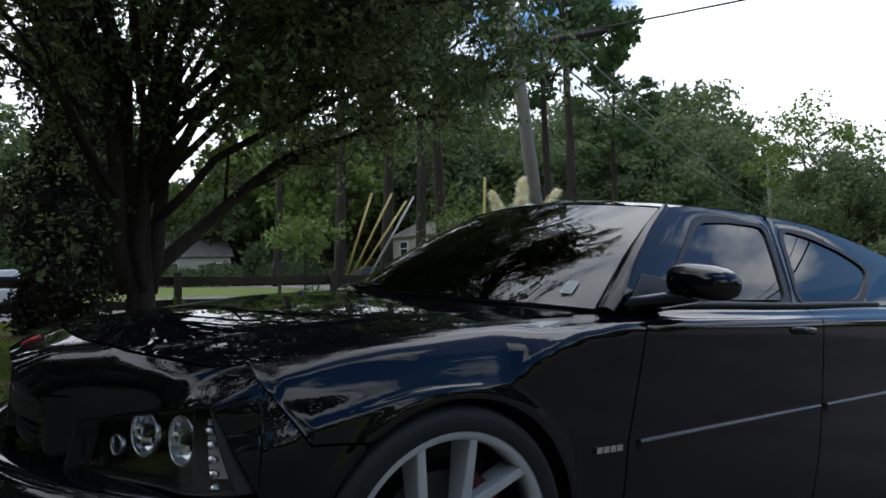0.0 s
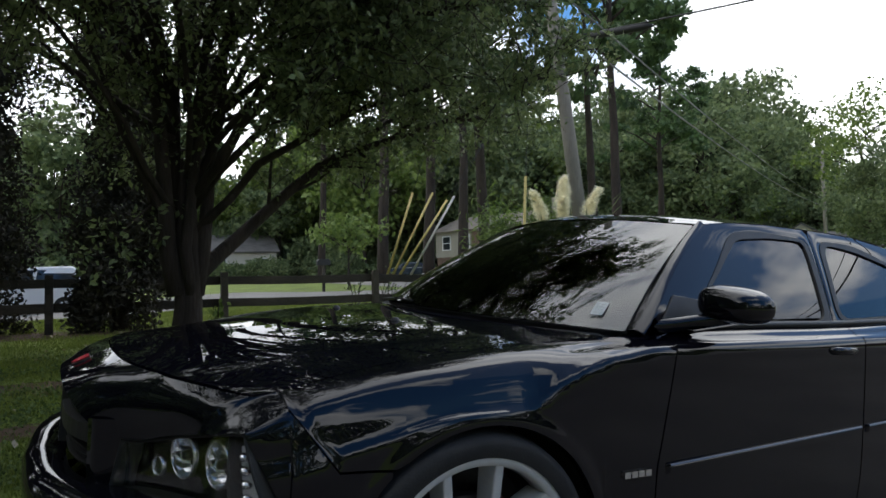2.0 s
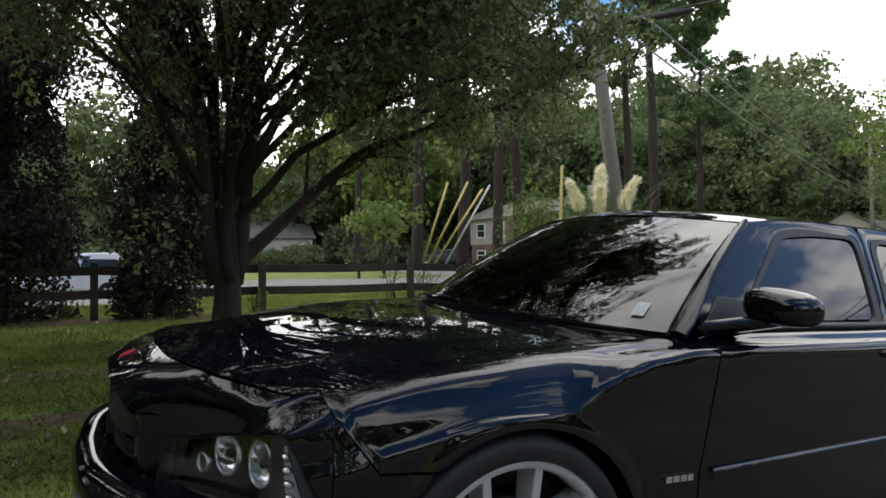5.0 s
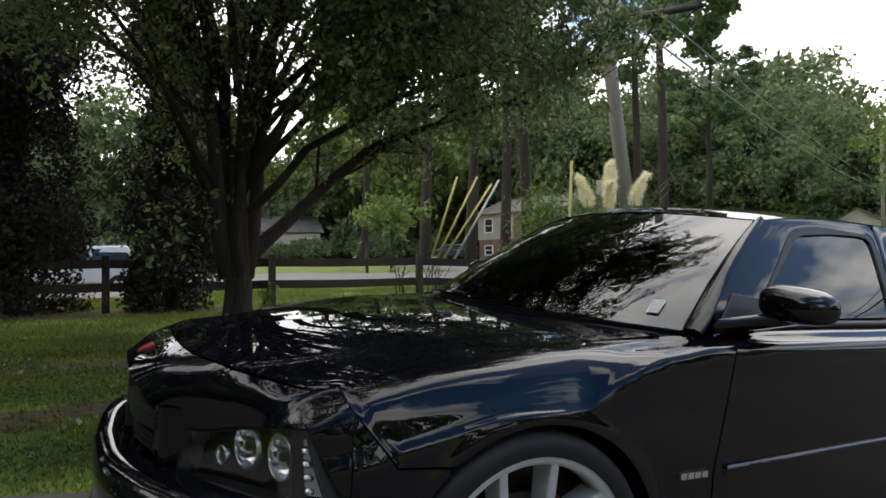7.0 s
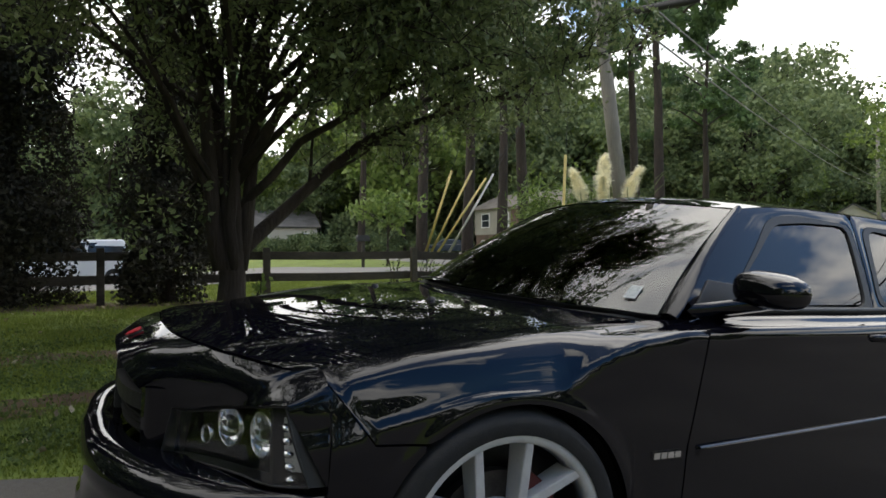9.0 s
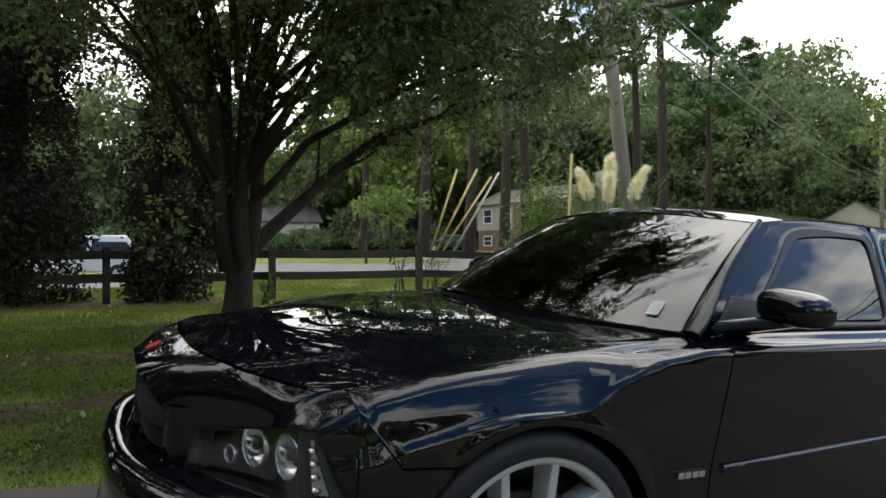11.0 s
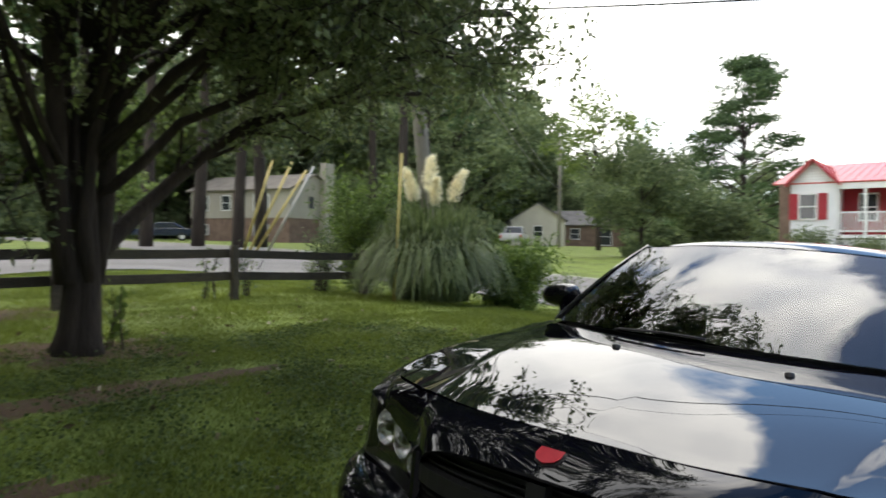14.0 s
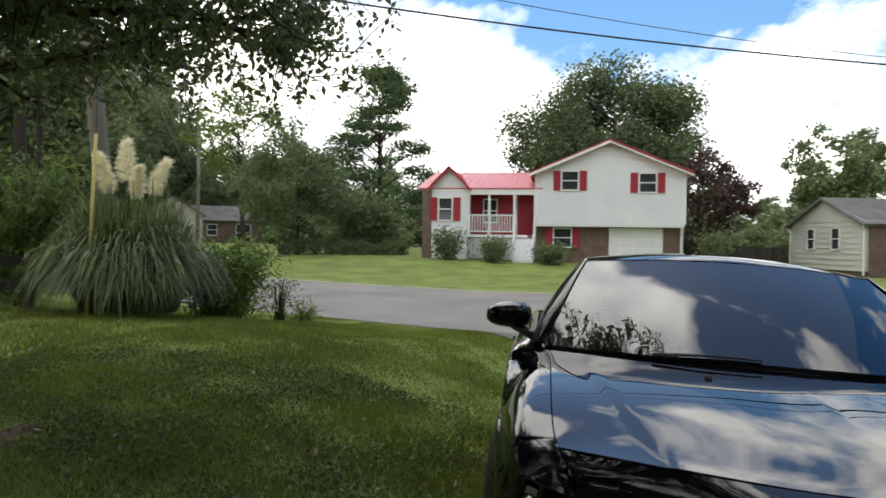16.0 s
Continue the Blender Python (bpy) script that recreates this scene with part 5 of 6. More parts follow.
pole2 = thing("utility_pole", Matrix.Translation((57, 34.5, ground_z(57, 34.5))), "distant grey wooden utility pole by the road", "utility pole")
part("shaft", Shape().tube([(0, 0, -0.3), (0, 0, 10.8)], [0.19, 0.13], 12), POLE_WOOD, pole2, smooth=True)



# ---- pampas grass and shrubs at the corner ----
def pampas(x, y):
    rng = np.random.default_rng(21)
    t = thing("pampas_grass", Matrix.Translation((x, y, ground_z(x, y))), "large green pampas grass clump with cream feather plumes", "ornamental grass")
    v, q = [], []
    for _ in range(5200):
        a, lean, h = rng.uniform(0, 6.283), rng.uniform(0.12, 0.82), rng.uniform(1.25, 2.45)
        r0 = 0.62 * math.sqrt(rng.uniform(0, 1))
        a0 = a + rng.normal() * 0.7
        p0 = np.array([r0 * math.cos(a0), r0 * math.sin(a0), 0.0])
        d = np.array([math.cos(a), math.sin(a), 0.0])
        s = np.array([-d[1], d[0], 0.0])
        w = rng.uniform(0.006, 0.014)
        b = len(v)
        for k in range(8):
            u = k / 7
            out = lean * 1.25 * u**1.05
            up_ = h * (1.4 * u - (0.5 + 1.02 * lean) * u**2.1)
            p = p0 + d * out + np.array([0, 0, max(up_, 0.05 * (1 - u))])
            ww = w * (1 - u) ** 0.5 + 0.001
            v.append(tuple(p + s * ww))
            v.append(tuple(p - s * ww))
        q.extend((b + 2 * k, b + 2 * k + 1, b + 2 * k + 3, b + 2 * k + 2) for k in range(7))
    c = new("blade_clump", raw_mesh("blade_clump", v, q, PAMPAS))
    c.parent = t
    for px, py, z, lean, sc in ((-0.42, 0.05, 1.70, (-0.20, 0.05), 0.88), (-0.20, -0.22, 1.66, (-0.06, -0.10), 0.72), (0.10, 0.15, 1.92, (0.05, 0.02), 0.98), (0.42, -0.1, 1.74, (0.26, -0.08), 0.92)):
        s = Shape().tube([(px * 0.3, py * 0.3, 0.2), (px * 0.7, py * 0.7, 1.2), (px, py, z)], [0.012, 0.01, 0.007], 5)
        part("plume_stalk", s, PAMPAS, t)
        # side sprays that leave the stem and droop at their tips
        n = 260
        u = np.sort(rng.uniform(0, 1, n))
        ang = rng.uniform(0, 6.283, n)
        reach = 0.15 * sc * np.clip(0.45 + u * 2.2, 0, 1) * (1.06 - u) ** 0.55 * rng.uniform(0.55, 1.1, n)
        stem = np.stack([px + lean[0] * (0.25 * u + 0.6 * u * u), py + lean[1] * (0.25 * u + 0.6 * u * u), z - 0.05 + 0.60 * sc * u], 1)
        pts, ways = [], []
        for k in range(9):
            f = (k + rng.uniform(0, 1, n)) / 9
            out = reach * f
            up_ = reach * (1.15 * f - 0.75 * f * f)
            pts.append(stem + np.stack([out * np.cos(ang), out * np.sin(ang), up_], 1) + rng.normal(scale=0.006, size=(n, 3)))
            ways.append(np.stack([np.cos(ang) * 1.1, np.sin(ang) * 1.1, 1.5 - 1.9 * f], 1))
        vv, qq = leaf_cloud(np.concatenate(pts), 0.075, 0.007, rng, 0.0, np.concatenate(ways))
        o = new("plume", raw_mesh("plume", vv.tolist(), qq.tolist(), PLUME))
        o.parent = t
    for k in range(7):
        a = rng.uniform(0, 6.283)
        s = Shape().tube([(0.2 * math.cos(a), 0.2 * math.sin(a), 0.3), (0.5 * math.cos(a), 0.5 * math.sin(a), 1.5), (0.95 * math.cos(a), 0.95 * math.sin(a), 2.1 + rng.uniform(-0.3, 0.2)), (1.25 * math.cos(a), 1.25 * math.sin(a), 2.15 + rng.uniform(-0.3, 0.2))], [0.006, 0.005, 0.004, 0.003], 4)
        part("seed_stalk", s, PAMPAS, t)


pampas(6.33, 6.68)


def shrub(name, x, y, h, r, material, label, count=5000, leaf=(0.07, 0.03), seed=5, stems=9, category="shrub", squash=1.0, group="", spread=0.26):
    rng = np.random.default_rng(seed)
    t = thing(name, Matrix.Translation((x, y, ground_z(x, y))), label, category, group)
    wood, pts = Shape(), []
    for k in range(stems):
        a = rng.uniform(0, 6.283)
        tip = Vector((r * 0.75 * math.cos(a) * rng.uniform(0.3, 1), r * 0.75 * math.sin(a) * rng.uniform(0.3, 1), h * rng.uniform(0.65, 0.98)))
        path = [Vector((0.1 * math.cos(a), 0.1 * math.sin(a), -0.05)), tip * 0.45 + Vector((0, 0, h * 0.08)), tip]
        if stems <= 6:
            part("stem", Shape().tube(path, [0.012, 0.008, 0.003], 5, False), BARK, t)
        else:
            wood.tube(path, [0.02, 0.012, 0.004], 5, False)
        n = count // stems
        u = rng.uniform(0.15, 1.05, n)
        base = np.array([tuple(path[0].lerp(path[1], min(1, q_ * 2)) if q_ < 0.5 else path[1].lerp(path[2], min(1.15, q_ * 2 - 1))) for q_ in u])
        pts.append(base + rng.normal(scale=1.0, size=(n, 3)) * np.array([r * spread, r * spread, h * 0.11 * squash]))
    p = np.concatenate(pts)
    p[:, 2] = np.abs(p[:, 2]) + 0.02
    if stems > 6:
        part("stem", wood, BARK, t)
    v, q = leaf_cloud(p, leaf[0], leaf[1], rng, 0.1)
    c = new("foliage", raw_mesh("foliage", v.tolist(), q.tolist(), material))
    c.parent = t
    return t


shrub("shrub", 6.75, 8.75, 2.15, 1.15, SHRUB_LEAF, "feathery bright green shrub behind the fence end", 9500, (0.17, 0.026), 31, 34, spread=0.12)
shrub("shrub", 5.75, 8.85, 1.15, 0.5, WOOD_LEAF, "feathery green shrub behind the fence", 1300, (0.10, 0.022), 32, 10)
shrub("shrub", 7.6, 5.9, 1.12, 0.85, SHRUB_LEAF, "loose green shrub beside the pampas grass", 7000, (0.14, 0.034), 33, 16)
shrub("shrub", 8.35, 5.35, 0.75, 0.5, WOOD_LEAF, "low twiggy shrub by the road edge", 700, (0.06, 0.02), 34, 9)
shrub("shrub", 8.7, 5.0, 0.32, 0.25, YELLOW_LEAF, "small yellow-green tuft by the road edge", 260, (0.22, 0.014), 35, 6, "plant")
shrub("weed", 3.15, 8.2, 0.75, 0.25, WOOD_LEAF, "thin weeds growing at the fence post", 160, (0.07, 0.03), 36, 6, "plant")
shrub("weed", 3.8, 8.3, 0.70, 0.25, WOOD_LEAF, "thin weeds growing at the fence rail", 160, (0.07, 0.03), 37, 6, "plant")
shrub("vine", 0.40, 4.98, 0.62, 0.14, YELLOW_LEAF, "yellowing vine shoots beside the tree trunk", 45, (0.09, 0.06), 38, 3, "plant")

# ---- guy wires with guards ----
for k, (tx, ty, tz, bx, by, material, label) in enumerate((
    (4.26, 8.25, 2.63, 3.74, 8.22, YELLOW, "yellow plastic guy-wire guard leaning behind the fence"),
    (4.66, 8.26, 2.65, 3.84, 8.22, YELLOW, "yellow plastic guy-wire guard leaning behind the fence"),
    (4.95, 8.27, 2.53, 3.97, 8.23, YELLOW, "yellow plastic guy-wire guard leaning behind the fence"),
    (5.10, 8.26, 2.61, 4.18, 8.22, PALE_PIPE, "pale plastic guy-wire guard leaning behind the fence"))):
    t = thing("guy_guard", Matrix.Identity(4), label, "guy wire", "guy wires of the pole")
    a, b = Vector((bx, by, 1.20)), Vector((tx, ty, tz))
    part("guard", Shape().tube([a, b], 0.020, 10), material, t, smooth=True)
    low = a + (a - b).normalized() * 0.85
    part("wire", Shape().tube([low, b + (b - a) * 2.0], 0.005, 5), CABLE, t, "thin steel wire")
t = thing("guy_guard", Matrix.Identity(4), "tall yellow guy-wire guard standing in the pampas grass", "guy wire", "guy wires of the pole")
part("guard", Shape().tube([(5.38, 6.62, 0.35), (5.52, 6.62, 2.75)], 0.022, 10), YELLOW, t, smooth=True)
part("wire", Shape().tube([(5.52, 6.62, 2.72), (6.1, 6.9, 8.0)], 0.005, 5), CABLE, t, "thin steel wire")
splice = thing("splice_case", Matrix.Identity(4), "black cable splice case hanging from the telephone cable", "cable splice")
along = lambda q, z: (PX + 0.317 * q, PY - 0.948 * q, z)  # noqa: E731
part("case", Shape().tube([along(0.6, 5.83), along(0.7, 5.82), along(1.8, 5.70), along(1.95, 5.68)], [0.03, 0.07, 0.07, 0.03], 10), CABLE, splice, smooth=True)


# ---- houses ----
def window(parent, x, y, z, w, h, face=-1, sash=True, shutters=None, name="window", frame_mat=None):
    """A framed sash window on a wall whose outside faces -x; y, z is its middle."""
    f = frame_mat or TRIM
    x -= 0.05
    s = Shape()
    for y0, y1, z0, z1 in ((-w / 2 - 0.06, w / 2 + 0.06, h / 2, h / 2 + 0.07), (-w / 2 - 0.08, w / 2 + 0.08, -h / 2 - 0.07, -h / 2), (-w / 2 - 0.06, -w / 2, -h / 2, h / 2), (w / 2, w / 2 + 0.06, -h / 2, h / 2), (-w / 2, w / 2, -0.025, 0.025)):
        s.box(x - 0.06, y + y0, z + z0, x + 0.02, y + y1, z + z1)
    win = part(name, s, f, parent, "white window frame")
    part("pane", Shape().box(x - 0.012, y - w / 2, z - h / 2, x + 0.012, y + w / 2, z - 0.025), PANE, win, "dark window pane")
    part("pane", Shape().box(x - 0.03, y - w / 2, z + 0.025, x - 0.006, y + w / 2, z + h / 2), PANE, win, "dark window pane")
    if shutters:
        for side in (-1, 1):
            c = y + side * (w / 2 + 0.06 + shutters / 2 + 0.03)
            s = Shape()
            s.box(x - 0.03, c - shutters / 2, z - h / 2 - 0.05, x - 0.004, c + shutters / 2, z + h / 2 + 0.05)
            for k in range(10):
                zz = z - h / 2 + (k + 0.5) * h / 10
                s.box(x - 0.048, c - shutters / 2 + 0.04, zz - 0.03, x - 0.03, c + shutters / 2 - 0.04, zz + 0.035)
            part("shutter", s, RED_PAINT, win, "dark red louvred shutter")
    return win


def clapboard(y0, y1, z0, z1, x, pitch=0.115, clip=None):
    """Overlapping boards on a wall facing -x."""
    s = Shape()
    n = int(round((z1 - z0) / pitch))
    for k in range(n):
        a, b = z0 + (z1 - z0) * k / n, z0 + (z1 - z0) * (k + 1) / n
        ya, yb = (y0, y1) if clip is None else clip(a)
        yc, yd = (y0, y1) if clip is None else clip(b)
        s.quad_grid([[(x - 0.045, ya, a), (x - 0.045, yb, a)], [(x - 0.004, yc, b), (x - 0.004, yd, b)]])
        s.quad_grid([[(x - 0.004, ya, a), (x - 0.004, yb, a)], [(x - 0.045, ya, a), (x - 0.045, yb, a)]])
    return s


def ribbed_roof(corners, ribs, material_parent, name="roof", material=None, thick=0.06, rib=0.025):
    """A sloping sheet roof from four corners (eave a, eave b, ridge b, ridge a) with standing ribs."""
    a, b, c, d = (Vector(p) for p in corners)
    n = (b - a).cross(d - a).normalized()
    if n.z < 0:
        n = -n
    s = Shape()
    s.quad_grid([[a, b], [d, c]])
    s.quad_grid([[a - n * thick, b - n * thick], [d - n * thick, c - n * thick]])
    for p, q in ((a, b), (b, c), (c, d), (d, a)):
        s.poly([p, q, q - n * thick, p - n * thick])
    roof = part(name, s, material or RED_ROOF, material_parent)
    for k in range(ribs + 1) if ribs > 1 else ():
        t = k / ribs
        p, q = a.lerp(b, t), d.lerp(c, t)
        w = (b - a).normalized() * 0.02
        part("rib", Shape().quad_grid([[p - w, p - w + n * rib, p + w + n * rib, p + w], [q - w, q - w + n * rib, q + w + n * rib, q + w]]), material or RED_ROOF, roof)
    return roof


H0 = ground_z(31, 0) - 0.02
house = thing("white_house", Matrix.Translation((31, -0.6, -0.11)), "white split-level house with red metal roof and shutters", "house")
# two-storey block with its gable to the street; lower storey set back
yl, yr, ze, zj, apex = 2.58, -4.30, 5.06, 2.58, 6.42
ym = (yl + yr) / 2
part("wall", Shape().box(0.02, yr, zj, 9, yl, ze), SIDING, house)
part("siding", clapboard(yr, yl, zj, ze, 0.0), SIDING, house)
gab = lambda z: (yr + (ym - yr) * (z - ze) / (apex - ze), yl + (ym - yl) * (z - ze) / (apex - ze))  # noqa: E731
part("gable", clapboard(yr, yl, ze, apex - 0.02, 0.0, 0.115, gab), SIDING, house)
part("gable_back", Shape().poly([(0.02, yr, ze), (0.02, yl, ze), (0.02, ym, apex)]), SIDING, house, thick=0.05)
part("gable_vent", Shape().prism([(-0.05, apex - 0.42), (0.0, apex - 0.42), (0.0, apex - 0.18), (-0.05, apex - 0.18)], ym - 0.24, ym + 0.24), TRIM, house, "white gable vent")
part("lower_wall", Shape().box(0.55, yr, H0, 9, yl, zj), BRICK, house, "brown brick lower wall")
part("soffit", Shape().box(-0.02, yr - 0.02, zj - 0.12, 0.58, yl + 0.02, zj - 0.002), TRIM, house, "white overhang board")
for side, ya in ((1, yl), (-1, yr)):
    e0, r0 = ya + side * 0.34, ym
    ez = ze - 0.12
    ribbed_roof([(-0.45, e0, ez), (9.4, e0, ez), (9.4, r0, apex + 0.10), (-0.45, r0, apex + 0.10)], 22, house)
    s = Shape().poly([(-0.47, e0, ez - 0.12), (-0.47, e0, ez + 0.0), (-0.47, r0, apex + 0.10), (-0.47, r0, apex - 0.02)])
    part("barge_board", s, TRIM, house, "white barge board with red edge", thick=0.05)
    part("roof_edge", Shape().tube([(-0.48, e0, ez + 0.015), (-0.48, r0, apex + 0.115)], 0.045, 6), RED_PAINT, house, "red roof edge")
    part("corner_board", Shape().box(-0.04, ya - 0.07, zj, 0.06, ya + 0.07, ze), TRIM, house)
part("corner_board", Shape().box(0.50, yr - 0.04, H0, 0.62, yr + 0.08, zj - 0.12), TRIM, house)
window(house, 0.0, 0.98, 4.65, 0.72, 0.85, shutters=0.34)
window(house, 0.0, -2.62, 4.55, 0.72, 0.85, shutters=0.34)
window(house, 0.55, 1.30, 1.92, 0.80, 0.85, shutters=0.34)
garage = part("garage_door", Shape().box(0.50, -3.42, H0, 0.56, -0.92, 2.42), TRIM, house, "white panelled garage door")
for r in range(4):
    for c in range(4):
        z0, y0 = H0 + 0.08 + r * 0.44, -3.42 + 0.06 + c * 0.62
        part("door_panel", Shape().box(0.478, y0, z0, 0.5, y0 + 0.52, z0 + 0.36), TRIM, garage, bevel=0.02)
# left wing with porch
wl0, wl1, we, wridge = 8.15, yl + 0.03, 4.32, 5.42
part("wing_wall", Shape().box(1.55, wl1, H0, 9, 5.95, we), SIDING, house)
part("porch_back", Shape().box(1.50, wl1, 2.05, 1.56, 5.95, we - 0.1), RED_PAINT, house, "dark red porch wall")
part("bay_wall", Shape().box(0.02, 5.95, H0, 9, wl0, we), SIDING, house)
part("bay_siding", clapboard(5.95, wl0, 1.2, we, 0.0), SIDING, house)
part("bay_brick", Shape().box(-0.065, 7.72, H0, 8.9, wl0 + 0.03, we - 0.05), BRICK, house, "brown brick side wall")
bm_ = 6.82
part("bay_gable", clapboard(5.95, 7.69, we, 5.16, 0.0, 0.115, lambda z: (5.95 + (bm_ - 5.95) * (z - we) / 0.86, 7.69 + (bm_ - 7.69) * (z - we) / 0.86)), SIDING, house)
part("bay_gable_back", Shape().poly([(0.03, 5.95, we), (0.03, 7.69, we), (0.03, bm_, 5.20)]), SIDING, house, thick=0.04)
for side in (-1, 1):
    e0 = bm_ + side * 1.08
    ribbed_roof([(-0.35, e0, we - 0.15), (4.4, e0, we - 0.15), (4.4, bm_, 5.31), (-0.35, bm_, 5.31)], 8, house)
    part("roof_edge", Shape().tube([(-0.37, e0, we - 0.13), (-0.37, bm_, 5.33)], 0.04, 6), RED_PAINT, house, "red roof edge")
ribbed_roof([(-0.05, wl0 + 0.3, we - 0.02), (-0.05, yl - 0.3, we - 0.02), (5.0, yl - 0.3, wridge + 0.15), (5.0, wl0 + 0.3, wridge + 0.15)], 18, house)
ribbed_roof([(9.6, wl0 + 0.3, we - 0.02), (9.6, yl, we - 0.02), (5.0, yl, wridge + 0.15), (5.0, wl0 + 0.3, wridge + 0.15)], 18, house)
part("porch_beam", Shape().box(0.0, yl - 0.02, we - 0.34, 0.14, 5.96, we - 0.06), TRIM, house, "white porch beam")
part("porch_floor", Shape().box(0.0, 2.95, 1.88, 1.56, 5.95, 2.02), TRIM, house, "white porch floor")
for y in (2.62, 3.62, 4.86, 5.88):
    part("porch_post", Shape().box(0.02, y - 0.06, 1.9, 0.13, y + 0.06, we - 0.3), TRIM, house, "white porch post")
for z in (2.14, 2.94):
    part("rail", Shape().box(0.04, 3.62, z, 0.10, 5.88, z + 0.07), TRIM, house)
for k in range(17):
    y = 3.70 + k * 2.12 / 16
    part("baluster", Shape().box(0.05, y - 0.022, 2.2, 0.09, y + 0.022, 2.95), TRIM, house)
s = Shape()
for k in range(16):
    for sg in (-1, 1):
        y0 = 3.0 + k * 0.19
        m = Matrix.Translation((0.06 + 0.012 * sg, y0, 1.34)) @ Euler((sg * radians(45), 0, 0)).to_matrix().to_4x4()
        s.box(-0.008, -0.022, -0.66, 0.008, 0.022, 0.66, m)
s.v = [(x, y, min(max(z, H0 + 0.05), 1.88)) for x, y, z in s.v]
tagged(part("lattice", s, TRIM, house, "white crossed lattice under the porch"), kind="stuff")
window(house, 1.49, 4.95, 3.25, 0.62, 1.1)
window(house, 0.0, 7.02, 3.25, 0.62, 1.05, shutters=0.36)
door = part("front_door", Shape().box(1.44, 2.72, 2.03, 1.50, 3.55, 4.05), RED_PAINT, house, "dark red front door")
for z0, z1 in ((2.2, 2.85), (3.0, 3.85)):
    for y0 in (2.82, 3.18):
        part("door_panel", Shape().box(1.42, y0, z0, 1.445, y0 + 0.27, z1), RED_PAINT, door, bevel=0.01)
part("door_frame", Shape().box(1.43, 2.62, 2.03, 1.52, 2.71, 4.15).box(1.43, 3.56, 2.03, 1.52, 3.65, 4.15).box(1.43, 2.62, 4.06, 1.52, 3.65, 4.15), TRIM, house)
for k in range(6):
    part("porch_step", Shape().box(-1.5 + 0.28 * k, 2.66, H0, -1.5 + 0.28 * (k + 1), 3.55, H0 + 0.2 * (k + 1) + 0.05), TRIM, house, "white porch step")
for y in (2.64, 3.57):
    s = Shape().tube([(-1.5, y, H0 + 1.0), (0.1, y, 2.98)], 0.035, 6)
    for k in range(6):
        s.tube([(-1.4 + 0.28 * k, y, H0 + 0.2 * k + 0.1), (-1.4 + 0.28 * k, y, H0 + 1.05 + 0.195 * k)], 0.02, 5)
    part("stair_rail", s, TRIM, house, "white stair railing")


def plain_house(name, x, y, turn, w, d, eave, ridge, wall, roof, label, wins=(), base=None, base_h=0.0, chimney=None, gable_front=False, lift=0.0):
    """A house whose long front faces local -x; wins are (y, z, width, height)."""
    h = thing(name, Matrix.Translation((x, y, ground_z(x, y) + lift)) @ Euler((0, 0, turn)).to_matrix().to_4x4(), label, "house")
    part("wall", Shape().box(0, -w / 2, base_h, d, w / 2, eave), wall, h)
    if base_h:
        part("lower_wall", Shape().box(0.08, -w / 2 + 0.08, -0.5, d - 0.08, w / 2 - 0.08, base_h), base or BRICK, h, "brick lower wall")
    if gable_front:
        part("gable", Shape().poly([(0.0, -w / 2, eave), (0.0, w / 2, eave), (0.0, 0, ridge - 0.08)]), wall, h, thick=0.05)
        for sg in (-1, 1):
            e = sg * (w / 2 + 0.35)
            ribbed_roof([(-0.35, e, eave - 0.18), (d + 0.3, e, eave - 0.18), (d + 0.3, 0, ridge), (-0.35, 0, ridge)], 1, h, material=roof, rib=0.002, thick=0.14)
    else:
        for yy in (-w / 2, w / 2):
            part("gable", Shape().poly([(0, yy, eave), (d, yy, eave), (d / 2, yy, ridge - 0.08)]), wall, h, thick=0.05)
        for e, sg in ((-0.4, 0), (d + 0.4, 0)):
            ribbed_roof([(e, -w / 2 - 0.3, eave - 0.1), (e, w / 2 + 0.3, eave - 0.1), (d / 2, w / 2 + 0.3, ridge), (d / 2, -w / 2 - 0.3, ridge)], 1, h, material=roof, rib=0.002, thick=0.14)
    for yy, zz, ww, hh in wins:
        window(h, 0.0, yy, zz, ww, hh)
    if chimney:
        cx_, cy_, top_ = chimney
        part("chimney", Shape().box(cx_ - 0.6, cy_ - 0.35, -0.5, cx_ + 0.6, cy_ + 0.35, top_), wall, h, "wide chimney on the gable end", bevel=0.03)
    return h


h2 = plain_house("split_foyer_house", 30.6, 50.2, radians(14), 11.0, 6.4, 4.5, 5.9, SHADED_SIDING, TAN_SHINGLE, "cream two-storey house with tan shingle roof", [(3.9, 3.3, 1.0, 1.2), (1.3, 3.3, 0.9, 1.2), (-2.6, 3.3, 1.5, 1.2), (3.9, 1.0, 1.0, 0.8), (-2.6, 1.0, 1.5, 0.8)], BRICK, 2.0, (4.7, -5.8, 6.9))
part("entry_recess", Shape().box(-0.06, -0.55, 0.2, 0.02, 0.55, 4.2), BRICK, h2, "brown brick entrance bay")
part("gable_window", Shape().box(2.6, -5.54, 2.9, 3.2, -5.49, 3.9), PANE, h2, "small dark gable window")
sh = plain_house("small_house", 39.2, -13.9, radians(-76), 6.4, 14, 2.95, 4.35, GREY_SIDING, SHINGLE, "small pale grey-sided house with brown shingle roof", [(1.2, 2.0, 0.6, 1.1), (-1.0, 2.0, 0.6, 1.1)], BRICK, 0.3, None, True, 0.0)
part("siding", clapboard(-3.2, 3.2, 0.3, 2.95, 0.0, 0.30), GREY_SIDING, sh)
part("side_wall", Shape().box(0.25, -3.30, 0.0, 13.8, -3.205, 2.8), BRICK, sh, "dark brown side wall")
part("side_door", Shape().box(2.6, -3.34, 0.3, 3.5, -3.30, 2.4), PANE, sh, "dark side door")
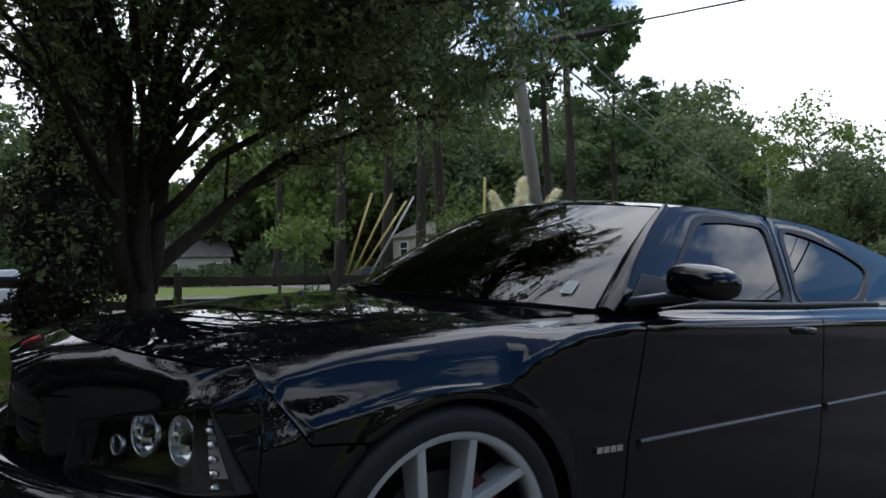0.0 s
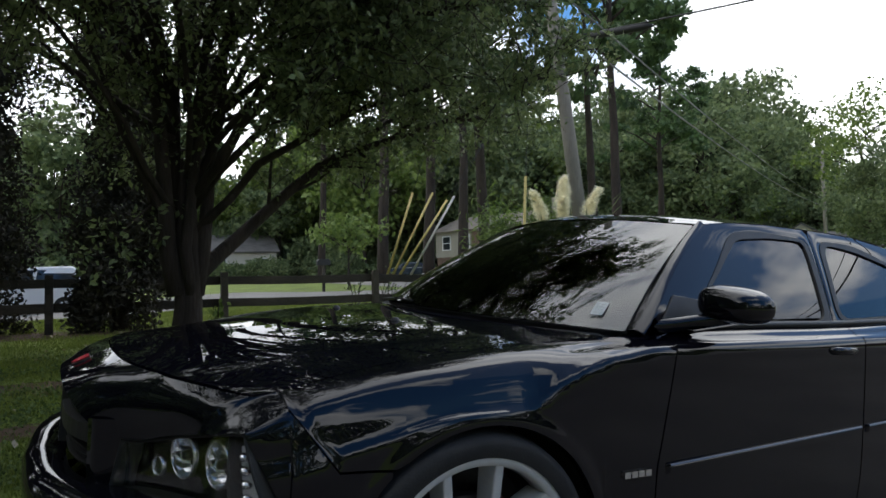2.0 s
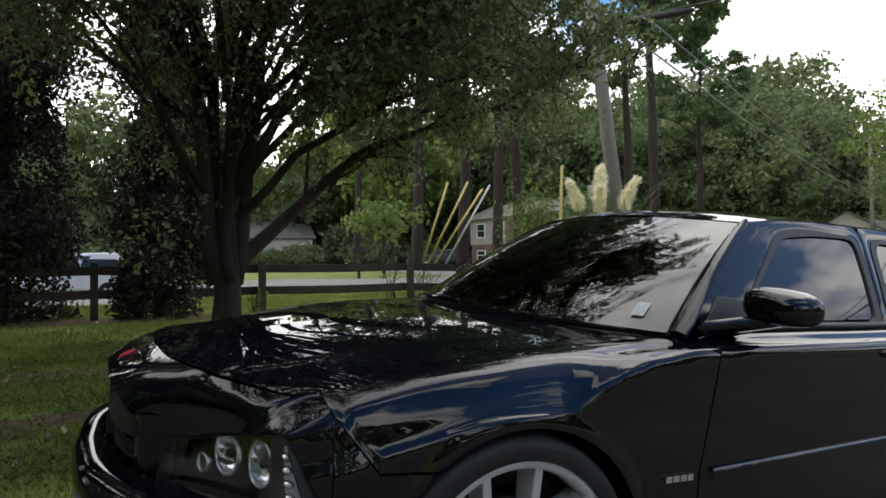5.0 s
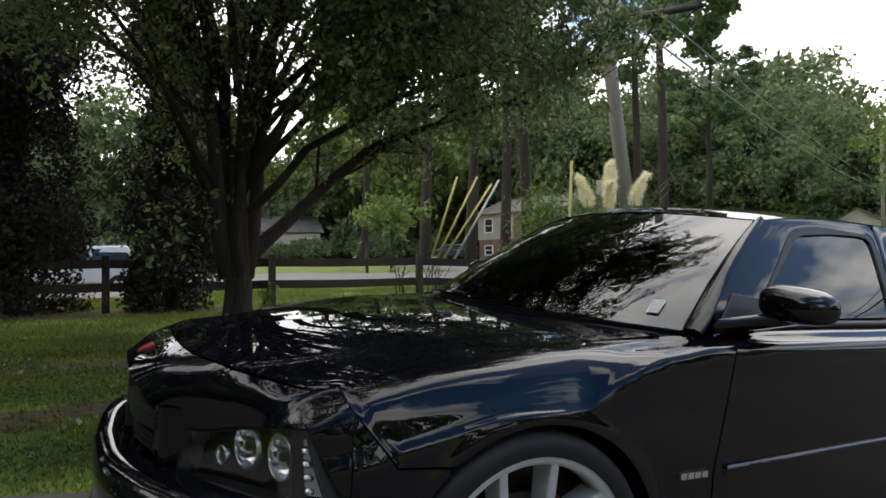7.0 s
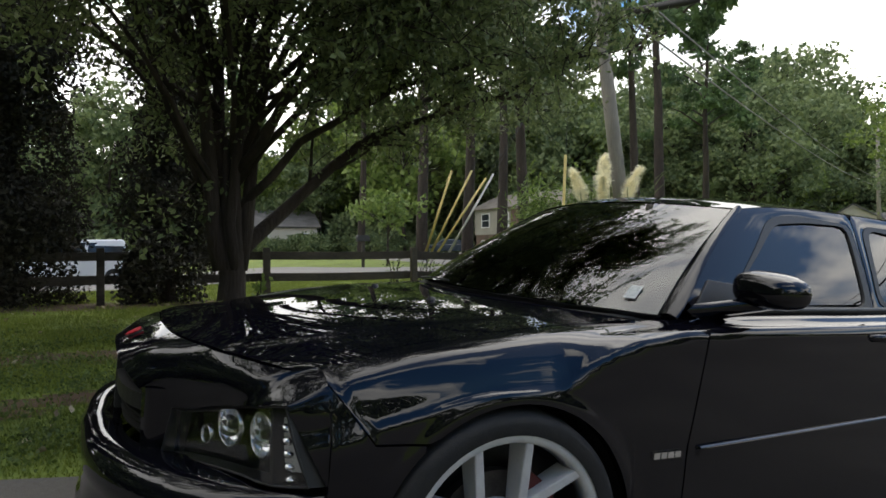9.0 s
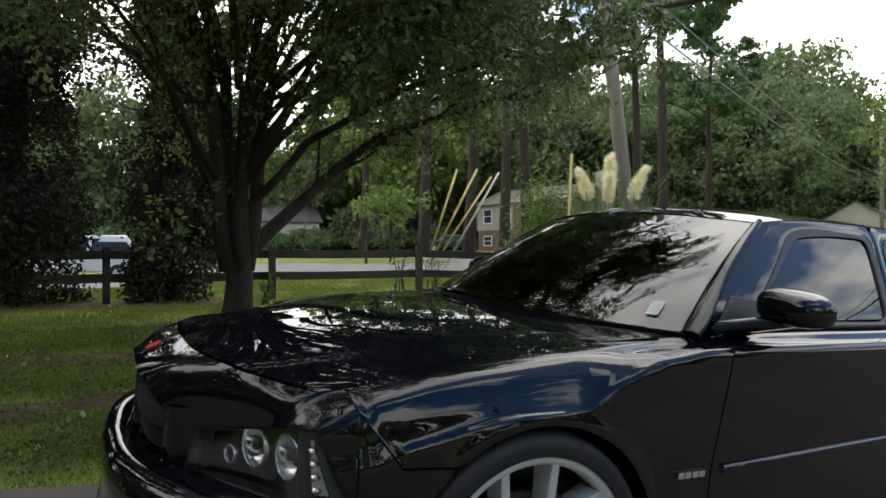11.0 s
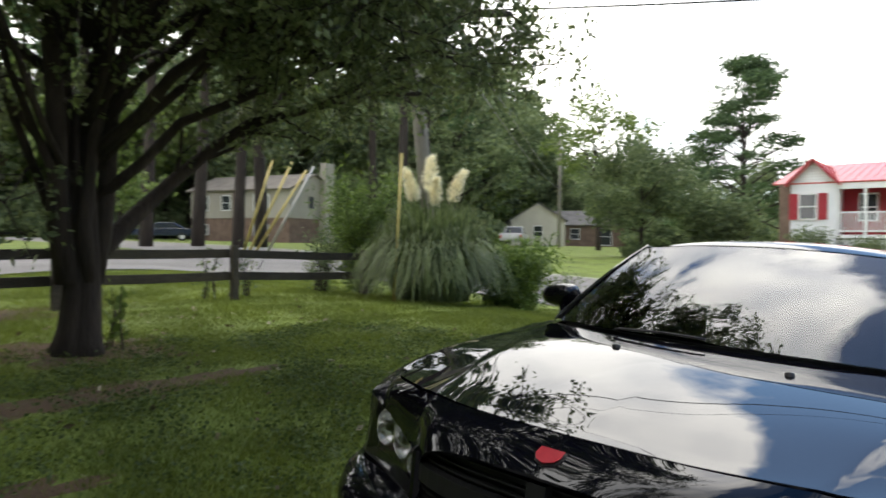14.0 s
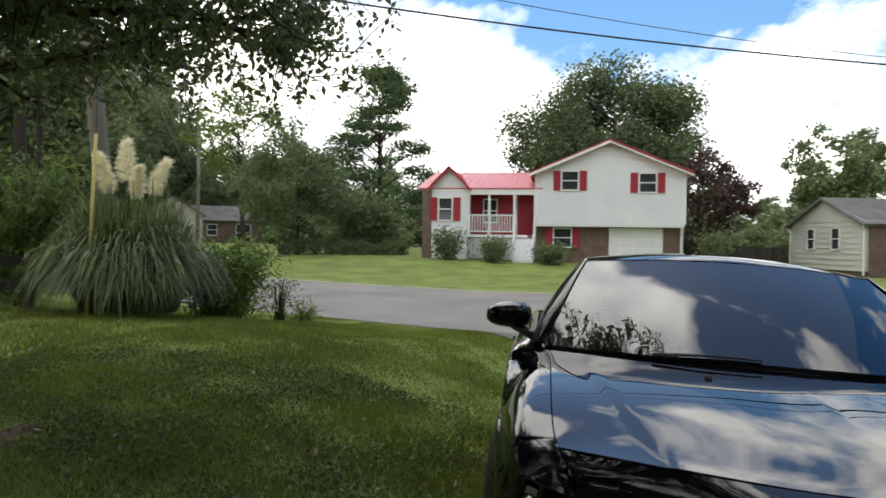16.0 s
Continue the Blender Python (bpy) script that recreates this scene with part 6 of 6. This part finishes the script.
for y in (-3.3, 3.3):
    part("downpipe", Shape().tube([(-0.32, y * 1.06, 2.72), (-0.06, y * 0.99, 2.45), (-0.06, y * 0.99, 0.1)], 0.05, 8), TRIM, sh, "white downpipe")
plain_house("distant_garage", 62.5, 40.5, radians(38), 6.0, 9, 3.0, 4.9, CREAM_SIDING, SHINGLE, "distant cream garage with a gable front", [(0.0, 1.6, 0.9, 1.2)], None, 0.0, None, True)
plain_house("distant_house", 72, 39.5, radians(30), 9.0, 8, 2.7, 4.5, BRICK, SHINGLE, "distant brown brick house with shingle roof", [(1.5, 1.5, 1.0, 1.2), (-2.0, 1.2, 1.6, 2.0)])
plain_house("distant_house", 13.0, 66, radians(85), 7, 8, 3.0, 4.8, CREAM_SIDING, SHINGLE, "distant low pale house among the trees", [(2, 1.6, 1.2, 1.2), (-2, 1.6, 1.2, 1.2)])

for x, y, h, r, sd in ((29.4, 6.0, 1.35, 0.95, 41), (28.6, 3.8, 0.95, 0.75, 42), (28.4, 1.2, 0.85, 0.9, 43), (30.6, -6.2, 1.5, 1.0, 44), (44, 8.3, 1.2, 1.2, 46)):
    shrub("shrub", x, y, h, r, WOOD_LEAF, "rounded green foundation shrub by the white house", 2600, (0.12, 0.07), sd, 12, squash=1.6, group="foundation shrubs")
for k in range(9):
    shrub("shrub", 30.6 + 0.42 * k, 14.6 - 0.66 * k, 0.5 + 0.12 * (k % 3), 0.62, WOOD_LEAF, "low clipped green hedge shrub along the lawn", 700, (0.12, 0.07), 60 + k, 8, squash=1.8, group="low hedge shrubs")
shrub("shrub", 35.5, 12.0, 3.3, 2.3, WOOD_LEAF, "big rounded green bush beyond the lawn", 6000, (0.28, 0.16), 47, 22, squash=1.4)
shrub("shrub", 43.8, -8.6, 1.2, 1.0, YELLOW_LEAF, "light green shrub before the small house", 1500, (0.14, 0.08), 48, 12, squash=1.5)

# ---- woods ----
wr = np.random.default_rng(11)
kinds = [
    far_tree("tree", np.random.default_rng(201), 13, 4.2, WOOD_LEAF, "tall green broadleaf tree in the wood", 0.50, 3600, 0.18),
    far_tree("tree", np.random.default_rng(202), 16, 4.6, WOOD_LEAF, "tall dark green broadleaf tree in the wood", 0.53, 3800, 0.22),
    far_tree("tree", np.random.default_rng(203), 11, 4.0, YELLOW_LEAF, "light green broadleaf tree at the wood's edge", 0.48, 3200, 0.12),
    far_tree("pine_tree", np.random.default_rng(204), 21, 3.6, PINE_LEAF, "tall pine with a bare trunk", 0.42, 4200, 0.45, "pine", 0.24),
    far_tree("tree", np.random.default_rng(206), 19, 6.2, WOOD_LEAF, "full dark green tree in the depth of the wood", 0.58, 6500, 0.02, "round", 0.25, 90),
    far_tree("bush", np.random.default_rng(205), 4.5, 3.2, WOOD_LEAF, "dense green undergrowth at the wood's edge", 0.52, 2000, 0.0),
]


def at_bearing(deg, dist):
    a = radians(deg)
    return -1.6 + dist * math.sin(a), -1.5 + dist * math.cos(a)


spots = [[] for _ in kinds]
for deg in np.arange(-22, 74, 3.1):
    for dist in (wr.uniform(72, 84), wr.uniform(88, 105)):
        if 24 < deg < 44:
            dist += 6
        x, y = at_bearing(deg + wr.uniform(-1.2, 1.2), dist)
        k = wr.choice([0, 1, 2, 3, 1], p=[0.3, 0.25, 0.15, 0.2, 0.1])
        if deg > 61:
            continue
        spots[int(k)].append((x, y, wr.uniform(0.95, 1.3)))
    for k in range(2):
        x, y = at_bearing(deg + wr.uniform(-1.5, 1.5), wr.uniform(70, 92) + (8 if 24 < deg < 44 else 0))
        spots[5].append((x, y, wr.uniform(0.9, 1.6) if deg < 61 else wr.uniform(0.6, 1.0)))
for deg in np.arange(-24, 128, 1.9):
    x, y = at_bearing(deg + wr.uniform(-0.8, 0.8), wr.uniform(96, 106))
    spots[5].append((x, y, wr.uniform(0.9, 1.3)))
for deg in np.arange(-24, 128, 2.6):
    x, y = at_bearing(deg + wr.uniform(-1.0, 1.0), wr.uniform(120, 140))
    spots[5].append((x, y, wr.uniform(2.0, 3.2) if deg < 61 else wr.uniform(1.5, 2.0)))
for deg in np.arange(74, 125, 3.4):
    x, y = at_bearing(deg, wr.uniform(120, 150))
    spots[int(wr.choice([0, 1]))].append((x, y, wr.uniform(0.8, 1.1)))
    x, y = at_bearing(deg + 1.5, wr.uniform(105, 120))
    spots[5].append((x, y, wr.uniform(1.2, 1.8)))
for deg in np.arange(125, 338, 6.5):
    x, y = at_bearing(deg + wr.uniform(-2, 2), wr.uniform(13, 17) if 205 < deg < 327 else wr.uniform(30, 42))
    spots[int(wr.choice([0, 1, 2]))].append((x, y, wr.uniform(0.7, 1.0)))
    x, y = at_bearing(deg + wr.uniform(-2, 2), wr.uniform(10, 13) if 215 < deg < 325 else wr.uniform(28, 34))
    spots[5].append((x, y, wr.uniform(0.8, 1.3)))
for deg in np.arange(18, 43, 5.0):
    spots[2].append((*at_bearing(deg + wr.uniform(-1, 1), wr.uniform(68, 80)), wr.uniform(1.5, 1.8)))
for deg in np.arange(65, 74, 1.5):
    spots[5].append((*at_bearing(deg + wr.uniform(-0.6, 0.6), wr.uniform(66, 74)), wr.uniform(0.6, 0.95)))
for deg in np.arange(-22, 25, 1.6):
    spots[5].append((*at_bearing(deg + wr.uniform(-0.7, 0.7), wr.uniform(63, 72)), wr.uniform(0.4, 0.62)))
for deg, dist, sc in ((24.6, 36, 1.15), (28.4, 38, 1.2), (31.4, 37, 1.1), (33.3, 39, 1.25), (19.0, 50, 1.1), (42.5, 40, 1.05), (44.6, 33, 1.0), (47, 56, 1.1)):
    spots[3].append((*at_bearing(deg, dist), sc))
for deg in np.arange(26, 54, 3.5):
    spots[4].append((*at_bearing(deg + wr.uniform(-0.8, 0.8), wr.uniform(72, 80)), wr.uniform(0.95, 1.1)))
for deg in np.arange(-24, 68, 2.4):
    low = 0.66 if deg < 16 else 1.28 if 24 < deg < 54 else 1.0 if deg < 57 else 0.72
    spots[4].append((*at_bearing(deg + wr.uniform(-0.8, 0.8), wr.uniform(84, 92) + (14 if deg > 53 else 0)), low * wr.uniform(0.78, 0.98)))
    spots[4].append((*at_bearing(deg + 1.2 + wr.uniform(-0.8, 0.8), wr.uniform(98, 112)), low * wr.uniform(1.0, 1.25)))


def blocks_view(x, y):
    """Whether a tree would stand before the distant garage and house."""
    return 53.5 < math.degrees(math.atan2(x + 1.6, y + 1.5)) < 65 and math.hypot(x + 1.6, y + 1.5) < 90


spots = [[q for q in group if not blocks_view(q[0], q[1])] for group in spots]
for proto, where, group in zip(kinds, spots, ("wood trees", "wood trees", "wood edge trees", "pines", "deep wood trees", "undergrowth")):
    grove(proto, where, wr, group)

big = far_tree("pine_tree", np.random.default_rng(211), 15.1, 6.3, PINE_LEAF, "tall dark pine standing alone beyond the lawn", 0.28, 20000, 0.14, "pine", 0.25, 105)
set_at(big, 53.7, 15.8)
oak = far_tree("oak_tree", np.random.default_rng(212), 14.4, 7.6, OAK_LEAF, "big spreading green tree behind the white house", 0.28, 46000, 0.14, "round", 0.4, 85)
set_at(oak, 49.6, -2.9)
plum = far_tree("plum_tree", np.random.default_rng(213), 7.0, 3.2, RED_LEAF, "dark red-leaved tree beside the white house", 0.28, 5200, 0.05, "round", 0.15)
set_at(plum, 41, -7.4)
myrtle = far_tree("myrtle_tree", np.random.default_rng(214), 6.4, 3.1, WOOD_LEAF, "twiggy dark green tree at the lawn's edge", 0.20, 13000, 0.06, "round", 0.10, 60)
set_at(myrtle, 31.1, 14.2)
side = far_tree("tree", np.random.default_rng(215), 12.0, 4.5, WOOD_LEAF, "tall green tree behind the small house", 0.40, 6500, 0.2)
set_at(side, 56, -21)
dog = far_tree("dogwood_tree", np.random.default_rng(216), 3.4, 1.7, YELLOW_LEAF, "small yellow-green tree across the side road", 0.22, 800, 0.3, "round", 0.06)
set_at(dog, 8.6, 23.4)
tw = far_tree("tree", np.random.default_rng(217), 14.5, 4.6, YELLOW_LEAF, "airy half-bare pale green tree by the road", 0.36, 2600, 0.25, "round", 0.2)
set_at(tw, 50, 26.5)


# ---- parked vehicles ----
def car_profile(kind):
    """Side outline (x, z), greenhouse outline and sizes of a far vehicle; the front points to -x."""
    if kind == "suv":
        return [(-2.35, 0.45), (-2.38, 0.75), (-2.25, 0.98), (-1.25, 1.12), (2.30, 1.12), (2.38, 0.8), (2.36, 0.42)], [(-1.25, 1.10), (-0.55, 1.74), (1.75, 1.78), (2.22, 1.10)], 0.93, 0.36
    if kind == "truck":
        return [(-2.75, 0.5), (-2.78, 0.85), (-2.6, 1.08), (-1.5, 1.15), (2.75, 1.15), (2.8, 0.8), (2.78, 0.55)], [(-1.45, 1.13), (-0.85, 1.78), (0.55, 1.80), (0.80, 1.13)], 0.97, 0.38
    return [(-2.2, 0.35), (-2.25, 0.6), (-2.05, 0.82), (-1.1, 0.93), (1.75, 0.95), (2.2, 0.88), (2.25, 0.5), (2.2, 0.35)], [(-1.15, 0.92), (-0.45, 1.38), (0.85, 1.40), (1.65, 0.94)], 0.88, 0.32


def far_vehicle(name, kind, m, paint, label, category):
    body, top, w, wr_ = car_profile(kind)
    t = thing(name, m, label, category)
    n = len(body)
    s = Shape()
    rows = []
    for k, (yy, inset) in enumerate(((-w, 0.06), (-w + 0.06, 0.0), (w - 0.06, 0.0), (w, 0.06))):
        cx_, cz_ = 0.0, 0.75
        rows.append([(cx_ + (x - cx_) * (1 - inset * 0.35), yy, cz_ + (z - cz_) * (1 - inset * 1.2)) for x, z in body])
    s.quad_grid(rows, close=True)
    s.f += [tuple(range(n)), tuple(range(3 * n, 4 * n))]
    part("body", s, paint, t, bevel=0.05)
    s = Shape()
    tw = w - 0.10
    rows = []
    for yy, sc in ((-1, 1.0), (1, 1.0)):
        rows.append([(x, yy * (tw - (0.16 if z > 1.2 else 0.0)), z) for x, z in top])
    s.quad_grid(rows, close=True)
    s.f += [(0, 1, 2, 3), (4, 5, 6, 7)]
    cab = part("cabin", s, paint, t, bevel=0.06)
    for sg in (-1, 1):
        (x0, z0), (x1, z1), (x2, z2), (x3, z3) = top
        for a, b in ((0.06, 0.48), (0.52, 0.94)):
            lo, hi = z0 + 0.06, z1 - 0.09
            q = []
            for u, zz in ((a, lo), (b, lo), (b, hi), (a, hi)):
                f = (zz - z0) / (z1 - z0)
                xa, xb = x0 + (x1 - x0) * f, x3 + (x2 - x3) * f
                q.append((xa + (xb - xa) * u, sg * (tw - 0.16 * f + 0.006), zz))
            part("side_window", Shape().poly(q), PANE, cab, "dark side window", thick=0.01)
    for xa, xb, nm in ((top[0], top[1], "windshield"), (top[3], top[2], "rear_window")):
        sg = -1 if nm == "windshield" else 1
        q = [(xa[0] + (xb[0] - xa[0]) * f + sg * 0.012, yy * (tw - 0.16 * f - 0.10), xa[1] + (xb[1] - xa[1]) * f + 0.006) for f, yy in ((0.12, -1), (0.12, 1), (0.88, 1), (0.88, -1))]
        part(nm, Shape().poly(q), PANE, cab, "dark glass", thick=0.01)
    for x in (body[0][0] * 0.62, body[-1][0] * 0.62):
        for sg in (-1, 1):
            wh = part("wheel", Shape().lathe([(0.18, 0.11 * sg), (wr_ - 0.03, 0.12 * sg), (wr_, 0.08 * sg), (wr_, -0.08 * sg), (0.18, -0.10 * sg)], "y", 24, (x, sg * (w - 0.10), wr_)), RUBBER, t, "black tyre", smooth=True)
            part("rim", Shape().lathe([(0.01, 0.10 * sg), (0.08, 0.105 * sg), (0.17, 0.09 * sg), (0.20, 0.115 * sg)], "y", 20, (x, sg * (w - 0.10), wr_)), RIM, wh, smooth=True)
    for sg in (-1, 1):
        part("headlamp", Shape().box(body[1][0] + 0.02, sg * (w - 0.30) - 0.13, body[1][1] - 0.02, body[1][0] + 0.08, sg * (w - 0.30) + 0.13, body[1][1] + 0.12), CHROME, t, "bright headlamp", bevel=0.02)
        part("tail_lamp", Shape().box(body[-2][0] - 0.06, sg * (w - 0.14) - 0.08, body[-2][1] - 0.05, body[-2][0] + 0.02, sg * (w - 0.14) + 0.08, body[-2][1] + 0.22), EMBLEM_RED, t, "red tail lamp", bevel=0.02)
    return t


def park(x, y, deg):
    return Matrix.Translation((x, y, ground_z(x, y) + 0.03)) @ Euler((0, 0, radians(deg))).to_matrix().to_4x4()


far_vehicle("parked_suv", "suv", park(-2.5, 20.8, 2) @ Matrix.Translation((0, 0, -0.08)) @ Matrix.Diagonal((0.82, 0.82, 0.82, 1)), WHITE_CAR, "white sport utility vehicle parked on the side road", "car")
far_vehicle("parked_sedan", "sedan", park(23.6, 49.5, -28), BLUE_CAR, "dark blue sedan parked before the cream house", "car")
far_vehicle("pickup_truck", "truck", park(47, 33.0, 208), SILVER_CAR, "silver pickup truck parked by the distant garage", "truck")

mb = thing("mailbox", Matrix.Translation((7.3, 22.6, ground_z(7.3, 22.6))), "dark mailbox on a post across the side road", "mailbox")
part("post", Shape().box(-0.05, -0.05, -0.2, 0.05, 0.05, 1.0), FENCE, mb, bevel=0.006)
part("box", Shape().prism([(-0.26, 1.0), (0.26, 1.0), (0.26, 1.15), (0.2, 1.24), (-0.2, 1.24), (-0.26, 1.15)], -0.1, 0.1), CABLE, mb, "black metal box", bevel=0.01)

back_fence = thing("board_fence", Matrix.Identity(4), "grey wooden board fence behind the white house", "fence")
for k in range(46):
    x, y = 44.0 + 0.05 * k, -6.8 - 0.22 * k
    z = ground_z(x, y)
    part("board", Shape().box(x - 0.02, y - 0.10, z - 0.1, x + 0.02, y + 0.10, z + 1.5), FENCE, back_fence)

# ---- bare earth, fallen leaves and grass ----
DIRT_SPOTS = [(-2.9, 3.45, 0.7, 0.22), (-2.2, 3.5, 0.7, 0.24), (-1.5, 3.6, 0.7, 0.24), (-0.8, 3.65, 0.65, 0.22), (-0.1, 3.7, 0.6, 0.2), (0.55, 3.7, 0.5, 0.15), (-3.6, 1.95, 0.8, 0.24), (-2.9, 2.0, 0.7, 0.22), (-2.3, 2.12, 0.6, 0.22), (-1.75, 2.25, 0.5, 0.2), (-1.25, 2.38, 0.45, 0.15), (0.1, 5.05, 0.75, 0.6), (-2.6, 7.9, 3.4, 0.75), (-0.35, 7.9, 1.3, 0.6), (-6.2, 7.9, 2.4, 0.7)]


def dirt_at(x, y):
    """0 on turf, up to 1 in the middle of a bare patch."""
    best = np.zeros_like(x)
    for cx_, cy_, rx, ry in DIRT_SPOTS:
        d = ((x - cx_) / rx) ** 2 + ((y - cy_) / ry) ** 2
        best = np.maximum(best, np.clip(1.18 - 0.8 * d, 0, 1))
    return best


drng = np.random.default_rng(71)
for cx_, cy_, rx, ry in DIRT_SPOTS:
    s = Shape()
    ph = drng.uniform(0, 6.28, 4)
    rows = []
    for r in (0.02, 0.35, 0.7, 1.0):
        row = []
        for k in range(40):
            a = 2 * math.pi * k / 40
            rr = r * (1 + 0.20 * math.sin(2 * a + ph[0]) + 0.20 * math.sin(5 * a + ph[1]) + 0.18 * math.sin(9 * a + ph[2]) + 0.12 * math.sin(15 * a + ph[3]))
            x, y = cx_ + rx * rr * math.cos(a), cy_ + ry * rr * math.sin(a)
            row.append((x, y, ground_z(x, y) + 0.007 * (1.02 - r) + 0.001))
        rows.append(row)
    s.quad_grid(rows, close=True)
    tagged(new("dirt_patch", s.mesh("dirt_patch", DIRT, True)), "bare brown earth worn into the lawn", "ground", kind="structure")


def grass_mesh(name, n, x0, x1, y0, y1, h0, h1, seed, label, keep=None):
    rng = np.random.default_rng(seed)
    x, y = rng.uniform(x0, x1, n), rng.uniform(y0, y1, n)
    patch = np.sin(x * 2.1 + 1.3 * np.sin(y * 1.7)) * np.sin(y * 2.6 + 0.8 * np.sin(x * 1.3)) + 0.6 * np.sin(x * 5.3 + y * 3.1) * np.sin(y * 6.1 - x * 2.2)
    ok = rng.uniform(0, 1, n) < np.clip(0.80 + 0.22 * patch, 0.4, 1)
    ok &= rng.uniform(0, 1, n) > dirt_at(x, y) * 0.83
    ok &= y > np.array([drive_edge(v) for v in x]) + 0.02
    ok &= x < road_edge(9.15, y)
    if keep is not None:
        ok &= keep(x, y)
    x, y, patch = x[ok], y[ok], patch[ok]
    n = len(x)
    z = np.array([ground_z(a, b) for a, b in zip(x, y)])
    a = rng.uniform(0, 2 * np.pi, n)
    h = rng.uniform(h0, h1, n) * (1 + 0.4 * np.clip(patch, -1, 1))
    w = rng.uniform(0.0025, 0.0055, n)
    lean = rng.uniform(0.1, 0.9, n) * h
    la = rng.uniform(0, 2 * np.pi, n)
    p0 = np.stack([x - np.cos(a) * w, y - np.sin(a) * w, z - 0.004], 1)
    p1 = np.stack([x + np.cos(a) * w, y + np.sin(a) * w, z - 0.004], 1)
    p2 = np.stack([x + np.cos(la) * lean, y + np.sin(la) * lean, z + h], 1)
    v = np.stack([p0, p1, p2], 1).reshape(-1, 3)
    ob = new(name, raw_mesh(name, v.tolist(), np.arange(3 * n).reshape(-1, 3).tolist(), BLADE))
    return tagged(ob, label, "grass", kind="stuff")


grass_mesh("grass", 300000, -6.5, 3.5, 0.7, 5.2, 0.016, 0.042, 81, "short green lawn grass near the car")
grass_mesh("grass", 420000, -9.0, 9.6, 5.0, 14.3, 0.02, 0.055, 82, "green lawn grass along the fence")
grass_mesh("grass", 130000, 3.5, 9.6, 0.6, 5.2, 0.016, 0.045, 83, "green lawn grass towards the road")
grass_mesh("grass", 40000, -9.0, -1.2, -2.0, 0.9, 0.016, 0.04, 84, "short lawn grass before the driveway")

lr = np.random.default_rng(91)
n = 420
x, y = lr.uniform(-5, 4, n), lr.uniform(1.2, 7.6, n)
pts = np.stack([x, y, np.array([ground_z(a, b) for a, b in zip(x, y)]) + lr.uniform(0.012, 0.045, n)], 1)
v, q = leaf_cloud(pts, 0.06, 0.035, lr, 0.0, np.stack([np.cos(x * 9), np.sin(x * 9), np.zeros(n)], 1))
tagged(new("fallen_leaves", raw_mesh("fallen_leaves", v.tolist(), q.tolist(), DRY_LEAF)), "pale dry fallen leaves scattered over the lawn", "leaves", kind="stuff")

# broad-leaved weeds growing in patches through the turf
cr = np.random.default_rng(97)
cx0, cy0 = cr.uniform(-4.5, 3.5, 260), cr.uniform(1.2, 5.0, 260)
px = (cx0[:, None] + cr.normal(scale=0.13, size=(260, 110))).ravel()
py = (cy0[:, None] + cr.normal(scale=0.13, size=(260, 110))).ravel()
ok = (py > np.array([drive_edge(v) for v in px]) + 0.06) & (cr.uniform(0, 1, len(px)) > dirt_at(px, py) * 0.6)
px, py = px[ok], py[ok]
pts = np.stack([px, py, np.array([ground_z(a, b) for a, b in zip(px, py)]) + cr.uniform(0.015, 0.05, len(px))], 1)
ang = cr.uniform(0, 6.283, len(px))
v, q = leaf_cloud(pts, 0.026, 0.022, cr, -0.15, np.stack([np.cos(ang), np.sin(ang), np.zeros(len(px))], 1))
tagged(new("clover", raw_mesh("clover", v.tolist(), q.tolist(), CLOVER)), "low clover and broad-leaved weeds in the lawn", "plant", kind="stuff")
